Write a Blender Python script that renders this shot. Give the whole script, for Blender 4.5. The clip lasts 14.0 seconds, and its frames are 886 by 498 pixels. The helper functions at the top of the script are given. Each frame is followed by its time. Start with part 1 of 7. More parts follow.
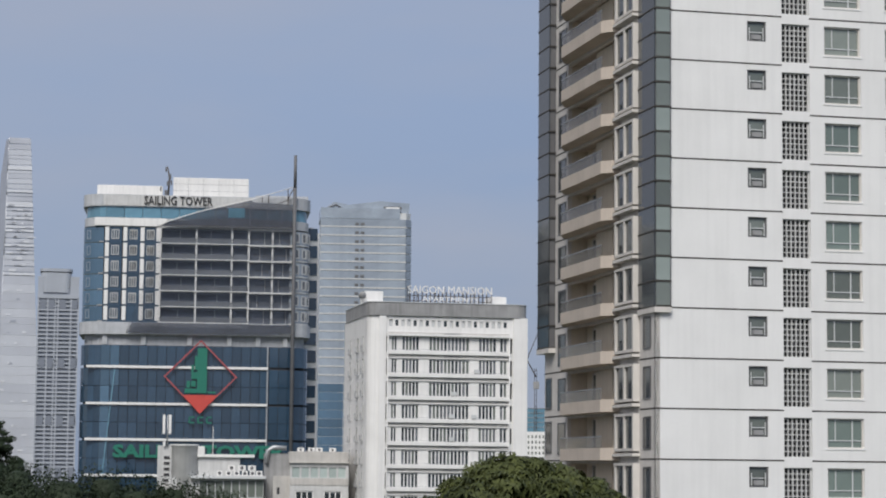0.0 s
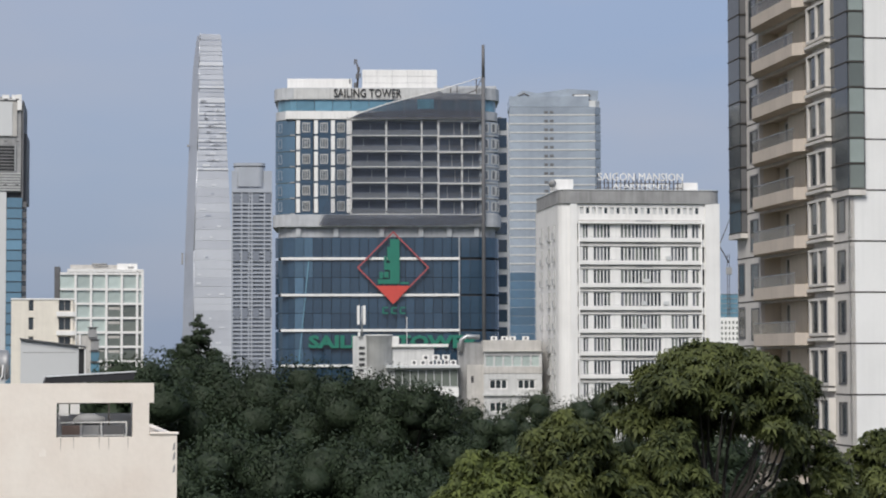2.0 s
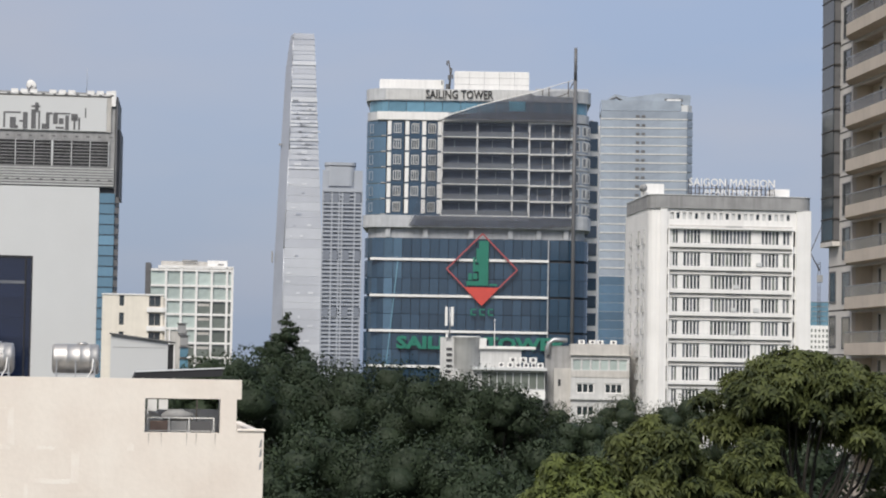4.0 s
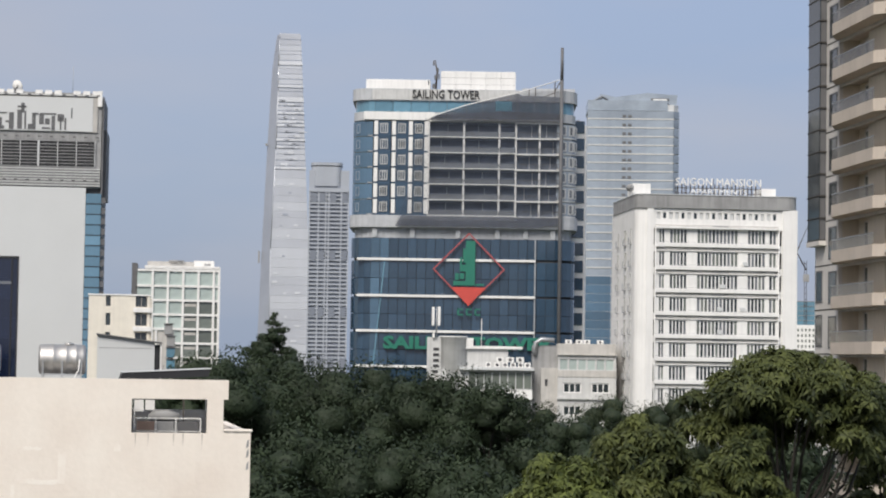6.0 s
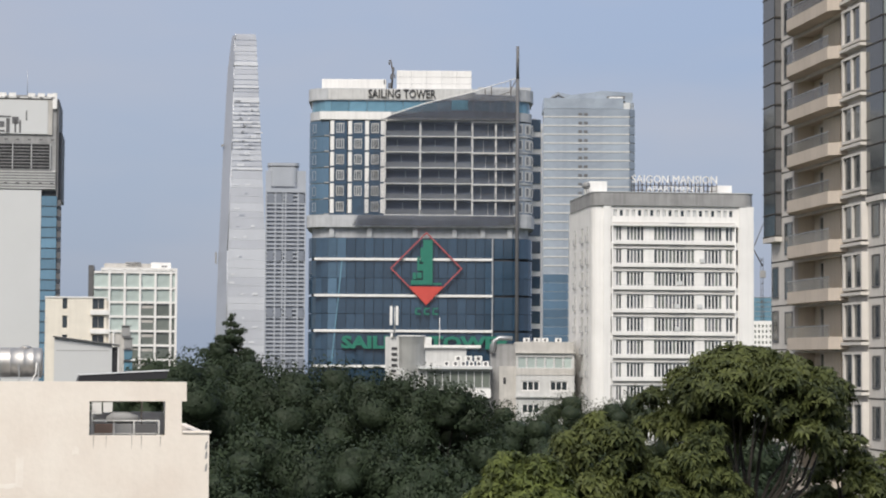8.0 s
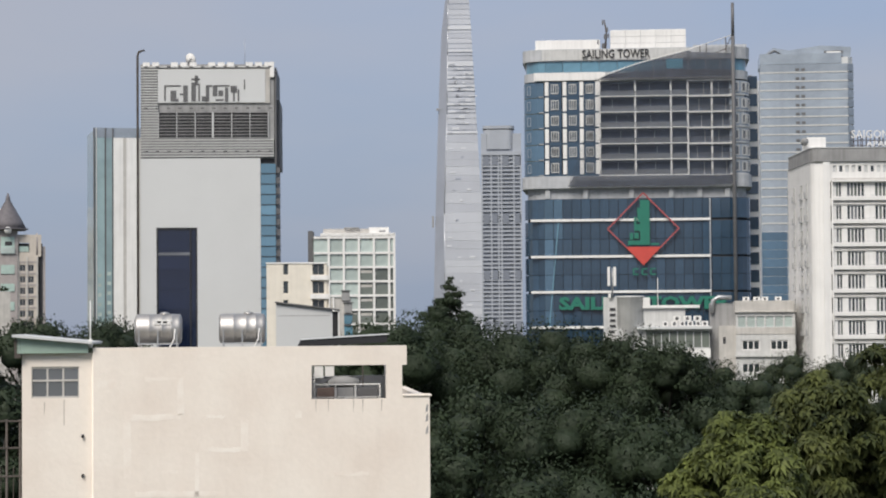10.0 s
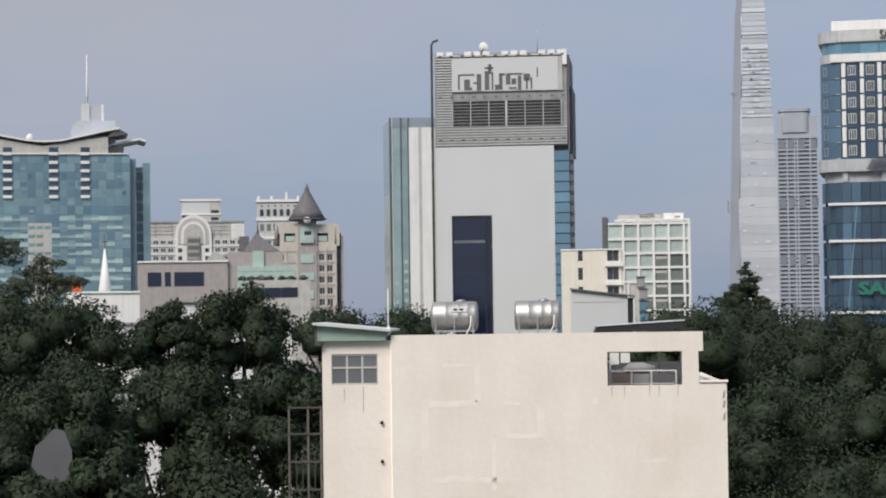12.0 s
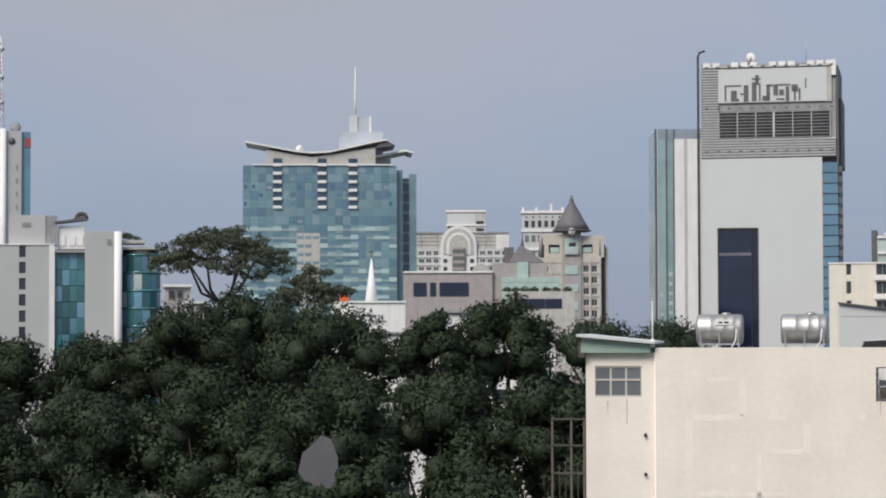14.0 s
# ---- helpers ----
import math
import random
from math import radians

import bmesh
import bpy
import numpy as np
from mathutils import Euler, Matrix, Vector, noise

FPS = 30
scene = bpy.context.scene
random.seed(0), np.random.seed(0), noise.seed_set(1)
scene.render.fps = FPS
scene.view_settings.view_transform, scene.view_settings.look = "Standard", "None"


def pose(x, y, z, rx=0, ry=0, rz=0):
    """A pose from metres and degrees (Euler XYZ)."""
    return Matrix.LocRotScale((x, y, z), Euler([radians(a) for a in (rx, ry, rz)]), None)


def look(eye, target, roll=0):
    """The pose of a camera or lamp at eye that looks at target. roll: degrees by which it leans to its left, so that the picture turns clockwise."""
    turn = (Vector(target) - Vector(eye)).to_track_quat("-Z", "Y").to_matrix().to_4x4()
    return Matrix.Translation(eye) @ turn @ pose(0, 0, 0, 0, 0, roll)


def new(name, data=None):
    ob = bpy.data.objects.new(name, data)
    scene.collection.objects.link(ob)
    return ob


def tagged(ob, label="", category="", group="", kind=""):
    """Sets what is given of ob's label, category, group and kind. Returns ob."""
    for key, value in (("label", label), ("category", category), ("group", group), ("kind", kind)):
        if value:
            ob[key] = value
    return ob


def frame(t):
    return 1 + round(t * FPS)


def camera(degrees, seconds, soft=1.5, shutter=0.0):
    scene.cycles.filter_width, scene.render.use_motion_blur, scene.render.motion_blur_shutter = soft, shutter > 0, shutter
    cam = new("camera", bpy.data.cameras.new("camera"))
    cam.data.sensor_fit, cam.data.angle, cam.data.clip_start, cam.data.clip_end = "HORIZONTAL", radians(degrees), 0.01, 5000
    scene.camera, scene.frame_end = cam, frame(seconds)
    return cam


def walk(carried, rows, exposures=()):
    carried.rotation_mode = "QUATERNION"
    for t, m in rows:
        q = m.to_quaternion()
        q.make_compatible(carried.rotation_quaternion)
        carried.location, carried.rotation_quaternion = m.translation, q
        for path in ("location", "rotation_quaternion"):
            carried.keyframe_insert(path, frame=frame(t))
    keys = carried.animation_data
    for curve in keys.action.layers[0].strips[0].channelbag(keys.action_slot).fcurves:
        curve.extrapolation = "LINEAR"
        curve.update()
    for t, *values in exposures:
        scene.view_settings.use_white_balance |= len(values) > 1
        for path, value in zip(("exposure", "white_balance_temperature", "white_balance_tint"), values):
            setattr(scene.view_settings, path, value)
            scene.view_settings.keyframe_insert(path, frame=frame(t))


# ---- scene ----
cam = camera(22.94, 14.0, soft=2.0)
EYE = 25.0
# seconds, yaw, pitch, roll in degrees: a hand-held telephoto pan from one balcony
ROWS = [
    (0.0, -5.979, 5.907, 0.543),
    (0.5, -2.955, 4.379, 0.204),
    (1.0, -1.757, 3.685, -0.111),
    (1.5, -1.779, 3.398, -0.174),
    (2.0, -0.986, 2.968, -0.132),
    (2.5, -0.014, 2.215, 0.125),
    (3.0, 0.933, 2.267, 0.888),
    (3.2, 1.563, 2.666, 0.799),
    (5.3, 0.751, 3.108, 1.203),
    (5.5, 1.238, 3.088, 0.628),
    (6.0, 1.009, 3.004, 0.902),
    (6.5, 0.315, 2.335, 0.809),
    (7.0, 0.000, 2.006, 0.556),
    (7.5, -0.267, 2.816, 0.299),
    (7.7, -0.290, 3.048, 0.330),
    (9.8, 4.929, 2.002, -0.318),
    (10.0, 5.574, 1.996, -0.423),
    (10.5, 6.742, 2.248, -0.704),
    (11.0, 8.491, 1.910, -0.545),
    (11.5, 11.512, 2.439, -0.747),
    (12.0, 13.296, 1.723, -0.766),
    (12.5, 15.435, 1.234, -0.182),
    (13.0, 17.371, 1.757, 0.431),
    (13.5, 20.367, 1.577, -0.234),
    (14.0, 20.228, 2.079, -0.159),
]
walk(cam, [(t, pose(0, 0, EYE, 0, 0, yaw) @ pose(0, 0, 0, 90 + pitch, 0, 0) @ pose(0, 0, 0, 0, 0, roll)) for t, yaw, pitch, roll in ROWS],
     exposures=[(0.0, -0.20, 6420, 10), (0.5, -0.30, 6200, 10), (1.0, -0.24, 6400, 10), (1.5, -0.06, 6500, 10), (2.5, -0.06, 6550, 10), (3.2, 0.06, 6650, 10), (7.0, 0.09, 6750, 10), (7.7, 0.12, 6800, 10), (11.0, -0.05, 6700, 10), (14.0, -0.06, 6600, 10)])

# ---- world and sun ----
SUN_AZ, SUN_EL = 198.0, 46.0
world = bpy.data.worlds.new("sky")
scene.world = world
world.use_nodes = True
wn, wl = world.node_tree.nodes, world.node_tree.links
sky = wn.new("ShaderNodeTexSky")
sky.sky_type = 'NISHITA'
sky.sun_disc = False
sky.sun_elevation, sky.sun_rotation = radians(SUN_EL), radians(SUN_AZ)
sky.air_density, sky.dust_density, sky.ozone_density = 1.0, 2.5, 2.0
# a veil of even haze and thin cloud over the clear sky
geo = wn.new("ShaderNodeTexCoord")
up = wn.new("ShaderNodeSeparateXYZ")
wl.new(geo.outputs["Generated"], up.inputs[0])
veil = wn.new("ShaderNodeValToRGB")
veil.color_ramp.elements[0].position, veil.color_ramp.elements[0].color = 0.0, (3.25, 3.95, 5.35, 1)
veil.color_ramp.elements[1].position, veil.color_ramp.elements[1].color = 0.16, (3.75, 4.55, 6.3, 1)
el = veil.color_ramp.elements.new(0.6)
el.color = (5.2, 5.9, 7.2, 1)
wl.new(up.outputs["Z"], veil.inputs["Fac"])
cloud = wn.new("ShaderNodeTexNoise")
cloud.inputs["Scale"].default_value, cloud.inputs["Detail"].default_value, cloud.inputs["Roughness"].default_value = 3.2, 4, 0.55
squash = wn.new("ShaderNodeMapping")
squash.inputs["Scale"].default_value = (1.0, 1.0, 3.2)
squash.inputs["Location"].default_value = (0.35, 0.2, 0.0)
wl.new(geo.outputs["Generated"], squash.inputs["Vector"])
wl.new(squash.outputs["Vector"], cloud.inputs["Vector"])
thick = wn.new("ShaderNodeMapRange")
thick.inputs["From Min"].default_value, thick.inputs["From Max"].default_value = 0.42, 0.75
thick.inputs["To Min"].default_value, thick.inputs["To Max"].default_value = 0.0, 0.65
wl.new(cloud.outputs["Fac"], thick.inputs["Value"])
clouds = wn.new("ShaderNodeMix")
clouds.data_type = 'RGBA'
clouds.inputs["B"].default_value = (5.0, 5.0, 5.7, 1)
wl.new(thick.outputs["Result"], clouds.inputs["Factor"])
# clearer and bluer towards the right
clear = wn.new("ShaderNodeMapRange")
clear.inputs["From Min"].default_value, clear.inputs["From Max"].default_value = -0.12, 0.22
wl.new(up.outputs["X"], clear.inputs["Value"])
blue = wn.new("ShaderNodeMix")
blue.data_type, blue.blend_type = 'RGBA', 'MULTIPLY'
blue.inputs["B"].default_value = (0.89, 0.955, 1.03, 1)
wl.new(clear.outputs["Result"], blue.inputs["Factor"])
wl.new(veil.outputs["Color"], blue.inputs["A"])
wl.new(blue.outputs["Result"], clouds.inputs["A"])
# a bank of pinkish cloud, higher up over the left of the view
bank_x, bank_z, bank = wn.new("ShaderNodeMapRange"), wn.new("ShaderNodeMapRange"), wn.new("ShaderNodeMath")
bank_x.inputs["From Min"].default_value, bank_x.inputs["From Max"].default_value = -0.12, -0.42
bank_z.inputs["From Min"].default_value, bank_z.inputs["From Max"].default_value = 0.085, 0.155
bank_z.inputs["To Max"].default_value = 0.75
wl.new(up.outputs["X"], bank_x.inputs["Value"])
wl.new(up.outputs["Z"], bank_z.inputs["Value"])
bank.operation = 'MULTIPLY'
wl.new(bank_x.outputs["Result"], bank.inputs[0])
wl.new(bank_z.outputs["Result"], bank.inputs[1])
pink = wn.new("ShaderNodeMix")
pink.data_type = 'RGBA'
pink.inputs["B"].default_value = (4.75, 4.65, 5.1, 1)
wl.new(bank.outputs[0], pink.inputs["Factor"])
wl.new(clouds.outputs["Result"], pink.inputs["A"])
haze = wn.new("ShaderNodeMix")
haze.data_type = 'RGBA'
haze.inputs["Factor"].default_value = 0.85
wl.new(sky.outputs["Color"], haze.inputs["A"])
wl.new(pink.outputs["Result"], haze.inputs["B"])
wl.new(haze.outputs["Result"], wn["Background"].inputs["Color"])
wn["Background"].inputs["Strength"].default_value = 0.1

sun = new("sun", bpy.data.lights.new("sun", "SUN"))
sun.data.energy, sun.data.angle, sun.data.color = 3.6, radians(28), (1.0, 0.96, 0.905)
a, e = radians(SUN_AZ), radians(SUN_EL)
sun.matrix_world = look((200 * math.sin(a) * math.cos(e), 200 * math.cos(a) * math.cos(e), 200 * math.sin(e)), (0, 0, 0))


# ---- materials ----
def mat(name, colour, rough=0.7, metal=0.0, vary=0.12, scale=0.6, fine=14.0, bump=0.0, second=None, spec=0.5, per_object=0.0, streak=0.0):
    """A painted or natural surface with stains at two scales; second: the colour of its stains; streak: rain streaks that run down."""
    m = bpy.data.materials.new(name)
    m.use_nodes = True
    n, l = m.node_tree.nodes, m.node_tree.links
    b = n["Principled BSDF"]
    b.inputs["Roughness"].default_value, b.inputs["Metallic"].default_value = rough, metal
    b.inputs["Specular IOR Level"].default_value = spec
    tc = n.new("ShaderNodeTexCoord")
    big, small = n.new("ShaderNodeTexNoise"), n.new("ShaderNodeTexNoise")
    big.inputs["Scale"].default_value, small.inputs["Scale"].default_value = scale, fine
    big.inputs["Detail"].default_value, small.inputs["Detail"].default_value = 6, 3
    l.new(tc.outputs["Object"], big.inputs["Vector"])
    l.new(tc.outputs["Object"], small.inputs["Vector"])
    ramp = n.new("ShaderNodeValToRGB")
    dark = second or tuple(c * (1 - 2 * vary) for c in colour)
    ramp.color_ramp.elements[0].position, ramp.color_ramp.elements[1].position = 0.32, 0.62
    ramp.color_ramp.elements[0].color, ramp.color_ramp.elements[1].color = (*dark, 1), (*colour, 1)
    l.new(big.outputs["Fac"], ramp.inputs["Fac"])
    mix = n.new("ShaderNodeMix")
    mix.data_type, mix.blend_type = 'RGBA', 'MULTIPLY'
    mix.inputs["Factor"].default_value = min(1.0, vary * 3)
    l.new(ramp.outputs["Color"], mix.inputs["A"])
    r2 = n.new("ShaderNodeMapRange")
    r2.inputs["To Min"].default_value, r2.inputs["To Max"].default_value = 0.72, 1.2
    l.new(small.outputs["Fac"], r2.inputs["Value"])
    l.new(r2.outputs["Result"], mix.inputs["B"])
    out = mix.outputs["Result"]
    if streak:
        mp = n.new("ShaderNodeMapping")
        mp.inputs["Scale"].default_value = (1.6, 1.6, 0.07)
        l.new(tc.outputs["Object"], mp.inputs["Vector"])
        st = n.new("ShaderNodeTexNoise")
        st.inputs["Scale"].default_value, st.inputs["Detail"].default_value = 1.3, 5
        l.new(mp.outputs["Vector"], st.inputs["Vector"])
        r3 = n.new("ShaderNodeMapRange")
        r3.inputs["From Min"].default_value, r3.inputs["From Max"].default_value = 0.3, 0.55
        r3.inputs["To Min"].default_value, r3.inputs["To Max"].default_value = 1 - streak, 1.0
        l.new(st.outputs["Fac"], r3.inputs["Value"])
        m2 = n.new("ShaderNodeMix")
        m2.data_type, m2.blend_type = 'RGBA', 'MULTIPLY'
        m2.inputs["Factor"].default_value = 1.0
        l.new(out, m2.inputs["A"])
        l.new(r3.outputs["Result"], m2.inputs["B"])
        out = m2.outputs["Result"]
    if per_object:
        oi = n.new("ShaderNodeObjectInfo")
        r4 = n.new("ShaderNodeMapRange")
        r4.inputs["To Min"].default_value, r4.inputs["To Max"].default_value = 1 - per_object, 1 + per_object
        l.new(oi.outputs["Random"], r4.inputs["Value"])
        m3 = n.new("ShaderNodeMix")
        m3.data_type, m3.blend_type = 'RGBA', 'MULTIPLY'
        m3.inputs["Factor"].default_value = 1.0
        l.new(out, m3.inputs["A"])
        l.new(r4.outputs["Result"], m3.inputs["B"])
        out = m3.outputs["Result"]
    l.new(out, b.inputs["Base Color"])
    if bump:
        bp = n.new("ShaderNodeBump")
        bp.inputs["Strength"].default_value, bp.inputs["Distance"].default_value = bump, 0.05
        l.new(small.outputs["Fac"], bp.inputs["Height"])
        l.new(bp.outputs["Normal"], b.inputs["Normal"])
    return m


def glass(name, colour, rough=0.06, metal=0.0, per_object=0.25, wave=0.02):
    """Tinted, coated facade glass, slightly uneven from pane to pane."""
    m = mat(name, colour, rough, metal, vary=0.12, scale=0.15, fine=1.5, per_object=per_object, spec=0.9)
    n, l = m.node_tree.nodes, m.node_tree.links
    nz = n.new("ShaderNodeTexNoise")
    nz.inputs["Scale"].default_value = 0.5
    bp = n.new("ShaderNodeBump")
    bp.inputs["Strength"].default_value, bp.inputs["Distance"].default_value = wave * 5, 0.1
    l.new(nz.outputs["Fac"], bp.inputs["Height"])
    l.new(bp.outputs["Normal"], n["Principled BSDF"].inputs["Normal"])
    return m


def leaf_mat(name, light, dark, relief=0.0):
    """Leaves: a colour of their own each and of each tree, some light through them; relief: packed foliage."""
    m = bpy.data.materials.new(name)
    m.use_nodes = True
    n, l = m.node_tree.nodes, m.node_tree.links
    b = n["Principled BSDF"]
    geo = n.new("ShaderNodeNewGeometry")
    tc = n.new("ShaderNodeTexCoord")
    nz = n.new("ShaderNodeTexNoise")
    nz.inputs["Scale"].default_value, nz.inputs["Detail"].default_value = 0.45, 3
    l.new(tc.outputs["Object"], nz.inputs["Vector"])
    add = n.new("ShaderNodeMath")
    add.operation = 'MULTIPLY_ADD'
    add.inputs[1].default_value = 0.5
    l.new(geo.outputs["Random Per Island"], add.inputs[0])
    half = n.new("ShaderNodeMath")
    half.operation = 'MULTIPLY_ADD'
    half.inputs[1].default_value, half.inputs[2].default_value = 1.6, -0.55
    l.new(nz.outputs["Fac"], half.inputs[0])
    l.new(half.outputs[0], add.inputs[2])
    ramp = n.new("ShaderNodeValToRGB")
    ramp.color_ramp.elements[0].color, ramp.color_ramp.elements[1].color = (*dark, 1), (*light, 1)
    ramp.color_ramp.elements[0].position, ramp.color_ramp.elements[1].position = 0.1, 0.95
    l.new(add.outputs[0], ramp.inputs["Fac"])
    oi, tone, tint = n.new("ShaderNodeObjectInfo"), n.new("ShaderNodeMapRange"), n.new("ShaderNodeMix")
    tone.inputs["To Min"].default_value, tone.inputs["To Max"].default_value = 0.85, 1.1
    l.new(oi.outputs["Random"], tone.inputs["Value"])
    tint.data_type, tint.blend_type = 'RGBA', 'MULTIPLY'
    tint.inputs["Factor"].default_value = 1.0
    l.new(ramp.outputs["Color"], tint.inputs["A"])
    l.new(tone.outputs["Result"], tint.inputs["B"])
    l.new(tint.outputs["Result"], b.inputs["Base Color"])
    if relief:
        fine, bp = n.new("ShaderNodeTexNoise"), n.new("ShaderNodeBump")
        fine.inputs["Scale"].default_value, fine.inputs["Detail"].default_value = 4.0, 4
        l.new(tc.outputs["Object"], fine.inputs["Vector"])
        bp.inputs["Strength"].default_value, bp.inputs["Distance"].default_value = relief, 0.25
        l.new(fine.outputs["Fac"], bp.inputs["Height"])
        l.new(bp.outputs["Normal"], b.inputs["Normal"])
    b.inputs["Roughness"].default_value = 0.6
    b.inputs["Specular IOR Level"].default_value = 0.25
    tr = n.new("ShaderNodeBsdfTranslucent")
    l.new(tint.outputs["Result"], tr.inputs["Color"])
    ms = n.new("ShaderNodeMixShader")
    ms.inputs["Fac"].default_value = 0.2
    l.new(b.outputs["BSDF"], ms.inputs[1])
    l.new(tr.outputs["BSDF"], ms.inputs[2])
    l.new(ms.outputs[0], n["Material Output"].inputs["Surface"])
    return m


WHITE = mat("white_paint", (0.78, 0.77, 0.75), 0.75, vary=0.04, scale=0.25, fine=6, streak=0.10)
WHITE_TOWER = mat("white_panel_paint", (0.76, 0.755, 0.74), 0.7, vary=0.03, scale=0.3, fine=5, streak=0.05)
CREAM = mat("cream_render", (0.80, 0.735, 0.66), 0.85, vary=0.06, scale=0.45, fine=5, bump=0.2, second=(0.735, 0.655, 0.58), streak=0.025)
PATCH = mat("patched_render", (0.825, 0.77, 0.70), 0.85, vary=0.05, scale=1.6, fine=12, bump=0.1, second=(0.76, 0.68, 0.605))
CREAM_PALE = mat("pale_cream_paint", (0.74, 0.69, 0.60), 0.8, vary=0.04, streak=0.06)
BEIGE = mat("beige_render", (0.63, 0.565, 0.46), 0.8, vary=0.05, streak=0.08)
SANDY = mat("sandy_render", (0.54, 0.49, 0.43), 0.8, vary=0.05, streak=0.08)
BROWN = mat("taupe_paint", (0.37, 0.33, 0.29), 0.8, vary=0.06, streak=0.10)
TAUPE_WALL = mat("taupe_wall", (0.65, 0.62, 0.58), 0.8, vary=0.06, streak=0.10)
BALCONY = mat("balcony_paint", (0.55, 0.48, 0.41), 0.8, vary=0.05, streak=0.08)
GREY = mat("grey_concrete", (0.32, 0.32, 0.32), 0.85, vary=0.10, streak=0.22)
DARKGREY = mat("dark_grey_cladding", (0.12, 0.12, 0.125), 0.6, vary=0.08)
PALEGREY = mat("pale_grey_cladding", (0.56, 0.57, 0.57), 0.55, vary=0.02, scale=0.1, fine=2)
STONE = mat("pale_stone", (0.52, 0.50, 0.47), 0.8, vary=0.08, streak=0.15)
COOLSTONE = mat("cool_grey_panel", (0.46, 0.475, 0.495), 0.75, vary=0.07, streak=0.14)
JOINT = mat("dark_joint", (0.05, 0.045, 0.04), 0.8)
METAL = mat("galvanised_steel", (0.45, 0.46, 0.47), 0.45, metal=0.6, vary=0.1)
LOUVRE = mat("aluminium_louvre", (0.60, 0.60, 0.59), 0.5, metal=0.2, vary=0.05)
STEEL = mat("polished_stainless_steel", (0.50, 0.485, 0.47), 0.52, metal=0.9, vary=0.10, scale=2.5)
RUST = mat("weathered_dark_steel", (0.10, 0.085, 0.075), 0.7, metal=0.3, vary=0.2)
BLACK = mat("black_paint", (0.02, 0.02, 0.022), 0.5, vary=0.05)
# Near-black for what lies behind openings: the shade of unlit rooms as colour
INTERIOR_SHADE = mat("interior_shade", (0.05, 0.05, 0.055), 0.9)
GREEN_SHEET = mat("green_corrugated_sheet", (0.30, 0.40, 0.34), 0.5, vary=0.08)
REDP = mat("red_sign_face", (0.55, 0.07, 0.055), 0.5, vary=0.05)
DULL_RED = mat("faded_red_panel", (0.36, 0.075, 0.08), 0.6, vary=0.05)
GREYWHITE = mat("greyed_white_paint", (0.56, 0.56, 0.55), 0.8, vary=0.06, streak=0.16)
GREENP = mat("green_sign_face", (0.015, 0.165, 0.115), 0.5, vary=0.05)
ORANGE = mat("orange_sign_face", (0.8, 0.16, 0.04), 0.5, vary=0.05)
SLATE = mat("slate_roof", (0.14, 0.13, 0.14), 0.7, vary=0.12, scale=1.0)
BRICKC = mat("brown_brick_cladding", (0.25, 0.18, 0.15), 0.8, vary=0.10)
MAUVE = mat("mauve_grey_render", (0.38, 0.345, 0.335), 0.8, vary=0.06, streak=0.1)
MINT = mat("mint_green_glass_block", (0.42, 0.54, 0.49), 0.3, vary=0.06)
GLASS_DARK = glass("dark_window_glass", (0.035, 0.045, 0.05))
GLASS_GREY = glass("grey_green_window_glass", (0.16, 0.18, 0.16))
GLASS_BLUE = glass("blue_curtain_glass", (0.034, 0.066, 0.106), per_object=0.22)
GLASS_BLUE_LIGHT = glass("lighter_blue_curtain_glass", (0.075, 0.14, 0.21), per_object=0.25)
GLASS_SMOKE = glass("smoky_rail_glass", (0.155, 0.165, 0.18), per_object=0.2)
GLASS_NAVY = glass("navy_glass", (0.009, 0.016, 0.042))
GLASS_TEAL = glass("teal_curtain_glass", (0.13, 0.27, 0.36), per_object=0.22)
GLASS_GREEN = glass("green_curtain_glass", (0.045, 0.15, 0.165), rough=0.04, per_object=0.5, wave=0.05)
GLASS_MIST = glass("pale_teal_glass", (0.30, 0.41, 0.43), rough=0.12, per_object=0.12)
GLASS_AQUA = glass("light_aqua_glass", (0.12, 0.23, 0.32), per_object=0.2)
GLASS_SKY = glass("pale_blue_reflective_glass", (0.315, 0.36, 0.415), rough=0.15, per_object=0.10)
# Roof blocks of the winged tower: pale with distance haze in the colour
GLASS_HAZE = glass("hazed_silver_glass", (0.47, 0.495, 0.54), rough=0.22, per_object=0.09)
GLASS_PALE = glass("pale_green_glass", (0.48, 0.56, 0.53), per_object=0.15)
# Winged tower panes, paler than plain teal: distance haze put into the tints
GLASS_WING = [glass("hazed_tower_glass", c, rough=0.12, per_object=0.12) for c in ((0.17, 0.29, 0.34), (0.21, 0.33, 0.37), (0.13, 0.23, 0.30))]
GLASS_STRIP = glass("pale_green_strip_glass", (0.42, 0.56, 0.55), rough=0.15, per_object=0.2)
GLASS_FLAT = [glass("apartment_window_glass", c, per_object=0.25) for c in ((0.17, 0.19, 0.165), (0.26, 0.29, 0.255), (0.20, 0.25, 0.22))]
GLASS_BAY = glass("dull_bay_glass", (0.26, 0.30, 0.275), rough=0.12, per_object=0.2)
# Backs and ceilings of the open floors: interior shade is in this dark tone
TERRACE_SHADE = mat("shaded_terrace", (0.15, 0.18, 0.235), 0.5, vary=0.12, scale=0.25, fine=1.5)
NET_THIN = mat("thin_dark_safety_net", (0.085, 0.10, 0.135), 0.9, vary=0.12, scale=0.15, fine=1.0)
NET_THIN.node_tree.nodes["Principled BSDF"].inputs["Alpha"].default_value = 0.10
# Net of the roof screen; also the sheet that shades the ring slab
NET_AND_SHADE = mat("dense_net_and_shade", (0.095, 0.108, 0.14), 0.9, vary=0.12, scale=0.15, fine=1.0)
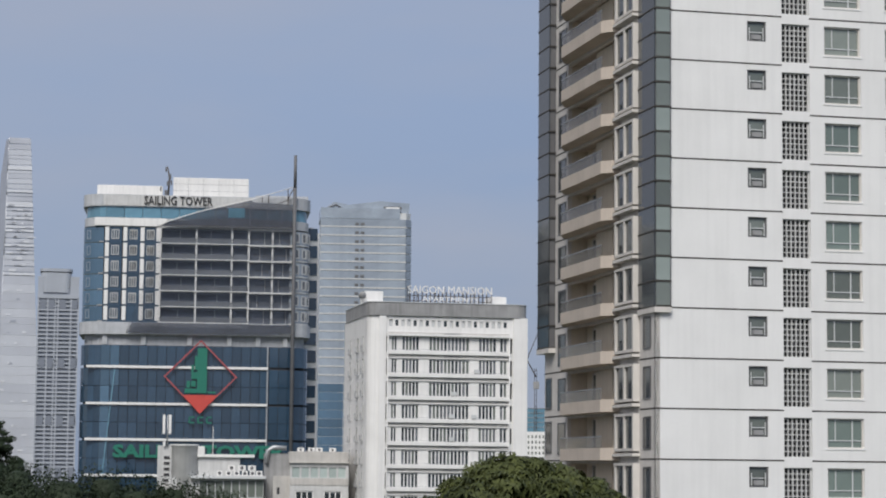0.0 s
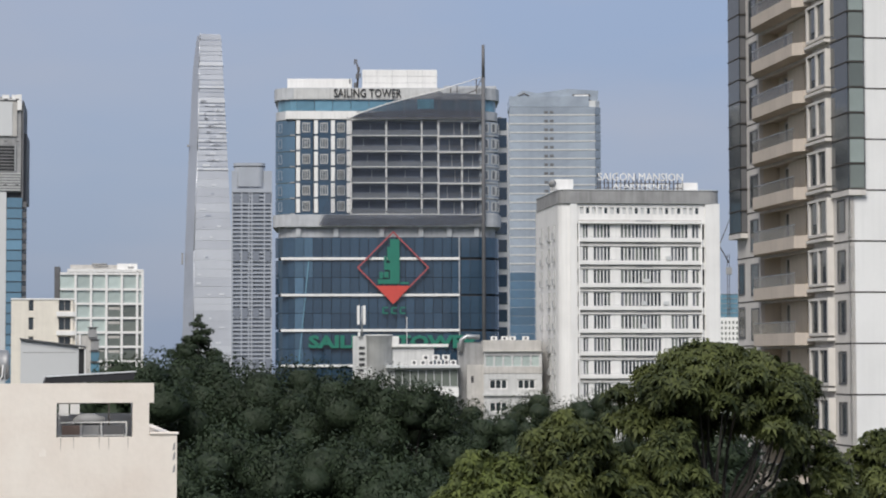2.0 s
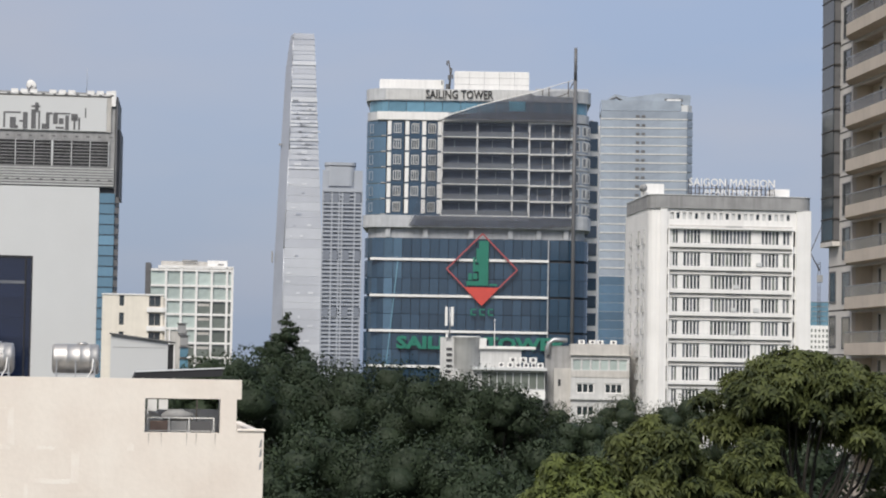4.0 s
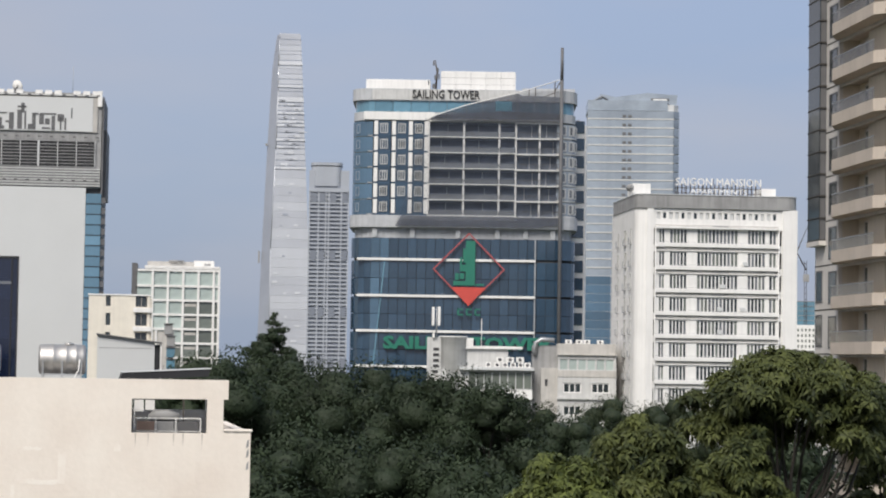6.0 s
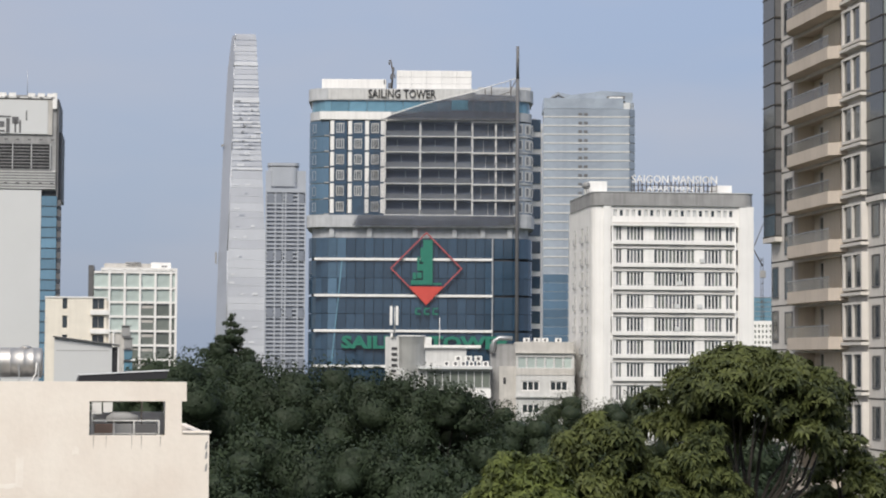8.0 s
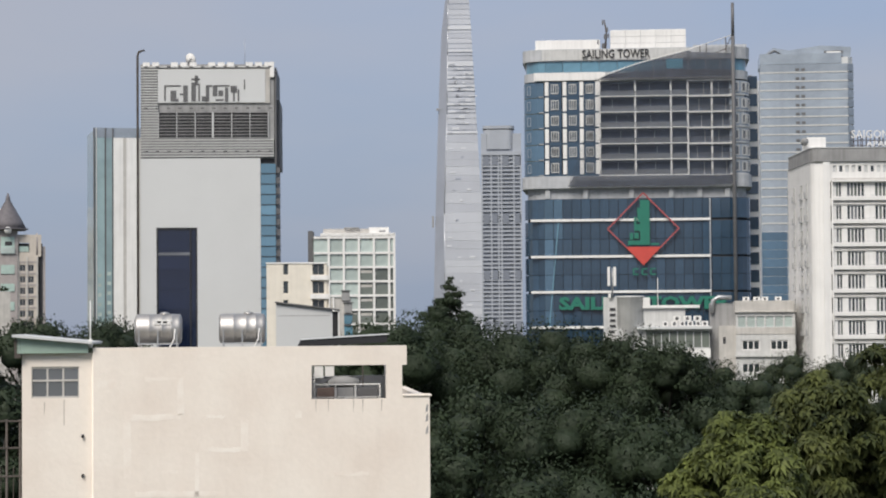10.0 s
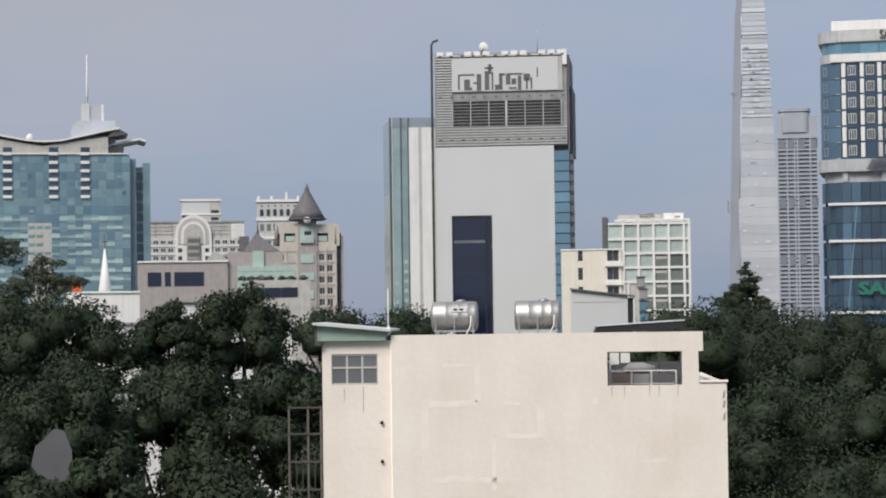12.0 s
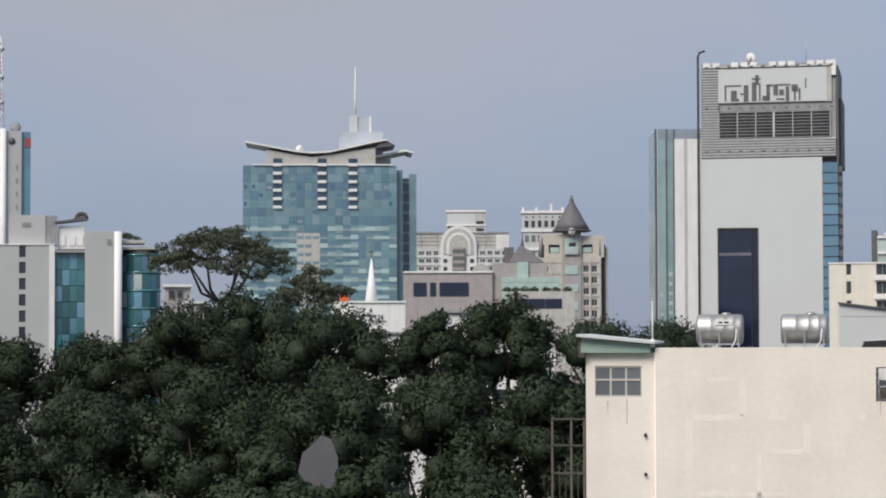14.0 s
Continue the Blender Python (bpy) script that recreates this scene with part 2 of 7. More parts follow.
NET_AND_SHADE.node_tree.nodes["Principled BSDF"].inputs["Alpha"].default_value = 0.5
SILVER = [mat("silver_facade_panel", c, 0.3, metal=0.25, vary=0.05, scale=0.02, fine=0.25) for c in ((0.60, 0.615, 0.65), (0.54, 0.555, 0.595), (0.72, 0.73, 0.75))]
# The silver again, darkened: the shade of the left face is in its colour
SILVER_SHADE = mat("silver_shaded_panel", (0.40, 0.425, 0.48), 0.3, metal=0.25, vary=0.05, scale=0.02, fine=0.25)
GLASS_RAIL = glass("grey_balcony_glass", (0.16, 0.155, 0.145), per_object=0.1)
GLASS_RAIL.node_tree.nodes["Principled BSDF"].inputs["Alpha"].default_value = 0.45
BARK = mat("tree_bark", (0.055, 0.047, 0.04), 0.9, vary=0.2, scale=2, bump=0.4)
LEAF_DARK = leaf_mat("dark_leaves", (0.037, 0.055, 0.027), (0.026, 0.040, 0.022))
LEAF_MID = leaf_mat("mid_leaves", (0.065, 0.078, 0.036), (0.026, 0.040, 0.020))
LEAF_OLIVE = leaf_mat("olive_leaves", (0.130, 0.148, 0.046), (0.022, 0.032, 0.012))
# Umbrella tree leaves, paler and greyer: distance haze put into their colour
LEAF_HAZED = leaf_mat("hazed_leaves", (0.10, 0.115, 0.075), (0.05, 0.062, 0.042))
# Distance haze put into the base colours of the far tower
HAZY_CONCRETE = mat("hazed_concrete", (0.36, 0.385, 0.43), 0.7, vary=0.05, scale=0.05, fine=0.6)
HAZY_DARK = mat("hazed_window_band", (0.19, 0.21, 0.25), 0.5, vary=0.05, scale=0.05, fine=0.6)
OFFICE_GREY = mat("office_grey_cladding", (0.46, 0.46, 0.455), 0.6, vary=0.03, scale=0.1, fine=2)
LEAF_LIGHT = leaf_mat("fresh_leaves", (0.165, 0.197, 0.052), (0.026, 0.036, 0.012))
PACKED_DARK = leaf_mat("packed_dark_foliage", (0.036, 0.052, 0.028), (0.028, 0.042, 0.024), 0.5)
# Inner olive foliage, far darker than its leaves: crown shade put into the colour
SHADED_OLIVE = leaf_mat("shaded_olive_foliage", (0.032, 0.038, 0.016), (0.016, 0.022, 0.010), 0.9)
GRASS = mat("ground_earth_and_grass", (0.07, 0.08, 0.045), 0.95, vary=0.2, scale=0.05, fine=2)


# ---- builders ----
def site(az, dist, turn=0.0):
    """A place seen at that bearing (degrees right of the y axis) and distance; its x runs right, its y away."""
    r = radians(az)
    return Matrix.Translation((dist * math.sin(r), dist * math.cos(r), 0)) @ pose(0, 0, 0, 0, 0, turn - az)


def thing(name, m, label, category, group=""):
    ob = new(name)
    ob.matrix_world = m
    ob.empty_display_size = 0.5
    return tagged(ob, label, category, group)


def mesh_of(name, verts, faces, *materials, smooth=False, slots=None):
    me = bpy.data.meshes.new(name)
    me.from_pydata(verts, [], faces)
    for mm in materials:
        me.materials.append(mm)
    if slots is not None:
        me.polygons.foreach_set("material_index", slots)
    if smooth:
        me.polygons.foreach_set("use_smooth", [True] * len(me.polygons))
    me.update()
    return me


QUADS = ((0, 3, 2, 1), (4, 5, 6, 7), (0, 1, 5, 4), (1, 2, 6, 5), (2, 3, 7, 6), (3, 0, 4, 7))


def box_data(boxes):
    v, f = [], []
    for x0, x1, y0, y1, z0, z1 in boxes:
        k = len(v)
        v += [(x0, y0, z0), (x1, y0, z0), (x1, y1, z0), (x0, y1, z0), (x0, y0, z1), (x1, y0, z1), (x1, y1, z1), (x0, y1, z1)]
        f += [tuple(k + i for i in q) for q in QUADS]
    return v, f


def boxes(name, material, *bs):
    return mesh_of(name, *box_data(bs), material)


def bevelled(name, material, b, width=0.03):
    """One box with softened edges."""
    bm = bmesh.new()
    x0, x1, y0, y1, z0, z1 = b
    bmesh.ops.create_cube(bm, size=1.0)
    for v in bm.verts:
        v.co = Vector(((x0 + x1) / 2 + v.co.x * (x1 - x0), (y0 + y1) / 2 + v.co.y * (y1 - y0), (z0 + z1) / 2 + v.co.z * (z1 - z0)))
    bmesh.ops.bevel(bm, geom=bm.edges[:], offset=width, segments=2, affect='EDGES')
    me = bpy.data.meshes.new(name)
    bm.to_mesh(me)
    bm.free()
    me.materials.append(material)
    return me


def put(name, me, parent, at=(0, 0, 0), turn=0.0, label=""):
    """Places a mesh as one part under a thing or part."""
    pane = None
    if isinstance(me, tuple):
        me, pane = me
    ob = bpy.data.objects.new(name, me)
    scene.collection.objects.link(ob)
    ob.parent = parent
    ob.location = at
    if pane:
        put("pane", pane, ob)
    if turn:
        ob.rotation_euler = (0, 0, radians(turn))
    if label:
        ob["label"] = label
    return ob


def part(name, bm, material, parent, label=""):
    me = bpy.data.meshes.new(name)
    bm.to_mesh(me)
    bm.free()
    me.materials.append(material)
    return put(name, me, parent, label=label)


def wall_mesh(name, material, x0, x1, z0, z1, openings, y0, y1):
    """A wall in the xz plane from y0 to y1 thick, with rectangular openings (x0, x1, z0, z1) right through it, in one skin."""
    xs = sorted({x0, x1, *(round(o[i], 4) for o in openings for i in (0, 1) if x0 < o[i] < x1)})
    zs = sorted({z0, z1, *(round(o[i], 4) for o in openings for i in (2, 3) if z0 < o[i] < z1)})
    nx, nz = len(xs) - 1, len(zs) - 1
    solid = np.ones((nx + 2, nz + 2), bool)
    solid[0], solid[-1], solid[:, 0], solid[:, -1] = False, False, False, False
    xc, zc = (np.array(xs[1:]) + xs[:-1]) / 2, (np.array(zs[1:]) + zs[:-1]) / 2
    for o in openings:
        solid[1:-1, 1:-1] &= ~np.outer((xc > o[0]) & (xc < o[1]), (zc > o[2]) & (zc < o[3]))
    index, v, f = {}, [], []
    def vert(i, k, back):
        if (i, k, back) not in index:
            index[i, k, back] = len(v)
            v.append((xs[i], y1 if back else y0, zs[k]))
        return index[i, k, back]
    for i in range(nx):
        for k in range(nz):
            if not solid[i + 1, k + 1]:
                continue
            f.append((vert(i, k, 0), vert(i + 1, k, 0), vert(i + 1, k + 1, 0), vert(i, k + 1, 0)))
            f.append((vert(i, k + 1, 1), vert(i + 1, k + 1, 1), vert(i + 1, k, 1), vert(i, k, 1)))
            if not solid[i, k + 1]:
                f.append((vert(i, k, 0), vert(i, k + 1, 0), vert(i, k + 1, 1), vert(i, k, 1)))
            if not solid[i + 2, k + 1]:
                f.append((vert(i + 1, k, 0), vert(i + 1, k, 1), vert(i + 1, k + 1, 1), vert(i + 1, k + 1, 0)))
            if not solid[i + 1, k]:
                f.append((vert(i, k, 0), vert(i, k, 1), vert(i + 1, k, 1), vert(i + 1, k, 0)))
            if not solid[i + 1, k + 2]:
                f.append((vert(i, k + 1, 0), vert(i + 1, k + 1, 0), vert(i + 1, k + 1, 1), vert(i, k + 1, 1)))
    return mesh_of(name, v, f, material)


def prism(name, material, plan, z0, z1, smooth=False):
    k = len(plan)
    v = [(x, y, z0) for x, y in plan] + [(x, y, z1) for x, y in plan]
    f = [tuple(range(k))[::-1], tuple(range(k, 2 * k))] + [(i, (i + 1) % k, k + (i + 1) % k, k + i) for i in range(k)]
    return mesh_of(name, v, f, material)


def plate(name, material, outline, y0, y1):
    """An outline in the xz plane, y0 to y1 thick."""
    k = len(outline)
    v = [(x, y0, z) for x, z in outline] + [(x, y1, z) for x, z in outline]
    f = [tuple(range(k)), tuple(range(k, 2 * k))[::-1]] + [((i + 1) % k, i, k + i, k + (i + 1) % k) for i in range(k)]
    return mesh_of(name, v, f, material)


def rounded(x0, x1, y0, y1, r, steps=5):
    out = []
    for cx, cy, a0 in ((x0 + r, y0 + r, 180), (x1 - r, y0 + r, 270), (x1 - r, y1 - r, 0), (x0 + r, y1 - r, 90)):
        for i in range(steps + 1):
            q = radians(a0 + 90 * i / steps)
            out.append((cx + r * math.cos(q), cy + r * math.sin(q)))
    return out


def tube_data(path, sides=8):
    """A tapered tube along (x, y, z, radius) rows."""
    v, f = [], []
    pts = [Vector(p[:3]) for p in path]
    for i, p in enumerate(path):
        d = (pts[min(i + 1, len(pts) - 1)] - pts[max(i - 1, 0)]).normalized()
        side = d.cross(Vector((0, 1, 0)) if abs(d.y) < 0.9 else Vector((1, 0, 0))).normalized()
        up = side.cross(d)
        for s in range(sides):
            q = 2 * math.pi * s / sides
            v.append(tuple(pts[i] + (side * math.cos(q) + up * math.sin(q)) * p[3]))
    for i in range(len(path) - 1):
        for s in range(sides):
            a0, a1 = i * sides + s, i * sides + (s + 1) % sides
            f.append((a0, a1, a1 + sides, a0 + sides))
    f += [tuple(range(sides))[::-1], tuple(range(len(v) - sides, len(v)))]
    return v, f


def tubes(name, material, *paths, sides=8):
    v, f = [], []
    for p in paths:
        a0, b0 = tube_data(p, sides)
        f += [tuple(i + len(v) for i in q) for q in b0]
        v += a0
    return mesh_of(name, v, f, material, smooth=True)


def window_mesh(name, w, h, frame_mat, pane_mat, cols=2, rows=1, bar=0.07, depth=0.12):
    """A window as frame and pane meshes, its lower left outer corner at the origin, its pane set back."""
    cw, rh = (w - bar * (cols + 1)) / cols, (h - bar * (rows + 1)) / rows
    ops = [(bar + i * (cw + bar), (i + 1) * (cw + bar), bar + k * (rh + bar), (k + 1) * (rh + bar)) for i in range(cols) for k in range(rows)]
    return wall_mesh(name, frame_mat, 0, w, 0, h, ops, 0, depth), boxes("pane", pane_mat, (bar / 2, w - bar / 2, depth * 0.6, depth * 0.9, bar / 2, h - bar / 2))


def text_mesh(name, words, material, height, depth, width=0.0, bold=0.0):
    """Raised letters that stand in the xz plane and face -y; lower left at the origin."""
    cu = bpy.data.curves.new(name, 'FONT')
    cu.body, cu.size, cu.extrude, cu.resolution_u, cu.offset = words, 1.0, depth / 2, 2, bold
    ob = bpy.data.objects.new(name, cu)
    scene.collection.objects.link(ob)
    me = bpy.data.meshes.new_from_object(ob.evaluated_get(bpy.context.evaluated_depsgraph_get()))
    bpy.data.objects.remove(ob)
    co = np.array([v.co for v in me.vertices])
    lo, hi = co.min(0), co.max(0)
    kz = height / (hi[1] - lo[1])
    kx = width / (hi[0] - lo[0]) if width else kz
    new_co = np.stack([(co[:, 0] - lo[0]) * kx, -co[:, 2], (co[:, 1] - lo[1]) * kz], 1)
    me.vertices.foreach_set("co", new_co.ravel())
    me.materials.clear()
    me.materials.append(material)
    me.update()
    return me


def leaves(name, centres, radii, count, size, material, seed, squash=0.75, droop=0.25, jitter=0.30, soft=0.85, hubs=None, loose=0.34):
    """Leaf sprays set over the shells of many clumps; one small folded leaf each; hubs: the middle of the bough that each clump belongs to."""
    r = np.random.default_rng(seed)
    c, rad = np.array(centres), np.array(radii)
    prob = rad ** 2 / (rad ** 2).sum()
    k = r.choice(len(c), count, p=prob)
    d = r.normal(size=(count, 3))
    d[:, 2] = d[:, 2] * 0.9 + 0.25
    d /= np.linalg.norm(d, axis=1)[:, None]
    bump = 1 + 0.16 * np.sin(d[:, 0] * 7 + k) * np.sin(d[:, 1] * 6 + 2 * k) + 0.12 * np.sin(d[:, 2] * 9 + 3 * k)
    depth = 1.04 + (loose - 0.34) * 0.5 - loose * r.random(count) ** 1.6
    p = c[k] + d * (rad[k] * bump * depth)[:, None] * np.array([1, 1, squash])
    nrm = d + r.normal(size=(count, 3)) * jitter
    nrm[:, 2] += 0.2
    nrm /= np.linalg.norm(nrm, axis=1)[:, None]
    t = np.cross(nrm, r.normal(size=(count, 3)))
    t /= np.linalg.norm(t, axis=1)[:, None]
    t[:, 2] -= droop
    s = np.cross(nrm, t)
    ln = size * (0.6 + 0.8 * r.random(count))[:, None]
    v = np.stack([p - t * ln * 0.5, p - s * ln * 0.24 - nrm * ln * 0.05, p + t * ln * 0.5, p + s * ln * 0.24 - nrm * ln * 0.05], 1).reshape(-1, 3)
    me = bpy.data.meshes.new(name)
    me.vertices.add(count * 4)
    me.vertices.foreach_set("co", v.ravel().astype(np.float32))
    me.loops.add(count * 4)
    me.loops.foreach_set("vertex_index", np.arange(count * 4, dtype=np.int32))
    me.polygons.add(count)
    me.polygons.foreach_set("loop_start", np.arange(0, count * 4, 4, dtype=np.int32))
    me.polygons.foreach_set("loop_total", np.full(count, 4, dtype=np.int32))
    me.materials.append(material)
    me.update(calc_edges=True)
    me.validate()
    if soft:
        # leaves of a clump catch the light together
        face = np.cross(v.reshape(-1, 4, 3)[:, 1] - v.reshape(-1, 4, 3)[:, 0], v.reshape(-1, 4, 3)[:, 3] - v.reshape(-1, 4, 3)[:, 0])
        face /= np.linalg.norm(face, axis=1)[:, None] + 1e-9
        face *= np.sign((face * d).sum(1))[:, None]
        turned = d
        if hubs is not None:
            turned = p - np.array(hubs)[k]
            turned = d * 0.28 + 0.9 * turned / (np.linalg.norm(turned, axis=1)[:, None] + 1e-9)
        mixed = turned * soft + face * (1 - soft)
        mixed /= np.linalg.norm(mixed, axis=1)[:, None]
        me.polygons.foreach_set("use_smooth", [True] * count)
        me.normals_split_custom_set_from_vertices(np.repeat(mixed, 4, 0))
    return me


def ico_template(level):
    bm = bmesh.new()
    bmesh.ops.create_icosphere(bm, subdivisions=level, radius=1.0)
    v = np.array([x.co for x in bm.verts])
    f = np.array([[x.index for x in p.verts] for p in bm.faces])
    bm.free()
    return v, f


ICO = ico_template(2)


def foliage_mass(name, centres, radii, material, seed, squash=0.75, size=0.86):
    """The dense inside of a crown: knobbly lumps of foliage, one under each clump of leaves."""
    r = np.random.default_rng(seed)
    tv, tf = ICO
    vs, fs = [], []
    for c, rad in zip(centres, radii):
        ph = r.uniform(0, 6.28, 6)
        k = 1 + 0.13 * np.sin(tv[:, 0] * 5 + ph[0]) * np.sin(tv[:, 1] * 5 + ph[1]) + 0.10 * np.sin(tv[:, 2] * 7 + ph[2]) * np.sin(tv[:, 0] * 8 + ph[3])
        k += 0.09 * np.sin(tv[:, 1] * 12 + ph[4]) * np.sin(tv[:, 2] * 12 + ph[5]) + r.normal(size=len(tv)) * 0.035
        fs.append(tf + len(tv) * len(vs))
        vs.append(np.array(c) + tv * (k * rad * size)[:, None] * np.array([1, 1, squash]))
    v, f = np.concatenate(vs), np.concatenate(fs)
    me = bpy.data.meshes.new(name)
    me.vertices.add(len(v))
    me.vertices.foreach_set("co", v.ravel().astype(np.float32))
    me.loops.add(len(f) * 3)
    me.loops.foreach_set("vertex_index", f.ravel().astype(np.int32))
    me.polygons.add(len(f))
    me.polygons.foreach_set("loop_start", np.arange(0, len(f) * 3, 3, dtype=np.int32))
    me.polygons.foreach_set("loop_total", np.full(len(f), 3, dtype=np.int32))
    me.polygons.foreach_set("use_smooth", [True] * len(f))
    me.materials.append(material)
    me.update(calc_edges=True)
    return me


# ---- ground ----
ground = new("ground", boxes("ground", GRASS, (-4800, 4800, -1500, 4850, -1.0, 0.0)))
tagged(ground, "dark earth and grass ground under the trees", "ground", kind="structure")


# ---- near cream building with its roof things ----
def cream_building():
    m = site(-10.33, 70)
    b = thing("cream_building", m, "cream rendered building with a patched blank wall", "building")
    put("wall", wall_mesh("wall", CREAM, -5.34, 5.36, 0, 22.72, [(1.58, 3.96, 22.66, 23.74)], 0, 0.3), b)
    put("parapet", wall_mesh("parapet", CREAM, -5.34, 4.48, 22.72, 23.74, [(1.58, 3.96, 22.66, 23.74)], 0, 0.3), b)
    put("roof_beam", boxes("roof_beam", CREAM, (-5.34, 4.63, 0.0, 0.32, 23.74, 24.36)), b)
    put("coping", bevelled("coping", PATCH, (4.49, 5.42, -0.05, 0.4, 22.72, 22.80), 0.02), b, label="chipped pale coping")
    put("side_wall", boxes("side_wall", CREAM, (5.06, 5.36, 0.3, 12, 0, 22.72)), b)
    put("inner_side_wall", boxes("inner_side_wall", WHITE, (4.18, 4.48, 0.3, 5, 22.3, 24.0)), b)
    put("back_wall", boxes("back_wall", CREAM, (-7.59, 5.06, 11.7, 12, 0, 22.72)), b)
    put("roof_slab", boxes("roof_slab", GREY, (-5.34, 1.3, 0.32, 11.7, 23.9, 24.1)), b)
    put("terrace_floor", boxes("terrace_floor", GREY, (-5.34, 5.06, 0.3, 11.7, 22.2, 22.35)), b)
    put("terrace_partition", boxes("terrace_partition", WHITE, (-5.0, 4.18, 4.6, 4.8, 22.35, 23.3)), b)
    # patches and ridges of re-rendering on the blank wall
    random.seed(4)
    for x0, x1, z0, z1 in ((-4.35, -2.6, 22.05, 22.25), (-2.70, -2.48, 22.2, 23.4), (-3.7, -2.7, 23.28, 23.42), (-4.38, -4.15, 20.2, 22.0), (-0.68, -0.46, 21.05, 22.0),
                           (-2.0, -0.7, 21.02, 21.18), (-2.15, -1.98, 19.4, 21.0), (-4.0, -1.2, 19.62, 19.8), (1.05, 1.25, 22.05, 22.3), (-5.2, -4.6, 23.05, 23.35),
                           (-1.9, -1.2, 22.08, 22.18), (-5.2, -4.8, 23.5, 23.65), (2.2, 3.4, 20.2, 20.32), (-3.2, -2.7, 20.3, 20.45)):
        n, ring = 7, []
        for i in range(n):
            ring.append((x0 + (x1 - x0) * i / n, z0 + random.uniform(-0.035, 0.035)))
        ring += [(x1 + random.uniform(-0.03, 0.03), z0), (x1 + random.uniform(-0.03, 0.03), z1)]
        for i in range(n):
            ring.append((x1 - (x1 - x0) * (i + 0.5) / n, z1 + random.uniform(-0.035, 0.035)))
        ring.append((x0 + random.uniform(-0.03, 0.03), z1))
        put("render_patch", plate("render_patch", PATCH, ring, -0.004, 0.01), b)
    for x in (1.7, 2.1, 2.9, 3.2, 3.8, -6.9):
        y = 0.22 if x < -5 else 0.0
        put("rain_streak", plate("rain_streak", BROWN, [(x, 22.64), (x + 0.03, 22.64), (x + 0.02, 22.64 - random.uniform(0.1, 0.4)), (x + 0.01, 22.2)], y - 0.003, y + 0.01), b)
    for z in (22.2, 21.9, 21.5):
        put("paint_chip", plate("paint_chip", GREY, [(5.22, z), (5.3, z + 0.05), (5.31, z + 0.3), (5.25, z + 0.22)], -0.004, 0.01), b)
    # annex set back
    put("annex_wall", wall_mesh("annex_wall", CREAM, -7.59, -5.345, 0, 24.19, [(-7.29, -5.8, 22.77, 23.77)], 0.22, 0.5), b)
    put("annex_side_wall", boxes("annex_side_wall", CREAM, (-7.59, -7.3, 0.5, 11.7, 0, 24.0)), b)
    put("annex_backing", boxes("annex_backing", INTERIOR_SHADE, (-7.3, -5.345, 1.6, 1.7, 22, 24.1)), b)
    w = put("annex_window", boxes("annex_window", STONE, *[(-7.29 + 0.4967 * i - 0.03, -7.29 + 0.4967 * i + 0.03, 0.26, 0.34, 22.77, 23.77) for i in range(4)],
                                  *[(-7.29, -5.8, 0.255, 0.335, z - 0.03, z + 0.03) for z in (22.80, 23.33, 23.74)]), b, label="grey steel window frame")
    for i in range(3):
        for z0, z1 in ((22.83, 23.30), (23.36, 23.71)):
            put("pane", boxes("pane", GLASS_SMOKE, (-7.26 + 0.4967 * i, -6.82 + 0.4967 * i, 0.28, 0.30, z0, z1)), w)
    put("window_stain", boxes("window_stain", BROWN, (-6.28, -6.26, 0.212, 0.225, 21.9, 22.72)), b)
    for z in (21.55, 20.3, 19.0):
        put("drain_pipe", tubes("drain_pipe", BLACK, [(-5.68, 0.12, z, 0.05), (-5.68, 0.25, z + 0.03, 0.05)]), b)
    put("downpipe", tubes("downpipe", CREAM, [(-5.33, 0.16, 0.5, 0.055), (-5.33, 0.16, 24.2, 0.055)]), b)
    # lean-to roof in green sheet with a pale edge
    put("roof_sheet", plate("roof_sheet", GREEN_SHEET, [(-7.72, 24.2), (-5.5, 24.2), (-5.5, 24.47), (-7.72, 24.70)], -0.02, 0.18), b, label="green sheet gable")
    put("roof_edge", plate("roof_edge", PALEGREY, [(-7.85, 24.72), (-5.34, 24.48), (-5.34, 24.55), (-7.85, 24.80)], -0.25, 4.0), b, label="pale sheet edge")
    # dark board that stands in for the shadow below the roof edge
    put("gutter_shadow_board", boxes("gutter_shadow_board", RUST, (-7.8, -7.6, -0.02, 0.15, 24.05, 24.66)), b)
    # steel rack beside the annex
    rack = thing("steel_rack", m, "dark steel scaffold rack beside the annex", "rack")
    for x in (-8.72, -8.1, -7.68):
        put("post", tubes("post", RUST, [(x, 0.5, 0, 0.04), (x, 0.5, 22.1, 0.04)], sides=6), rack)
    for z in (22.05, 21.2, 20.3, 19.4, 18.5):
        put("rail", boxes("rail", RUST, (-8.75, -7.62, 0.45, 0.55, z - 0.025, z + 0.025)), rack)
    for z in (20.6, 19.0):
        put("mesh_panel", boxes("mesh_panel", RUST, *[(-8.7 + 0.2 * i, -8.68 + 0.2 * i, 0.5, 0.52, z - 1.2, z) for i in range(6)]), rack)
    # antenna pole
    ant = thing("antenna_pole", m @ pose(-5.43, 0.1, 24.36), "thin white antenna pole on the parapet", "antenna")
    put("pole", tubes("pole", WHITE, [(0, 0, 0, 0.03), (0, 0, 1.5, 0.015)], sides=6), ant)
    put("bracket", bevelled("bracket", WHITE, (-0.07, 0.07, -0.05, 0.05, 0, 0.28), 0.02), ant)

    def tank(x, group):
        t = thing("water_tank", m @ pose(x, 1.0, 24.1), "horizontal polished stainless steel water tank on a stand", "water tank", group)
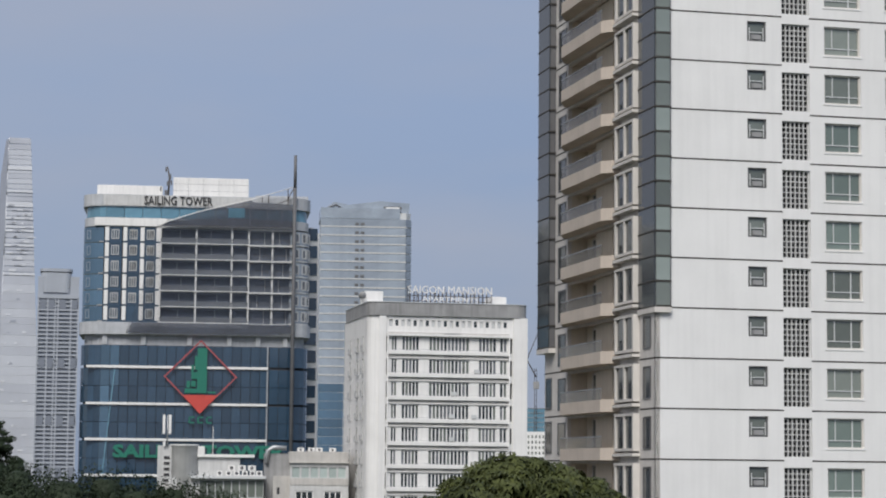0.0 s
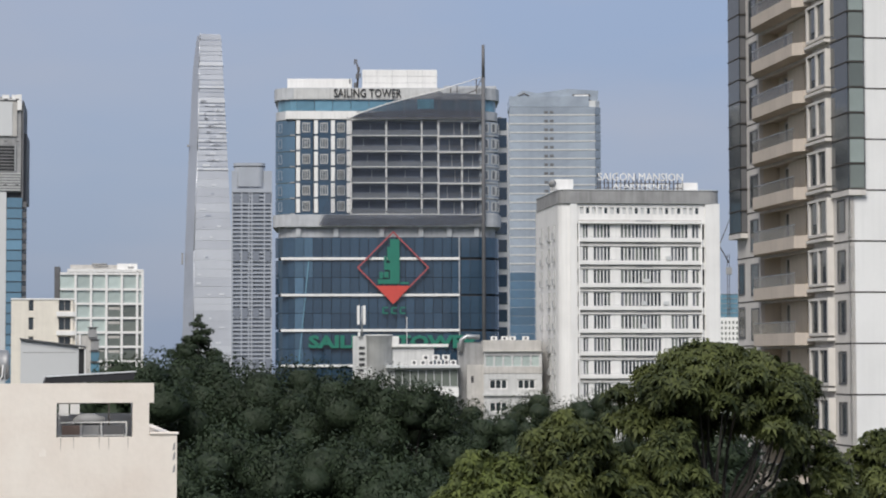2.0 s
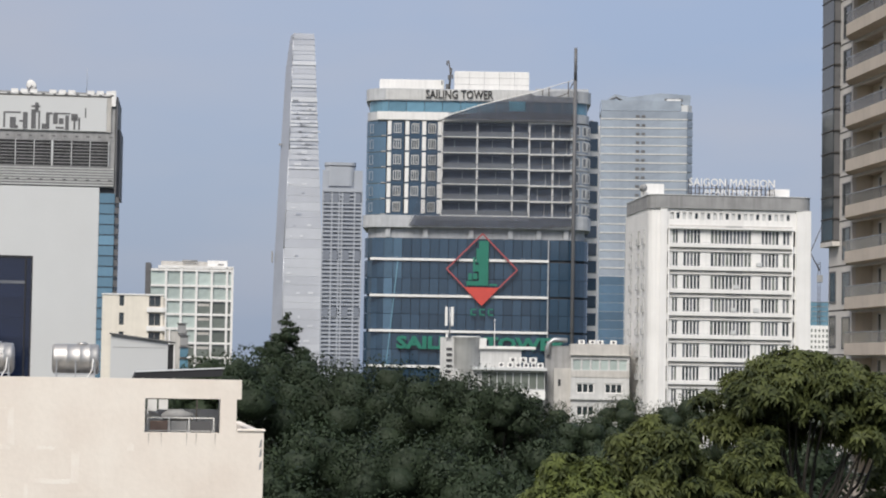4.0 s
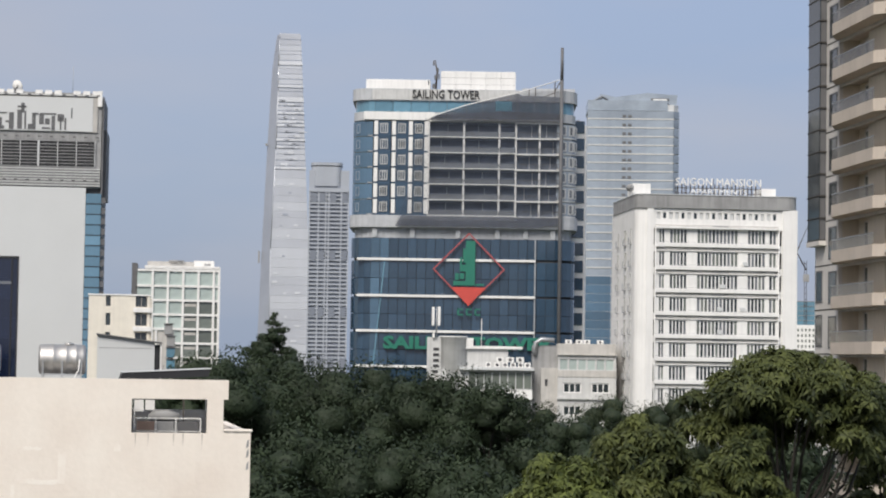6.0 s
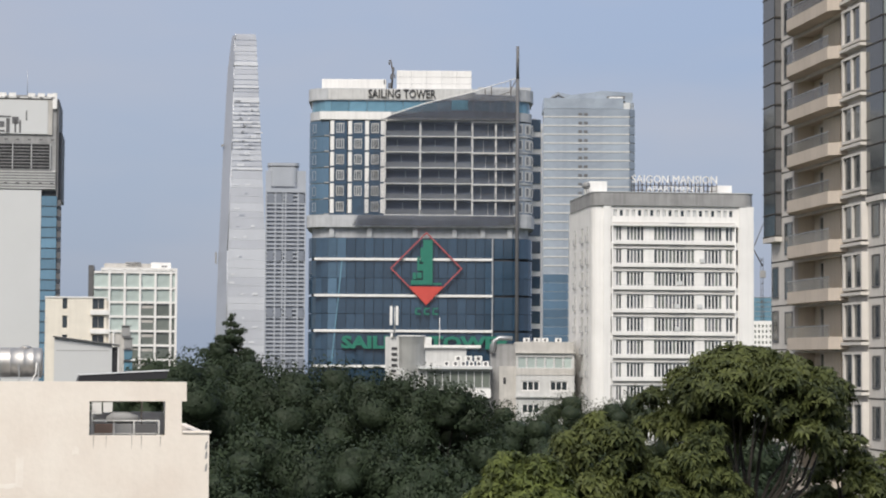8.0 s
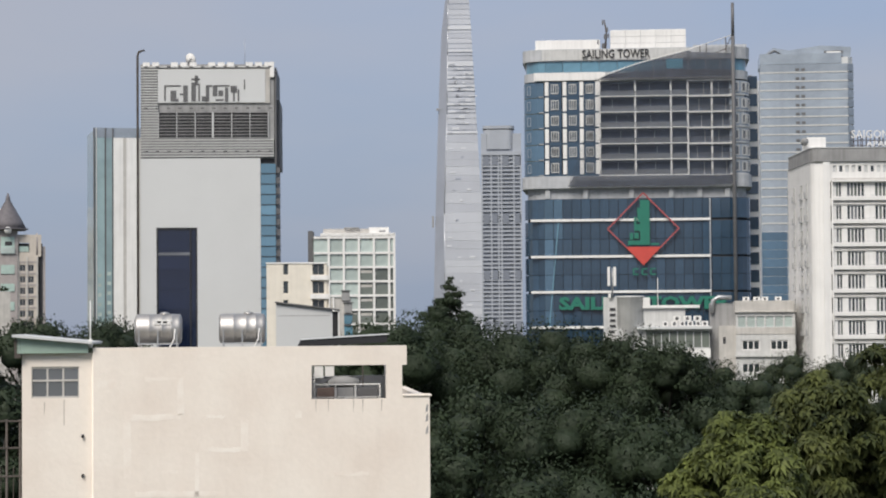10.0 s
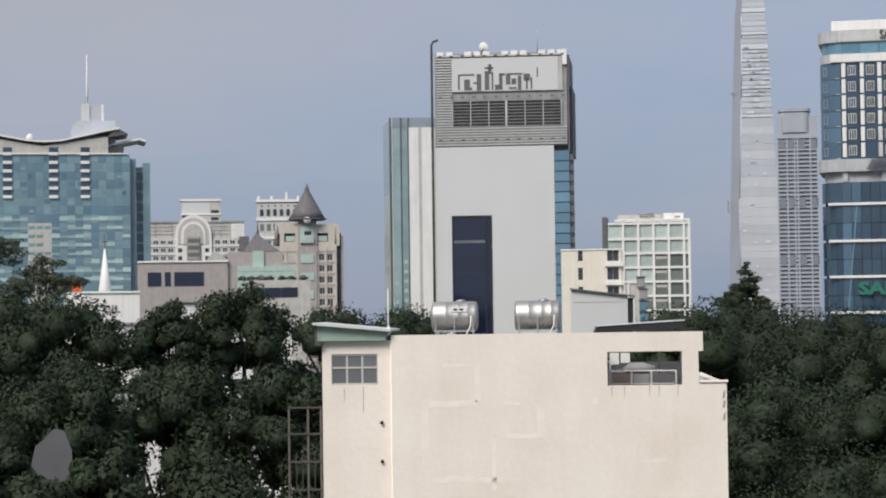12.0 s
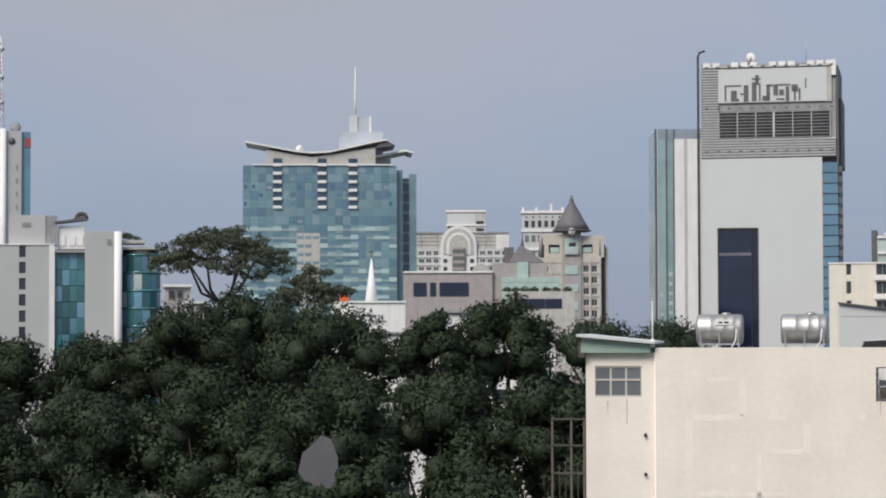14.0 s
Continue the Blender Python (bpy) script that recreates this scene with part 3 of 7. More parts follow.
        prof = [(x0 * 1.02, r * 1.19) for x0, r in ((-0.74, 0.05), (-0.735, 0.30), (-0.70, 0.385), (-0.66, 0.40), (-0.60, 0.405), (-0.30, 0.405), (-0.28, 0.415), (-0.26, 0.405), (0.10, 0.405), (0.12, 0.415), (0.14, 0.405), (0.40, 0.405), (0.42, 0.415), (0.44, 0.405), (0.60, 0.405), (0.66, 0.40), (0.70, 0.385), (0.735, 0.30), (0.74, 0.05))]
        put("drum", tubes("drum", STEEL, [(x0, 0, 0.84, r) for x0, r in prof], sides=28), t)
        put("lid", tubes("lid", STEEL, [(0.2, 0, 1.29, 0.16), (0.2, 0, 1.34, 0.17), (0.2, 0, 1.37, 0.12), (0.2, 0, 1.39, 0.03)], sides=16), t)
        st = put("stand", boxes("stand", METAL, (-0.66, 0.66, -0.50, -0.45, 0.34, 0.39), (-0.66, 0.66, 0.45, 0.50, 0.34, 0.39)), t)
        for x0 in (-0.6, 0.0, 0.6):
            put("leg", boxes("leg", METAL, (x0 - 0.02, x0 + 0.02, -0.52, -0.48, 0, 0.80), (x0 - 0.02, x0 + 0.02, 0.48, 0.52, 0, 0.80), (x0 - 0.02, x0 + 0.02, -0.48, 0.48, 0.32, 0.36)), t)
        put("pipe", tubes("pipe", WHITE, [(0.55, -0.50, 0.85, 0.022), (0.52, -0.54, 0.5, 0.022), (0.35, -0.56, 0.2, 0.022), (0.2, -0.58, 0.02, 0.022)], sides=6), t)
        return t
    t1 = tank(-3.32, "roof tanks")
    put("sign_plate", boxes("sign_plate", WHITE, (-0.12, 0.42, -0.50, -0.44, 0.98, 1.14)), t1, label="white maker's plate")
    put("sign_bar", boxes("sign_bar", BLACK, (-0.02, 0.1, -0.506, -0.50, 1.03, 1.09), (0.16, 0.30, -0.506, -0.50, 1.03, 1.09)), t1)
    tank(-0.63, "roof tanks")
    # low tilted roof panel
    pn = thing("roof_panel", m @ pose(0, 2.0, 0), "dark tilted roof canopy with a pale edge", "canopy")
    put("panel", plate("panel", BLACK, [(1.2, 24.30), (4.1, 24.45), (4.15, 24.70), (1.3, 24.54)], 0, 2.4), pn)
    put("edge", plate("edge", PALEGREY, [(1.3, 24.54), (4.18, 24.70), (4.18, 24.73), (1.25, 24.57)], -0.04, 2.4), pn)
    for x in (1.7, 3.3):
        put("post", boxes("post", RUST, (x, x + 0.05, 0.4, 0.45, 24.1 if x < 2 else 22.35, 24.4)), pn)
    # things on the terrace seen through the opening
    tb = thing("drying_rack", m @ pose(2.8, 2.2, 22.35), "white metal drying rack on the roof terrace", "rack")
    put("frame", boxes("frame", WHITE, (-1.1, 1.1, 0, 0.04, 0.70, 0.74), (-1.1, -1.06, 0, 0.04, 0, 1.1), (-0.4, -0.36, 0, 0.04, 0, 0.7), (0.25, 0.29, 0, 0.04, 0, 0.7), (1.06, 1.1, 0, 0.04, 0, 0.7), (-1.1, 1.1, 0, 0.04, 0.28, 0.31)), tb)
    for x0, x1, mt in ((-1.0, -0.42, BRICKC), (-0.34, 0.2, GREY), (0.32, 1.0, DARKGREY)):
        put("board", boxes("board", mt, (x0, x1, 0.05, 0.08, 0.05, 0.62)), tb)
    tk = thing("plastic_basin", m @ pose(2.7, 2.6, 23.05), "grey plastic basins on the terrace shelf", "basin")
    put("basin", tubes("basin", GREY, [(-0.5, 0, 0.02, 0.1), (-0.3, 0, 0.1, 0.18), (0.1, 0, 0.1, 0.2), (0.5, 0, 0.06, 0.12)]), tk)
    lh = thing("laundry_sheet", m @ pose(2.0, 1.6, 23.3), "pale cloth hung on the terrace", "laundry")
    put("cloth", boxes("cloth", WHITE, (-0.3, 0.0, 0, 0.02, 0, 0.38), (0.05, 0.35, 0.01, 0.03, 0.05, 0.38)), lh)
    put("hanger", tubes("hanger", RUST, [(-0.4, 0, 0.4, 0.012), (1.9, 0, 0.42, 0.012)], sides=5), lh)


cream_building()


# ---- white apartment tower ----
def apartment_tower():
    m = site(11.57, 143, 19)
    b = thing("apartment_tower", m, "tall white and taupe apartment tower with corner glass bays and balconies", "building")
    H, TOP, L = 3.3, 66.0, 26.0
    lines = [55.85 - H * k for k in range(-3, 17)]
    ops = []
    for z in lines:
        for x0, x1, a0, a1 in ((6.45, 7.8, -1.77, -0.42), (8.91, 10.9, -3.10, -0.47), (11.97, 14.6, -2.48, -0.48), (16.4, 19.0, -2.48, -0.48)):
            if z + a0 > 0.5 and z + a1 < TOP:
                ops.append((x0, x1, z + a0, z + a1))
    LEDGE = 36.05
    put("front_wall", wall_mesh("front_wall", WHITE_TOWER, 1.0, 24, LEDGE, TOP, ops, 0, 0.35), b)
    put("front_wall", wall_mesh("front_wall", WHITE_TOWER, 0.0, 24, 0, LEDGE, ops, 0, 0.35), b)
    put("core", boxes("core", INTERIOR_SHADE, (1.9, 23.8, 0.9, 25.5, 0, TOP - 0.3)), b)
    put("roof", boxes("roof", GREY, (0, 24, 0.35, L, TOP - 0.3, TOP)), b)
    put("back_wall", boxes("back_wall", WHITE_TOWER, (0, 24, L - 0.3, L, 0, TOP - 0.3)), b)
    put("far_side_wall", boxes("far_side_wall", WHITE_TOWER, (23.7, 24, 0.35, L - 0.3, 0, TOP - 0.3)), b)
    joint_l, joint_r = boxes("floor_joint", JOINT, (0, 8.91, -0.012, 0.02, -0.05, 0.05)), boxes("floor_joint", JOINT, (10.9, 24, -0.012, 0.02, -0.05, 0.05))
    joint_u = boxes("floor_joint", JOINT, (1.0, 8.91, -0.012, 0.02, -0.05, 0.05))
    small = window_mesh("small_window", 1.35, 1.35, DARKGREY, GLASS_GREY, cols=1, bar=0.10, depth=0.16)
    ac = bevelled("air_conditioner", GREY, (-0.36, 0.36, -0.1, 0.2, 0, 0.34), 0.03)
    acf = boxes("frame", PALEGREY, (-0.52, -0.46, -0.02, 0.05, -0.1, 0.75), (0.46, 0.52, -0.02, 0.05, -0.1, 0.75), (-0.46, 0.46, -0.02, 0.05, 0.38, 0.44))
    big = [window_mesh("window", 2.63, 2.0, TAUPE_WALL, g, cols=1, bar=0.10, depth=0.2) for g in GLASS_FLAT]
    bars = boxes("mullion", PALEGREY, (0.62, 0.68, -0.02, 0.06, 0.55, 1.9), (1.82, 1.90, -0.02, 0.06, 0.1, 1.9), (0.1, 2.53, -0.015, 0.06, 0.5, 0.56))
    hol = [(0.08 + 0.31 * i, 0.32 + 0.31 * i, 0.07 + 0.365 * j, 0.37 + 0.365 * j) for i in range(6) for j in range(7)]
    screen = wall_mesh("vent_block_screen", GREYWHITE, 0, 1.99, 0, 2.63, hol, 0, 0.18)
    back = boxes("shaft_wall", INTERIOR_SHADE, (8.7, 11.1, 0.7, 0.8, 0, TOP - 0.4))
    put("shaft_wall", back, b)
    rnd = random.Random(3)
    curt = [boxes("curtain", mm, (0.14, 2.49, 0, 0.02, 0.14, 1.86)) for mm in (STONE, BEIGE, PALEGREY, MINT)]
    for k, z in enumerate(lines):
        if 0.5 < z < TOP:
            put("floor_joint", joint_u if z > LEDGE + 0.1 else joint_l, b, (0, 0, z))
            put("floor_joint", joint_r, b, (0, 0, z - 0.02))
        if z - 3.1 < 0.5 or z - 0.4 > TOP:
            continue
        w = put("small_window", small, b, (6.45, 0.1, z - 1.77))
        put("ac_frame", acf, w, (0.68, -0.02, 0.2))
        put("air_conditioner", ac, w, (0.68, 0.02, 0.12))
        put("vent_block_screen", screen, b, (8.91, 0.14, z - 3.10))
        for x in (11.97, 16.4):
            w = put("window", rnd.choice(big), b, (x, 0.12, z - 2.48))
            put("mullion", bars, w, (0, 0.08, 0))
            if rnd.random() < 0.5:
                put("curtain", rnd.choice(curt), w, (0, 0.3, 0))
            put("sill", boxes("sill", WHITE_TOWER, (-0.08, 2.71, -0.16, 0.02, -0.09, -0.002)), w)
    # side wall: x = 0, running back along y; its openings are balcony recesses and windows
    side = put("side_wall", wall_mesh("side_wall", TAUPE_WALL, -L, -0.0, 0, TOP - 0.3, sum([[(-20.0, -7.6, z - 2.9, z - 0.25), (-2.6, -0.9, z - 2.6, z - 0.5)] for z in lines if z - 3 > 0.5 and z < TOP - 0.3], []), -0.0, 0.3), b, turn=-90)
    put("recess_wall", boxes("recess_wall", BEIGE, (1.5, 1.7, 8.0, 19.9, 0, TOP - 0.5)), b, label="warm beige balcony back wall")
    for y0 in (7.38, 20.02):
        put("recess_end", boxes("recess_end", BEIGE, (0.31, 1.7, y0, y0 + 0.2, 0, TOP - 0.5)), b)
    pier = boxes("balcony_pier", BEIGE, (0.45, 1.5, 10.5, 14.4, 0.0, 2.65))
    door = window_mesh("balcony_door", 2.6, 2.35, TAUPE_WALL, GLASS_GREY, cols=2, bar=0.12)
    slab_plan = [(-1.15, 8.3), (-1.15, 18.0), (-0.35, 20.0), (0.3, 20.0), (1.5, 20.0), (1.5, 7.5), (0.0, 7.5), (-0.6, 7.6)]
    slab = prism("balcony_slab", BALCONY, slab_plan, 0, 0.85)
    rail = [(-1.1, 8.3, -1.1, 18.0), (-1.1, 18.0, -0.35, 19.9)]
    def rail_mesh():
        v, f = [], []
        for x0, y0, x1, y1 in rail:
            k = len(v)
            v += [(x0, y0, 0), (x1, y1, 0), (x1, y1, 0.75), (x0, y0, 0.75), (x0 + 0.03, y0, 0), (x1 + 0.03, y1, 0), (x1 + 0.03, y1, 0.75), (x0 + 0.03, y0, 0.75)]
            f += [tuple(k + i for i in q) for q in ((0, 1, 2, 3), (7, 6, 5, 4), (3, 2, 6, 7), (0, 3, 7, 4), (1, 5, 6, 2), (0, 4, 5, 1))]
        return mesh_of("rail_glass", v, f, GLASS_RAIL)
    rg = rail_mesh()
    rcap = boxes("rail_cap", METAL, (-1.13, -1.06, 8.3, 18.0, 0.75, 0.81))
    bay = boxes("bay_frame", TAUPE_WALL, (-0.45, 0.0, 3.3, 3.55, 0, 2.5), (-0.45, 0.0, 5.2, 5.45, 0, 2.5), (-0.45, 0.0, 7.15, 7.4, 0, 2.5), (-0.45, 0.0, 3.55, 7.15, 0, 0.18), (-0.45, 0.0, 3.55, 7.15, 2.34, 2.5))
    bayp = [boxes("pane", GLASS_DARK, (-0.3, -0.26, y0, y0 + 1.65, 0.18, 2.34)) for y0 in (3.55, 5.45)]
    bayledge = boxes("bay_ledge", TAUPE_WALL, (-0.55, 0.0, 3.2, 7.5, -0.35, -0.15))
    sw = boxes("side_window", DARKGREY, (-0.05, 0.0, 1.0, 1.08, 0, 2.1), (-0.05, 0.0, 2.42, 2.5, 0, 2.1), (-0.05, 0.0, 1.08, 2.42, 0, 0.08), (-0.05, 0, 1.08, 2.42, 2.02, 2.1), (0.05, 0.1, 1.02, 2.48, 0.02, 2.08))
    swp = boxes("pane", GLASS_DARK, (0.0, 0.04, 1.08, 2.42, 0.08, 2.02))
    nw = boxes("narrow_window", DARKGREY, (-0.05, 0.0, 20.4, 20.55, 0, 2.4), (-0.05, 0.0, 22.25, 22.4, 0, 2.4), (-0.05, 0.0, 20.55, 22.25, 0, 0.12), (-0.05, 0.0, 20.55, 22.25, 2.28, 2.4))
    ew = boxes("end_window", DARKGREY, (-0.05, 0.0, 24.0, 24.12, 0, 2.4), (-0.05, 0.0, 25.5, 25.62, 0, 2.4), (-0.05, 0.0, 24.12, 25.5, 0, 0.12), (-0.05, 0.0, 24.12, 25.5, 2.28, 2.4))
    ewp = boxes("pane", GLASS_DARK, (-0.03, -0.004, 24.12, 25.5, 0.12, 2.28))
    nwp = boxes("pane", GLASS_DARK, (-0.03, -0.004, 20.55, 22.25, 0.12, 2.28))
    jside = [boxes("floor_joint", JOINT, (-0.015, 0.02, ya, yb, -0.05, 0.05)) for ya, yb in ((0.0, 3.2), (20.0, L))]
    for z in lines:
        if z - 3.2 < 0.5 or z > TOP - 0.3:
            continue
        bal = put("balcony", slab, b, (0, 0, z - 3.35))
        put("rail_glass", rg, bal, (0, 0, 0.85))
        put("rail_cap", rcap, bal, (0, 0, 0.85))
        put("balcony_pier", pier, b, (0, 0, z - 2.9))
        d = put("balcony_door", door, b, (1.36, 10.3, z - 2.6), turn=-90)
        d = put("balcony_door", door, b, (1.36, 18.2, z - 2.6), turn=-90)
        bw = put("bay_window", bay, b, (0, 0, z - 2.75))
        for p in bayp:
            put("pane", p, bw)
        put("bay_ledge", bayledge, bw)
        n2 = put("narrow_window", nw, b, (0, 0, z - 2.9))
        put("pane", nwp, n2)
        if z < 34.5:
            e2 = put("end_window", ew, b, (0, 0, z - 2.75))
            put("pane", ewp, e2)
        for js in jside:
            put("floor_joint", js, b, (0, 0, z))
        if z < LEDGE + 1:
            s2 = put("side_window", sw, b, (0, 0, z - 2.65))
            put("pane", swp, s2)
    # glazed corner bays above the ledge
    for nm, x0, x1, y0, y1, zb in (("corner_bay", -0.12, 1.0, -0.25, 3.2, LEDGE), ("corner_bay", -0.5, 0.5, 23.2, L + 0.4, 34.6)):
        cb = put(nm, boxes(nm, DARKGREY, (x0 + 0.05, x1, y0 + 0.05, y1, zb, TOP - 0.3)), b, label="dark glazed corner bay")
        put("bay_base", boxes("bay_base", TAUPE_WALL, (x0 - 0.05, x1, y0 - 0.06, y1 + 0.05, zb - 0.35, zb)), cb)
        z, i = zb + 0.05, 0
        dk, pl = boxes("side_pane", GLASS_DARK, (x0 - 0.02, x0 + 0.04, y0 + 0.1, y1 - 0.1, 0.06, 1.58)), boxes("front_pane", GLASS_BAY, (x0 + 0.08, x1 - 0.1, y0 - 0.02, y0 + 0.04, 0.08, 1.56))
        pg = boxes("front_pane", GLASS_GREY, (x0 + 0.08, x1 - 0.1, y0 - 0.02, y0 + 0.04, 0.08, 1.56))
        trim = boxes("transom", JOINT, (x0 - 0.05, x1, y0 - 0.05, y0 + 0.06, -0.05, 0.05), (x0 - 0.05, x0 + 0.06, y0 + 0.06, y1, -0.05, 0.05))
        while z + 1.65 < TOP:
            put("side_pane", dk, cb, (0, 0, z))
            if y0 < 1:
                put("front_pane", pl if i % 2 else pg, cb, (0, 0, z))
            put("transom", trim, cb, (0, 0, z))
            z, i = z + 1.65, i + 1


apartment_tower()


# ---- white hotel-apartment block with a grey parapet and a roof sign ----
def mansion_block():
    m = site(5.83, 325, 12)
    b = thing("white_apartment_block", m, "white apartment block with balcony bands, grey parapet and roof sign", "building")
    X0, X1, L = -10.3, 13.95, 21.0
    ZT = 48.5
    bands = [46.35 - 3.37 * k for k in range(0, 13)]
    plan = rounded(X0, X1, 0, L, 1.6)
    wins = [(-6.8, 2, 0.42), (-5.2, 5, 0.52), (-1.1, 11, 0.56), (6.5, 5, 0.54), (9.75, 2, 0.55)]
    ops = []
    for z in bands:
        for x0, n, w in wins:
            ops.append((x0, x0 + n * w, z - 3.2, z - 0.9))
        ops.append((-8.1, -7.45, z - 3.2, z - 0.9))
        ops.append((11.2, 11.65, z - 3.2, z - 0.9))
    tops = [(-7.2 + 0.92 * i, -6.65 + 0.92 * i, 46.95, 47.9) for i in range(20)]
    put("front_wall", wall_mesh("front_wall", WHITE, X0 + 1.6, X1 - 1.6, 0, ZT, [o for o in ops if o[2] > 0] + tops, 0.0, 0.4), b)
    put("core", boxes("core", INTERIOR_SHADE, (X0 + 0.6, X1 - 0.6, 0.8, L - 0.5, 0, ZT)), b)
    corner = prism("corner_pillar", WHITE, [(X0, 1.6), *[(X0 + 1.6 - 1.6 * math.cos(radians(q)), 1.6 - 1.6 * math.sin(radians(q))) for q in range(0, 91, 15)], (X0 + 1.6, 1.6)], 0, ZT)
    put("corner_pillar", corner, b)
    put("corner_pillar", prism("corner_pillar", WHITE, [(X1 - 1.6, 0), (X1, 0), (X1, 1.6), (X1 - 1.6, 1.6)], 0, ZT), b)
    put("front_pilaster", boxes("front_pilaster", WHITE, (X0 + 1.6, -7.65, -0.25, 0.0, 0, ZT)), b)
    put("front_pilaster", boxes("front_pilaster", WHITE, (11.75, X1, -0.25, 0.0, 0, ZT)), b)
    sops = [(y, y + w, z - 3.0, z - 0.8) for z in bands if z > 4 for y, w in ((-4.6, 0.7), (-9.6, 1.6), (-15.6, 0.9))]
    sd = put("side_wall", wall_mesh("side_wall", WHITE, -L, -1.6, 0, ZT, sops, 0, 0.4), b, (X0, 0, 0), turn=-90)
    put("far_side_wall", boxes("far_side_wall", WHITE, (X1 - 0.4, X1, 1.6, L, 0, ZT)), b)
    put("back_wall", boxes("back_wall", WHITE, (X0, X1, L - 0.4, L, 0, ZT)), b)
    par = prism("parapet", GREY, rounded(X0 - 0.12, X1 + 0.12, -0.35, L + 0.1, 1.7), ZT, 50.45)
    put("parapet", par, b, label="weathered grey concrete parapet")
    put("cornice", prism("cornice", PALEGREY, rounded(X0 - 0.2, X1 + 0.2, -0.45, L + 0.15, 1.7), 50.45, 50.55), b)
    band = bevelled("balcony_band", WHITE, (-7.35, 11.2, -0.42, 0.0, -0.22, 0.40), 0.03)
    rail = boxes("rail", METAL, (-7.3, 11.15, -0.40, -0.37, 0.52, 0.56), *[(-7.3 + 1.15 * i, -7.27 + 1.15 * i, -0.40, -0.37, 0.4, 0.55) for i in range(17)])
    beam = boxes("beam", WHITE, (-7.35, 11.2, -0.16, 0.0, 0.0, 0.14), (-7.35, 11.2, -0.10, 0.0, 0.3, 0.36))
    rnd = random.Random(8)
    wm = [window_mesh("window", 0.55, 2.3, WHITE, g, cols=1, bar=0.085, depth=0.15) for g in (GLASS_DARK, GLASS_GREY, GLASS_DARK, GLASS_SMOKE)]
    cond = bevelled("air_conditioner", PALEGREY, (0, 0.8, -0.5, -0.1, 0, 0.6), 0.04)
    sidew = [window_mesh("side_window", w, 2.2, GREYWHITE, GLASS_DARK, cols=c, bar=0.09) for w, c in ((0.7, 1), (1.6, 2), (0.9, 1))]
    balconette = {w: boxes("balconette", METAL, *[(-0.1 + (w + 0.2) * i / 5, -0.07 + (w + 0.2) * i / 5, -0.3, -0.27, 0, 0.85) for i in range(6)], (-0.1, w + 0.13, -0.3, -0.27, 0.82, 0.87), (-0.1, w + 0.13, -0.3, 0.0, -0.1, 0.0)) for w in (0.7, 1.6, 0.9)}
    # greyer lintel strip: the thin shadow over the windows is in its tone
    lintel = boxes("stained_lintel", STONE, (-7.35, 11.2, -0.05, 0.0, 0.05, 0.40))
    bracket = boxes("slab_bracket", GREY, (1.2, 3.6, -0.14, -0.05, 0.08, 0.38))
    for x in (-7.42, 11.12):
        put("rain_pipe", tubes("rain_pipe", WHITE, [(x, -0.5, 3, 0.07), (x, -0.5, 45.6, 0.07)], sides=6), b)
    put("top_beam", bevelled("top_beam", WHITE, (-7.5, 11.3, -0.6, 0.0, 45.45, 45.75), 0.04), b)
    for k, z in enumerate(bands):
        if z < 6:
            continue
        bd = put("balcony_band", band, b, (0, 0, z - 3.37))
        put("rail", rail, bd)
        put("beam", beam, b, (0, 0, z - 0.8))
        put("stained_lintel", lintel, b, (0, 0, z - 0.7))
        put("slab_bracket", bracket, b, (0, 0, z - 0.7))
        for x0, n, w in wins:
            for i in range(n):
                o = put("window", rnd.choice(wm), b, (x0 + i * w, 0.12, z - 3.2))
                o.scale.x = w / 0.55
        for x in (-2.2, 5.6, 2.0):
            if rnd.random() < 0.35:
                put("air_conditioner", cond, b, (x + rnd.uniform(-0.3, 0.3), -0.05, z - 2.9))
        for (y, w), me in zip(((-4.6, 0.7), (-9.6, 1.6), (-15.6, 0.9)), sidew):
            sw = put("side_window", me, b, (X0 - 0.04, -y, z - 3.0), turn=-90)
            put("balconette", balconette[w], sw)
    tw = window_mesh("top_window", 0.55, 0.95, WHITE, GLASS_DARK, cols=1, bar=0.05)
    tb = boxes("top_blind", PALEGREY, (0.03, 0.52, 0.1, 0.14, 0.03, 0.92))
    for i, o in enumerate(tops):
        put("top_blind" if i % 5 in (0, 2, 3) else "top_window", tb if i % 5 in (0, 2, 3) else tw, b, (o[0], 0.1, o[2]))
    # roof: stair heads, sign and its frame
    put("roof_house", bevelled("roof_house", WHITE, (-10.4, -7.6, 3, 7, 50.3, 52.3), 0.05), b)
    put("roof_house", bevelled("roof_house", WHITE, (8.7, 11.2, 2, 6, 50.3, 51.85), 0.05), b)
    sign = thing("roof_sign", m @ pose(0, 0.6, 0), "white letters on a steel frame on the parapet", "sign")
    put("sign_frame", boxes("sign_frame", RUST, *[(-4.4 + 1.44 * i, -4.33 + 1.44 * i, 0.15, 0.22, 50.45, 53.0) for i in range(10)], (-4.4, 8.6, 0.12, 0.2, 51.55, 51.65), (-4.4, 8.6, 0.12, 0.2, 50.8, 50.9), *[(-4.0 + 0.62 * i, -3.85 + 0.62 * i, 0.2, 0.3, 50.45, 52.2) for i in range(20)]), sign)
    put("letters", text_mesh("letters", "SAIGON MANSION", WHITE, 1.15, 0.2, 12.9), sign, (-4.3, 0.0, 51.95))
    put("letters", text_mesh("letters", "APARTMENTS", WHITE, 0.75, 0.15, 8.6), sign, (-2.1, 0.0, 50.75))
    dish = thing("satellite_dish", m @ pose(-10.9, 2, 50.55), "small grey dish on the roof corner", "dish")
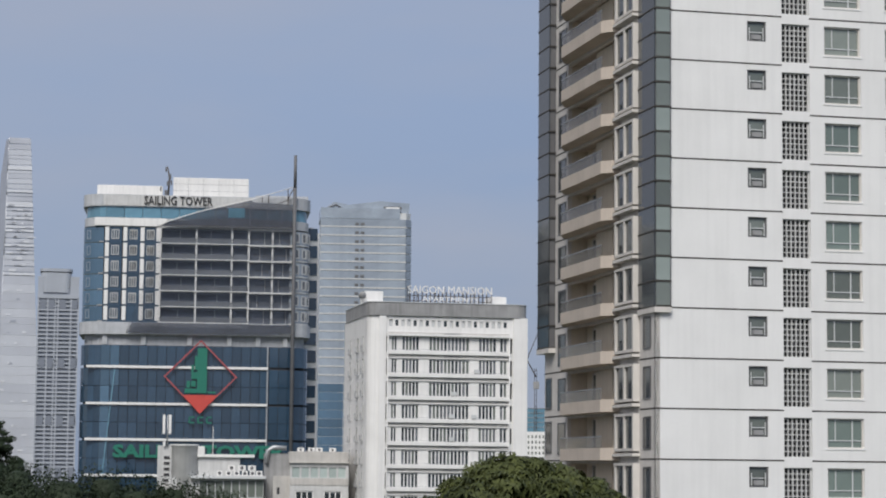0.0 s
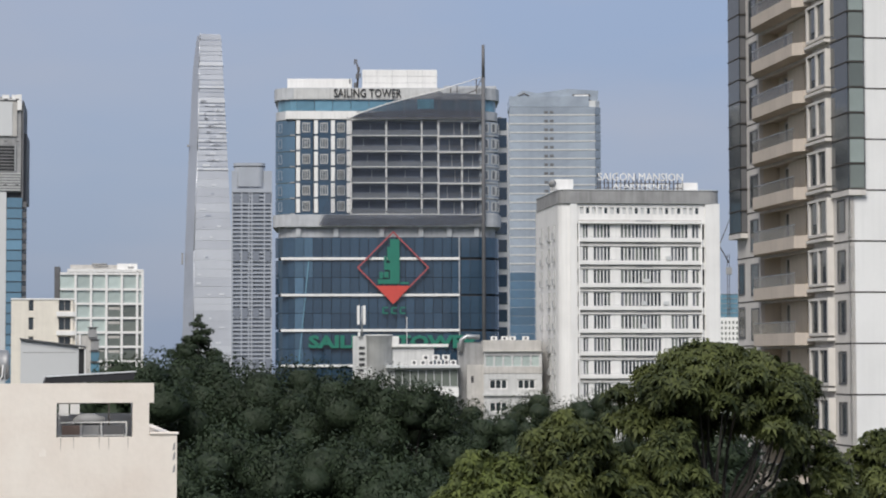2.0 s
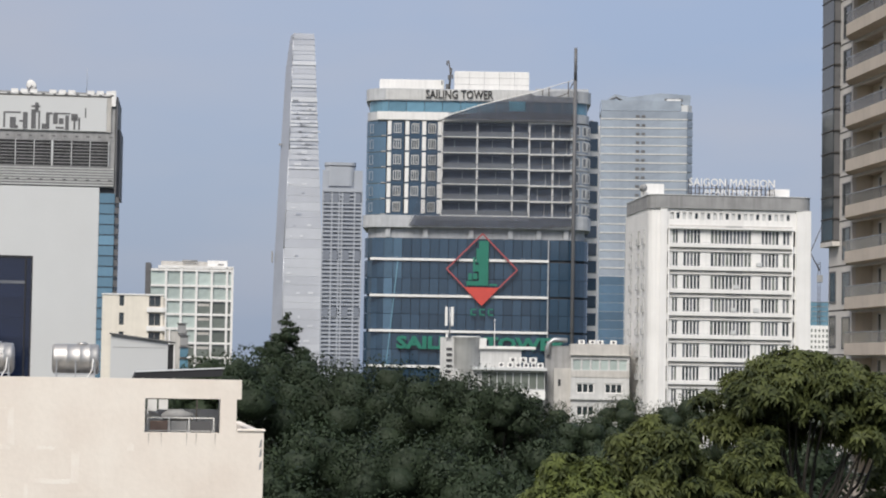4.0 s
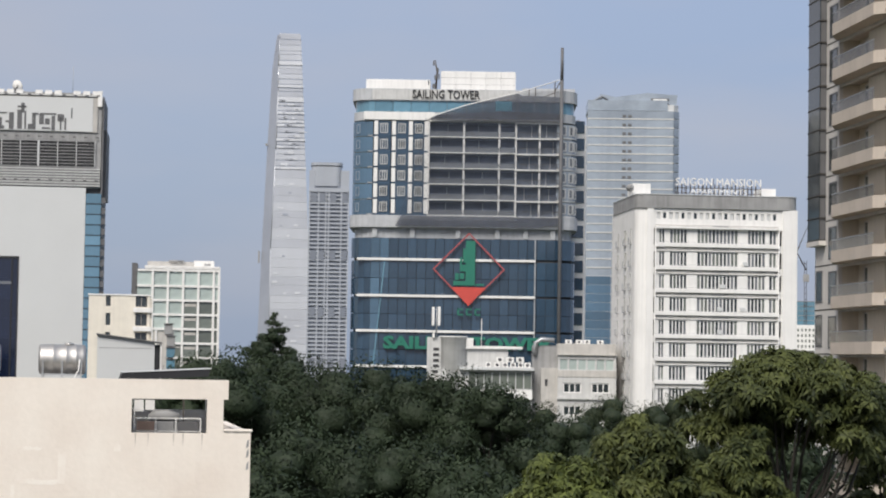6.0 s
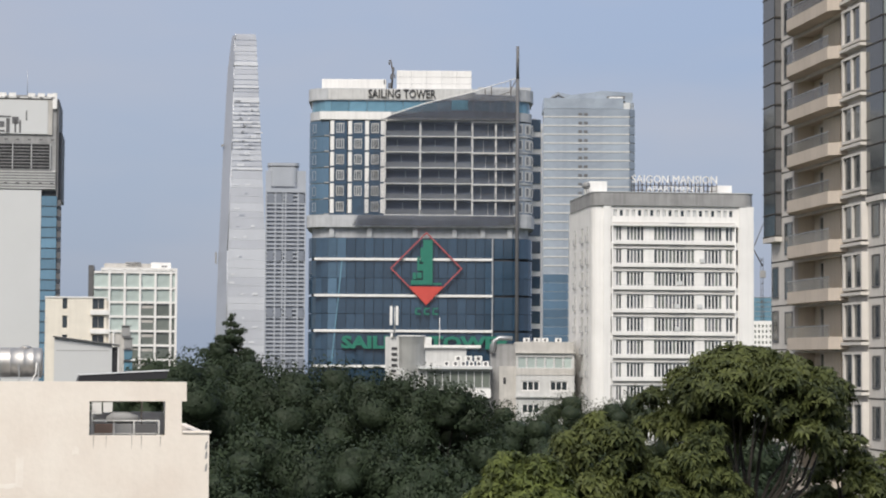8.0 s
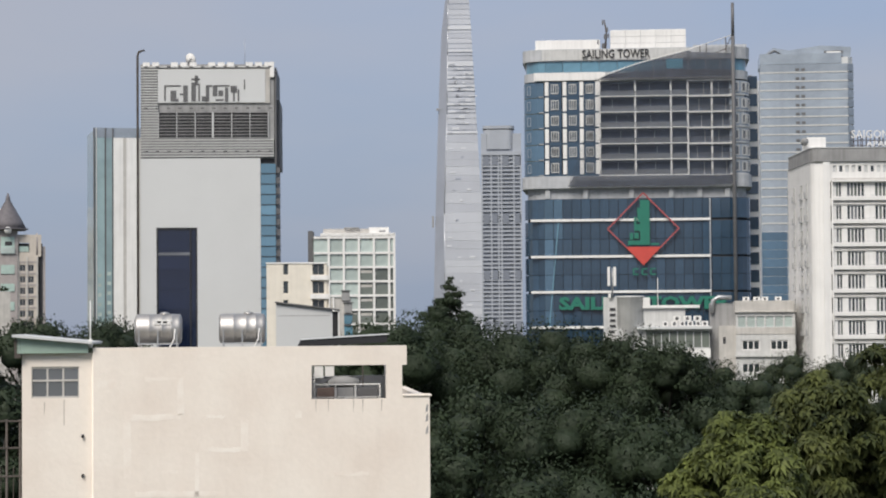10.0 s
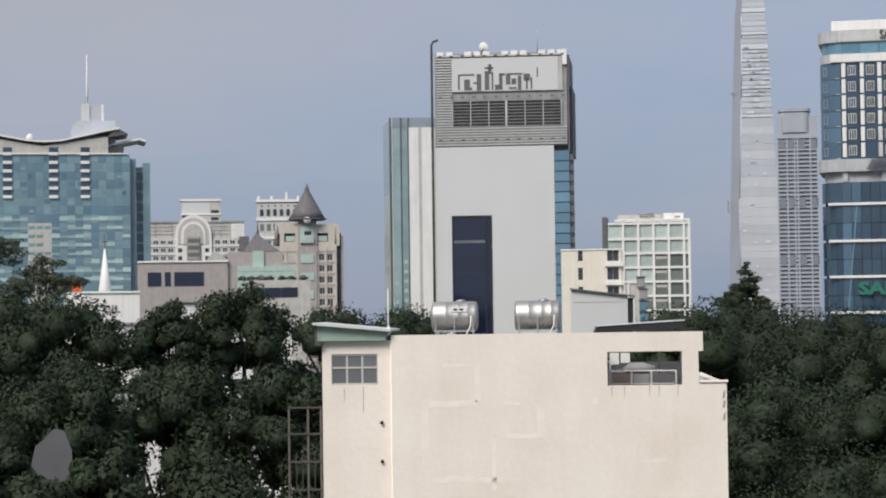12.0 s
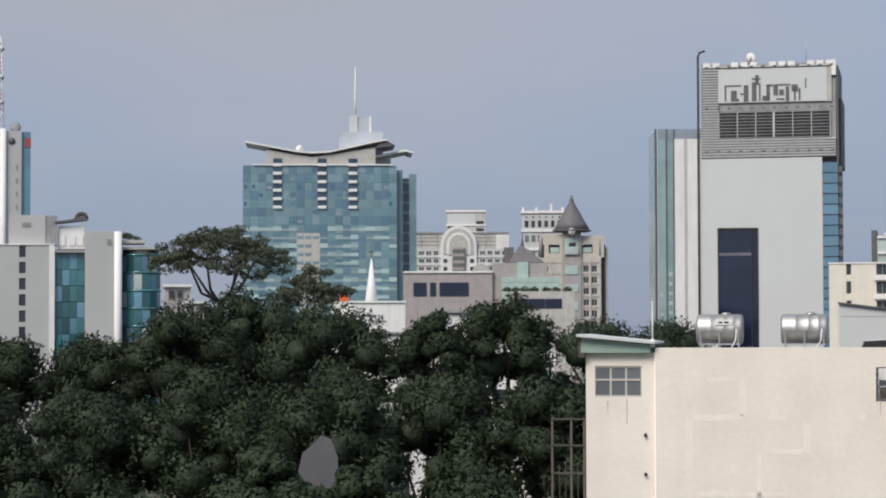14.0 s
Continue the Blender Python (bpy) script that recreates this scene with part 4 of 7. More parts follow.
    put("dish", tubes("dish", GREY, [(0, -0.1, 0.9, 0.05), (0, 0.0, 0.95, 0.35), (0, 0.15, 1.0, 0.6)], sides=14), dish)
    put("post", tubes("post", GREY, [(0, 0.1, 0, 0.05), (0, 0.1, 0.95, 0.05)], sides=6), dish)


mansion_block()


# ---- blue glass tower with the mast and the sail-shaped roof screen ----
def sail_tower():
    m = site(-0.68, 483)
    b = thing("glass_sail_tower", m, "blue glass tower with open balcony floors and slanting grey screen", "building")
    D = 26.0
    def shell(x0, x1, r, z0, z1, mt, name, grow=0.0, label=""):
        return put(name, prism(name, mt, rounded(x0 - grow, x1 + grow, -grow, D + grow, r), z0, z1), b, label=label)
    XL, XR, R = -23.3, 26.6, 4.5
    shell(XL + 0.4, XR - 0.4, R, 0, 52.7, INTERIOR_SHADE, "lower_core", -0.3)
    shell(XL + 1.5, XR - 1.5, R, 52.7, 86, GREY, "upper_core", -1.8)
    # lower curtain wall: panes between white bands
    def run(z0, z1, mt, x0=XL, x1=XR, step=2.05, name="pane", gap=0.05, out=0.0):
        n = max(1, round((x1 - R - x0 - R) / step))
        w = (x1 - x0 - 2 * R) / n
        me = boxes(name, mt, (gap, w - gap, -out, 0.15 - out, 0, z1 - z0))
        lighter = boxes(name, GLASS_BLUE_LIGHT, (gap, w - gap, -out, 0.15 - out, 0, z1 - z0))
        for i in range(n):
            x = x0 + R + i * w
            # Panes left of a slanting line are lighter: a reflection put into their colour
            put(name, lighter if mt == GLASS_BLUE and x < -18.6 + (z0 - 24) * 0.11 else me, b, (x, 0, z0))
        na = 5
        for cx, a0 in ((x0 + R, 180), (x1 - R, 270)):
            for i in range(na):
                q0, q1 = radians(a0 + 90 * i / na), radians(a0 + 90 * (i + 1) / na)
                c = [(cx + (R - d) * math.cos(q), R + (R - d) * math.sin(q)) for d, q in ((-out, q0), (-out, q1), (0.15, q1), (0.15, q0))]
                put(name, prism(name, mt, c, 0.0, z1 - z0), b, (0, 0, z0))
    for za, zb in ((0.5, 8), (8.6, 16), (16.6, 24.0), (24.5, 27.9), (28.0, 31.8), (32.3, 35.8), (35.9, 39.6), (40.1, 43.7), (43.8, 47.6), (48.2, 52.6)):
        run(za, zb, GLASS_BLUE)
    for z in (24.25, 32.05, 39.85, 47.9):
        put("white_band", bevelled("white_band", WHITE, (XL + 1.5, 17.7, -0.5, 0.3, z - 0.28, z + 0.28), 0.05), b)
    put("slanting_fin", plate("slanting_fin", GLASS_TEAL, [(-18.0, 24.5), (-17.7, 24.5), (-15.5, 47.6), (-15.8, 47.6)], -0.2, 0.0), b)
    put("vertical_fin", boxes("vertical_fin", METAL, (17.5, 17.8, -0.35, 0.0, 20, 52.6)), b)
    # recessed terrace floor with columns, and the ring slab
    for x in (-18, -9.6, 0.5, 9.2, 15.5, 21.5):
        put("column", bevelled("column", COOLSTONE, (x - 0.55, x + 0.55, 0.0, 0.8, 52.7, 55.2), 0.08), b)
    put("recess_wall", prism("recess_wall", COOLSTONE, rounded(XL + 0.7, XR - 0.7, 0.7, D - 2, R), 52.7, 55.2), b)
    shell(XL, XR, R, 55.0, 57.7, COOLSTONE, "ring_slab", 0.5, "pale stone ring slab")
    # upper left: glass with white framed windows
    FL = [57.75 + 3.5 * k for k in range(7)]
    cols = [(-18.46, 0.85), (-14.5, 1.0), (-10.75, 0.9), (-7.3, 0.9)]
    wf = window_mesh("framed_window", 1.7, 2.15, GREYWHITE, GLASS_SKY, cols=3, bar=0.17, depth=0.2)
    wl0 = window_mesh("corner_window", 1.1, 2.0, GLASS_SKY, GLASS_BLUE_LIGHT, cols=1, bar=0.14, depth=0.15)
    wc = window_mesh("corner_window", 1.25, 2.2, GREYWHITE, GLASS_SMOKE, cols=1, bar=0.22, depth=0.15)
    pier = boxes("white_pier", WHITE, (0, 0.85, -0.18, 0.1, 0, 3.05))
    spand = boxes("spandrel", GLASS_BLUE, (-19, -6.4, 0.02, 0.2, 0, 0.38))
    wp = boxes("pane", GLASS_BLUE, (0, 2.75, 0.02, 0.14, 0, 3.1))
    for k, z in enumerate(FL[:6]):
        put("spandrel", spand, b, (0, 0, z))
        for i, (x, w) in enumerate(cols):
            put("white_pier", pier, b, (x, 0, z + 0.4))
            if i < 3:
                put("pane", wp, b, (x + 0.95, 0, z + 0.4))
                if k or i != 1:
                    put("framed_window", wf, b, (x + 1.35, -0.1, z + 0.75))
    for z in FL[:6]:
        me = prism("corner_pane", GLASS_BLUE_LIGHT, [(XL + R - R * math.cos(radians(q)), R - R * math.sin(radians(q))) for q in range(0, 91, 18)] + [(-18.7, 0), (-18.7, 1), (XL + 0.6, R)], 0.06, 3.36)
        put("corner_pane", me, b, (0, 0, z))
        put("corner_band", boxes("corner_band", GREY, (XL + 3.5, -18.7, -0.12, 0, 0, 0.25)), b, (0, 0, z))
        me = prism("corner_pane", GLASS_SKY, [(XR - R, 1), (XR - R, 0)] + [(XR - R + R * math.sin(radians(q)), R - R * math.cos(radians(q))) for q in range(0, 91, 18)], 0.3, 3.2)
        put("corner_pane", me, b, (0, 0, z))
        put("corner_band", prism("corner_band", GREYWHITE, [(XR - R + (R + d) * math.sin(radians(q)), R - (R + d) * math.cos(radians(q))) for d, qs in ((0.15, range(0, 91, 15)), (0.0, range(90, -1, -15))) for q in qs], 0.0, 0.3), b, (0, 0, z))
        for q in (12, 38, 62):
            put("corner_window", wc, b, (XR - R + (R + 0.12) * math.sin(radians(q)), R - (R + 0.12) * math.cos(radians(q)), z + 0.7), turn=q)
        put("corner_window", wl0, b, (XL + R - (R + 0.12) * math.sin(radians(52)), R - (R + 0.12) * math.cos(radians(52)), z + 0.7), turn=-45)
    # upper right: open floors with thin slabs, posts and glass rails
    slab1 = boxes("floor_slab", WHITE, (-6.4, 13.1, -0.6, 2.6, -0.12, 0.10))
    slab2 = boxes("floor_slab", WHITE, (13.1, 23.2, -0.9, 2.6, -0.36, -0.02))
    bars2 = boxes("railing", DARKGREY, (-6.3, 23.1, -0.48, -0.42, 1.16, 1.24), (13.2, 23.1, -0.8, -0.75, 1.0, 1.08), (13.2, 23.1, -0.8, -0.75, 0.5, 0.55), *[(13.3 + 0.98 * i, 13.36 + 0.98 * i, -0.8, -0.75, 0, 1.0) for i in range(11)])
    post = boxes("post", WHITE, (-0.2, 0.2, -0.5, 0.3, 0, 3.4))
    railg = boxes("rail_glass", GLASS_SMOKE, (-6.3, 13.0, -0.5, -0.45, 0.16, 1.2))
    deep = boxes("floor_glazing", TERRACE_SHADE, (-6.3, 23.2, 1.5, 1.6, 0.1, 3.1))
    deep2 = boxes("ceiling_slab", TERRACE_SHADE, (-6.3, 23.2, 0.0, 1.5, 2.9, 3.2))
    rnd = random.Random(5)
    for z in FL:
        put("floor_slab", slab1, b, (0, 0, z))
        put("floor_slab", slab2, b, (0, 0, z))
        if z > 77:
            continue
        put("rail_glass", railg, b, (0, 0, z))
        put("railing", bars2, b, (0, 0, z))
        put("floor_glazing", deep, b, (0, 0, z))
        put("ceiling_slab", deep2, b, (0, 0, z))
        for x in (-6.3, 1.5, 9.35, 13.05, 18.3, 22.9):
            put("post", post, b, (x, 0, z))
        for x in (-2.6, 5.4, 16.0, 20.6):
            put("mullion", boxes("mullion", COOLSTONE, (-0.1, 0.1, 1.38, 1.5, 0, 3.2)), b, (x + rnd.uniform(-1, 1), 0, z))
    # top: white band, glazing, crown band
    shell(XL + 0.3, XR - 0.3, R, 78.8, 80.7, COOLSTONE, "crown_band", 0.15)
    put("white_band", bevelled("white_band", WHITE, (-20.8, -5.0, -0.45, 0.0, 78.9, 80.7), 0.05), b)
    run(80.8, 83.3, GLASS_TEAL, x0=XL + 0.4, x1=XR - 0.4, step=4.0, name="top_pane", out=-0.2)
    shell(XL, XR, R, 83.3, 85.9, COOLSTONE, "parapet", 0.2)
    put("white_panel", boxes("white_panel", GREYWHITE, (-19.0, 13.0, -0.27, -0.2, 83.45, 85.75)), b)
    put("plant_room", bevelled("plant_room", WHITE, (-20.6, -6.2, 4, 12, 85.9, 88.5), 0.1), b)
    pr = put("plant_room", bevelled("plant_room", WHITE, (-3.85, 12.9, 3, 14, 85.9, 90.4), 0.1), b)
    put("panel_joint", boxes("panel_joint", GREY, *[(-3.85 + 3.35 * i, -3.79 + 3.35 * i, 2.97, 3.0, 86, 90.3) for i in range(1, 5)], *[(-3.85, 12.9, 2.97, 3.0, z, z + 0.05) for z in (87.4, 88.9)]), pr)
    put("roof_house", boxes("roof_house", COOLSTONE, (14.5, 26.3, 5, 14, 85.9, 87.0)), b)
    # sail screen: slatted grey sheet that rises to the mast
    edge = lambda x: float(np.interp(x, (-6.4, -4.5, 2.0, 13.2, 23.0), (78.9, 80.0, 82.2, 85.0, 87.6)))
    sc = put("roof_screen", plate("roof_screen", DARKGREY, [(-6.4, 78.9), (23.0, 78.9), (23.0, 80.6), (13.2, 80.9), (2.0, 80.6), (-4.5, 80.0)], -1.5, -1.2), b, label="slanting dark grey roof screen")
    put("net_sheet", plate("net_sheet", NET_AND_SHADE, [(-6.4, 79.2), (23.0, 79.2), (23.0, 84.3), (14.2, 84.6), (13.2, edge(13.2)), (2.0, edge(2.0)), (-4.5, 80.0)], -1.56, -1.54), sc, label="dense dark net")
    put("net_sheet", plate("net_sheet", NET_THIN, [(-7.2, 79.1), (-10.2, 65), (-13.6, 55.1), (17.5, 54.8), (22.6, 56.2), (22.6, 79.1)], -2.02, -2.0), sc, label="thin grey net over the open floors")
    # sheet added before the ring slab to give it its darker, shaded part
    put("net_sheet", plate("net_sheet", NET_AND_SHADE, [(-13.4, 55.2), (-12.2, 57.6), (22.6, 57.6), (22.6, 55.6), (16.5, 55.2)], -1.2, -1.18), sc, label="dark translucent sheet added to shade the ring slab")
    for x, z0, z1 in ((-2.2, 79.2, 80.6), (2.0, 79.2, 82.0), (5.6, 79.2, 83.0), (9.4, 79.2, 84.0), (13.2, 79.2, 85.0), (17.0, 79.2, 84.4), (20.2, 79.2, 84.3)):
        put("screen_post", boxes("screen_post", METAL, (x - 0.1, x + 0.1, -1.5, -1.3, z0, z1)), sc)
    put("screen_window", boxes("screen_window", GLASS_TEAL, (8.4, 12.0, -1.56, -1.5, 81.1, 83.2)), sc)
    put("screen_edge", tubes("screen_edge", WHITE, [(-6.6, -1.5, 79.0, 0.12), (-4.5, -1.5, 80.1, 0.12), (2.0, -1.5, 82.3, 0.12), (13.2, -1.5, 85.2, 0.12), (23.0, -1.5, 88.3, 0.08)], sides=6), sc)
    for x, z0, z1 in ((15.8, 84.5, 86.2), (17.2, 84.5, 86.6), (21.5, 84.0, 87.8)):
        put("strut", boxes("strut", RUST, (x - 0.1, x + 0.1, -1.5, -1.3, z0, z1)), sc)
    put("strut", tubes("strut", RUST, [(18.6, -1.4, 84.2, 0.1), (21.3, -1.4, 85.2, 0.1), (22.8, -1.4, 88.0, 0.1)], sides=5), sc)
    put("net", boxes("net", METAL, *[(14 + 0.9 * i, 14.05 + 0.9 * i, -1.42, -1.38, 84.5, 85.3 + 0.28 * i) for i in range(10)]), sc)
    mast = thing("tower_mast", m, "tall dark steel mast standing before the facade", "mast")
    put("pole", tubes("pole", DARKGREY, [(23.0, -1.9, 0, 0.42), (23.0, -1.9, 60, 0.42), (23.0, -1.9, 88, 0.40)], sides=12), mast)
    put("tip", tubes("tip", DARKGREY, [(23.0, -1.9, 88, 0.36), (23.0, -1.9, 95.3, 0.34)], sides=12), mast)
    for z in (24, 40, 55.5, 78.8):
        put("bracket", boxes("bracket", RUST, (22.7, 23.3, -1.6, 0.0, z, z + 0.3)), mast)
    # rear wing
    w = thing("rear_wing", m @ pose(0, 16, 0), "narrow blue glass wing behind the tower", "building")
    put("core", boxes("core", WHITE, (24, 29.6, 0, 14, 0, 80)), w)
    for z in range(2, 79, 4):
        put("pane", boxes("pane", GLASS_BLUE, (26.2, 29.2, -0.12, 0.0, 0.2, 3.0)), w, (0, 0, z))
    put("dome", tubes("dome", GREY, [(28, 5, 80, 1.7), (28, 5, 81, 1.5), (28, 5, 81.8, 0.3)], sides=12), w)
    # signs
    s1 = thing("tower_sign", m @ pose(-10.1, -0.42, 83.75), "black letters on the pale roof band", "sign")
    put("letters", text_mesh("letters", "SAILING TOWER", BLACK, 1.95, 0.2, 15.0, 0.012), s1)
    s2 = thing("podium_sign", m @ pose(-15.7, -0.7, 28.1), "large green letters on the blue glass", "sign")
    put("letters", text_mesh("letters", "SAILING TOWER", GREENP, 2.9, 0.5, 37.6, 0.045), s2)
    lg = thing("diamond_sign", m @ pose(3.0, -0.8, 45.9), "red diamond outline with a green tower shape", "sign")
    hw, hz, t = 8.0, 8.1, 0.42
    for sx, sz in ((1, 1), (1, -1), (-1, 1), (-1, -1)):
        put("diamond_side", plate("diamond_side", DULL_RED, [(0, sz * hz), (sx * hw, 0), (sx * (hw - t), 0), (0, sz * (hz - t))], -0.2, 0.2), lg)
    put("red_triangle", plate("red_triangle", REDP, [(-3.9, -4.0), (3.9, -4.0), (0, -8.1)], -0.25, 0.15), lg)
    for x0, x1, z0, z1 in ((-0.7, 1.4, -3.6, 6.3), (-1.3, -0.7, 1.5, 4.6), (-2.0, -0.7, -0.5, 1.0), (-2.0, -1.5, 1.0, 2.6), (-3.4, -0.7, -3.6, -2.6), (-3.0, -2.2, -2.4, -0.9), (-2.0, -1.0, -2.2, -0.9), (1.6, 3.4, -3.6, -3.2)):
        put("green_block", boxes("green_block", GREENP, (x0, x1, -0.2, 0.2, z0, z1)), lg)
    for i in range(3):
        x = -2.4 + 1.9 * i
        put("green_mark", boxes("green_mark", GREENP, (x, x + 0.35, -0.1, 0.1, -10.2, -8.7), (x, x + 1.3, -0.1, 0.1, -9.0, -8.7), (x, x + 1.3, -0.1, 0.1, -10.2, -9.9)), lg)
    # roof antenna cluster
    an = thing("roof_antenna_mast", m @ pose(-5.0, 2.5, 85.9), "dark antenna mast with panel aerials on the roof", "antenna")
    put("pole", tubes("pole", RUST, [(0, 0, 0, 0.25), (0.3, 0, 4, 0.2), (-0.2, 0, 6.8, 0.12)], sides=8), an)
    for x, z, w in ((-0.5, 5.6, 0.35), (0.4, 4.0, 0.5), (0.0, 2.4, 0.6), (0.7, 2.6, 0.3), (-1.6, 1.2, 0.3), (-0.4, 0.4, 0.7)):
        put("panel_aerial", bevelled("panel_aerial", DARKGREY, (x - w / 2, x + w / 2, -0.3, 0.0, z, z + 1.1), 0.08), an)


sail_tower()


def grid_of(name, me, parent, xs, zs, y=0.0, skip=None):
    for i, x in enumerate(xs):
        for j, z in enumerate(zs):
            if not skip or not skip(i, j):
                put(name, me, parent, (x, y, z))


def span(a0, step, n):
    return [a0 + step * i for i in range(n)]


# ---- grey clad tower with the louvred top ----
def grey_tower():
    m = site(-11.81, 380, -4)
    b = thing("grey_clad_tower", m, "pale grey clad tower with a louvred top and navy window slot", "building")
    put("wall", wall_mesh("wall", PALEGREY, -11.05, 9.7, 0, 54.2, [(-8.29, -1.24, 4, 42.2)], 0, 0.6), b)
    put("core", boxes("core", DARKGREY, (-10.9, 12.2, 1.2, 18, 0, 69.5)), b)
    put("side_wall", boxes("side_wall", DARKGREY, (12.2, 12.5, 0.3, 18, 0, 70)), b)
    fr = put("slot_frame", boxes("slot_frame", BLACK, (-8.29, -8.05, 0.1, 0.5, 4, 42.2), (-1.5, -1.24, 0.1, 0.5, 4, 42.2), (-8.05, -1.5, 0.1, 0.5, 41.9, 42.2), (-2.55, -2.35, 0.12, 0.5, 4, 41.9)), b)
    for k, z in enumerate(span(4, 3.45, 11)):
        put("slot_pane", boxes("slot_pane", GLASS_NAVY, (-8.05, -2.55, 0.3, 0.4, 0.01, 3.44)), fr, (0, 0, z))
        put("slot_pane", boxes("slot_pane", GLASS_NAVY, (-2.35, -1.5, 0.3, 0.4, 0.01, 3.44)), fr, (0, 0, z))
    for z in (37.4,):
        put("slot_spandrel", boxes("slot_spandrel", GLASS_SMOKE, (-8.05, -2.55, 0.26, 0.3, z, z + 0.5)), fr)
    # glazed strip at the right with projecting fins
    pane = boxes("strip_pane", GLASS_AQUA, (9.75, 12.35, 0.0, 0.3, 0.06, 1.74))
    fin = boxes("fin", BLACK, (9.7, 12.5, -0.08, 0.35, -0.06, 0.06))
    hook = boxes("side_fin", DARKGREY, (12.5, 13.1, 0.0, 0.8, -0.5, 0.5))
    for z in span(1.1, 1.8, 29):
        put("strip_pane", pane, b, (0, 0, z))
        put("fin", fin, b, (0, 0, z))
        put("side_fin", hook, b, (0, 0, z + 0.6))
    # louvres
    # backing darker than the slats: the shade between them is put into its colour
    up = put("louvre_box", boxes("louvre_box", GREY, (-11.0, 12.1, 0.45, 1.2, 54.2, 70.6)), b)
    slat = boxes("slat", LOUVRE, (-10.95, 12.05, 0.0, 0.45, -0.11, 0.11))
    slat_l = boxes("slat", LOUVRE, (-10.95, -8.0, 0.0, 0.45, -0.11, 0.11))
    for z in span(54.6, 0.47, 34):
        put("slat", slat_l if 57.7 < z < 70 else slat, up, (0, 0, z))
    put("dark_opening", boxes("dark_opening", INTERIOR_SHADE, (-7.9, 11.1, 0.30, 0.45, 57.8, 62.2)), up)
    for z in span(57.8, 0.55, 9):
        put("blade", boxes("blade", GREY, (-7.9, 11.1, 0.1, 0.3, -0.06, 0.06)), up, (0, 0, z))
    for i in range(7):
        put("louvre_post", boxes("louvre_post", PALEGREY, (-0.06 - (0.2 if i == 3 else 0), 0.06, 0.02, 0.3, 57.8, 62.2)), up, (-7.9 + 19.0 * i / 6, 0, 0))
    put("sign_backing", boxes("sign_backing", STONE, (-8.0, 11.4, 0.2, 0.4, 63.8, 69.8)), up)
    put("sign_board", boxes("sign_board", PALEGREY, (-8.0, 10.6, 0.1, 0.2, 63.9, 69.7)), up)
    for x0, x1, z0, z1 in ((-6.9, -6.6, 64.2, 66.9), (-6.6, -4.0, 66.7, 66.95), (-3.6, -2.8, 64.0, 66.9), (-4.2, -3.6, 65.2, 65.5), (-2.2, -1.4, 64.1, 67.4), (-1.0, -0.7, 64.1, 67.2), (0.4, 1.4, 66.6, 66.95),
                           (1.6, 4.4, 66.7, 66.95), (3.6, 4.2, 64.0, 66.5), (2.0, 3.4, 64.2, 64.5), (5.0, 5.3, 64.1, 66.4), (5.8, 6.1, 64.1, 66.2), (-2.2, -0.7, 67.8, 68.1), (6.9, 7.1, 66.2, 67.9),
                           (-5.8, -4.8, 64.1, 66.0), (-5.0, -4.4, 64.1, 64.6), (-0.4, 0.5, 64.1, 65.0), (0.3, 0.9, 64.1, 66.9), (1.5, 2.3, 65.0, 66.7), (4.6, 5.7, 65.6, 66.8), (2.5, 3.3, 65.0, 66.0), (-1.6, -1.0, 66.9, 68.6)):
        put("sign_bar", boxes("sign_bar", DARKGREY, (x0, x1, 0.03, 0.1, z0, z1)), up)
    for i in range(14):
        if i % 4 != 2:
            put("parapet_panel", boxes("parapet_panel", WHITE, (-10.6 + 1.62 * i, -9.4 + 1.62 * i, 0.3, 0.6, 70.3, 70.95)), up)
    fixing = boxes("fixing", DARKGREY, (-0.28, 0.28, -0.06, 0.0, -0.12, 0.12))
    for z in (55.4, 62.9, 70.15):
        for i in range(12):
            put("fixing", fixing, up, (-10.0 + 1.95 * i, 0, z))
    put("corner_trim", boxes("corner_trim", WHITE, (11.4, 12.15, -0.05, 0.5, 68.3, 71.0)), up)
    put("side_louvre", boxes("side_louvre", DARKGREY, (12.5, 13.0, 2, 16, 52.8, 64.5)), up)
    pole = thing("roof_pole", m @ pose(-11.45, -0.3, 0), "dark steel pole with a bent top", "pole")
    put("pole", tubes("pole", RUST, [(0, 0, 0, 0.22), (0, 0, 72.0, 0.2), (0.25, 0, 72.7, 0.2), (1.2, 0, 73.0, 0.18)], sides=8), pole)
    d = thing("satellite_dish", m @ pose(-2.6, 2.5, 70.6), "white satellite dish on the roof", "dish")
    put("dish", tubes("dish", WHITE, [(-0.15, -0.4, 1.05, 0.2), (0, 0.0, 1.1, 0.8), (0.1, 0.15, 1.15, 1.1)], sides=16), d)
    put("post", tubes("post", METAL, [(0, 0.2, 0, 0.1), (0, 0.2, 1.0, 0.1)], sides=6), d)
    a0 = thing("roof_antenna", m @ pose(6.9, 4, 70.6), "thin whip antenna on the roof", "antenna")
    put("rod", tubes("rod", METAL, [(0, 0, 0, 0.05), (0, 0, 5.0, 0.03)], sides=5), a0)


grey_tower()


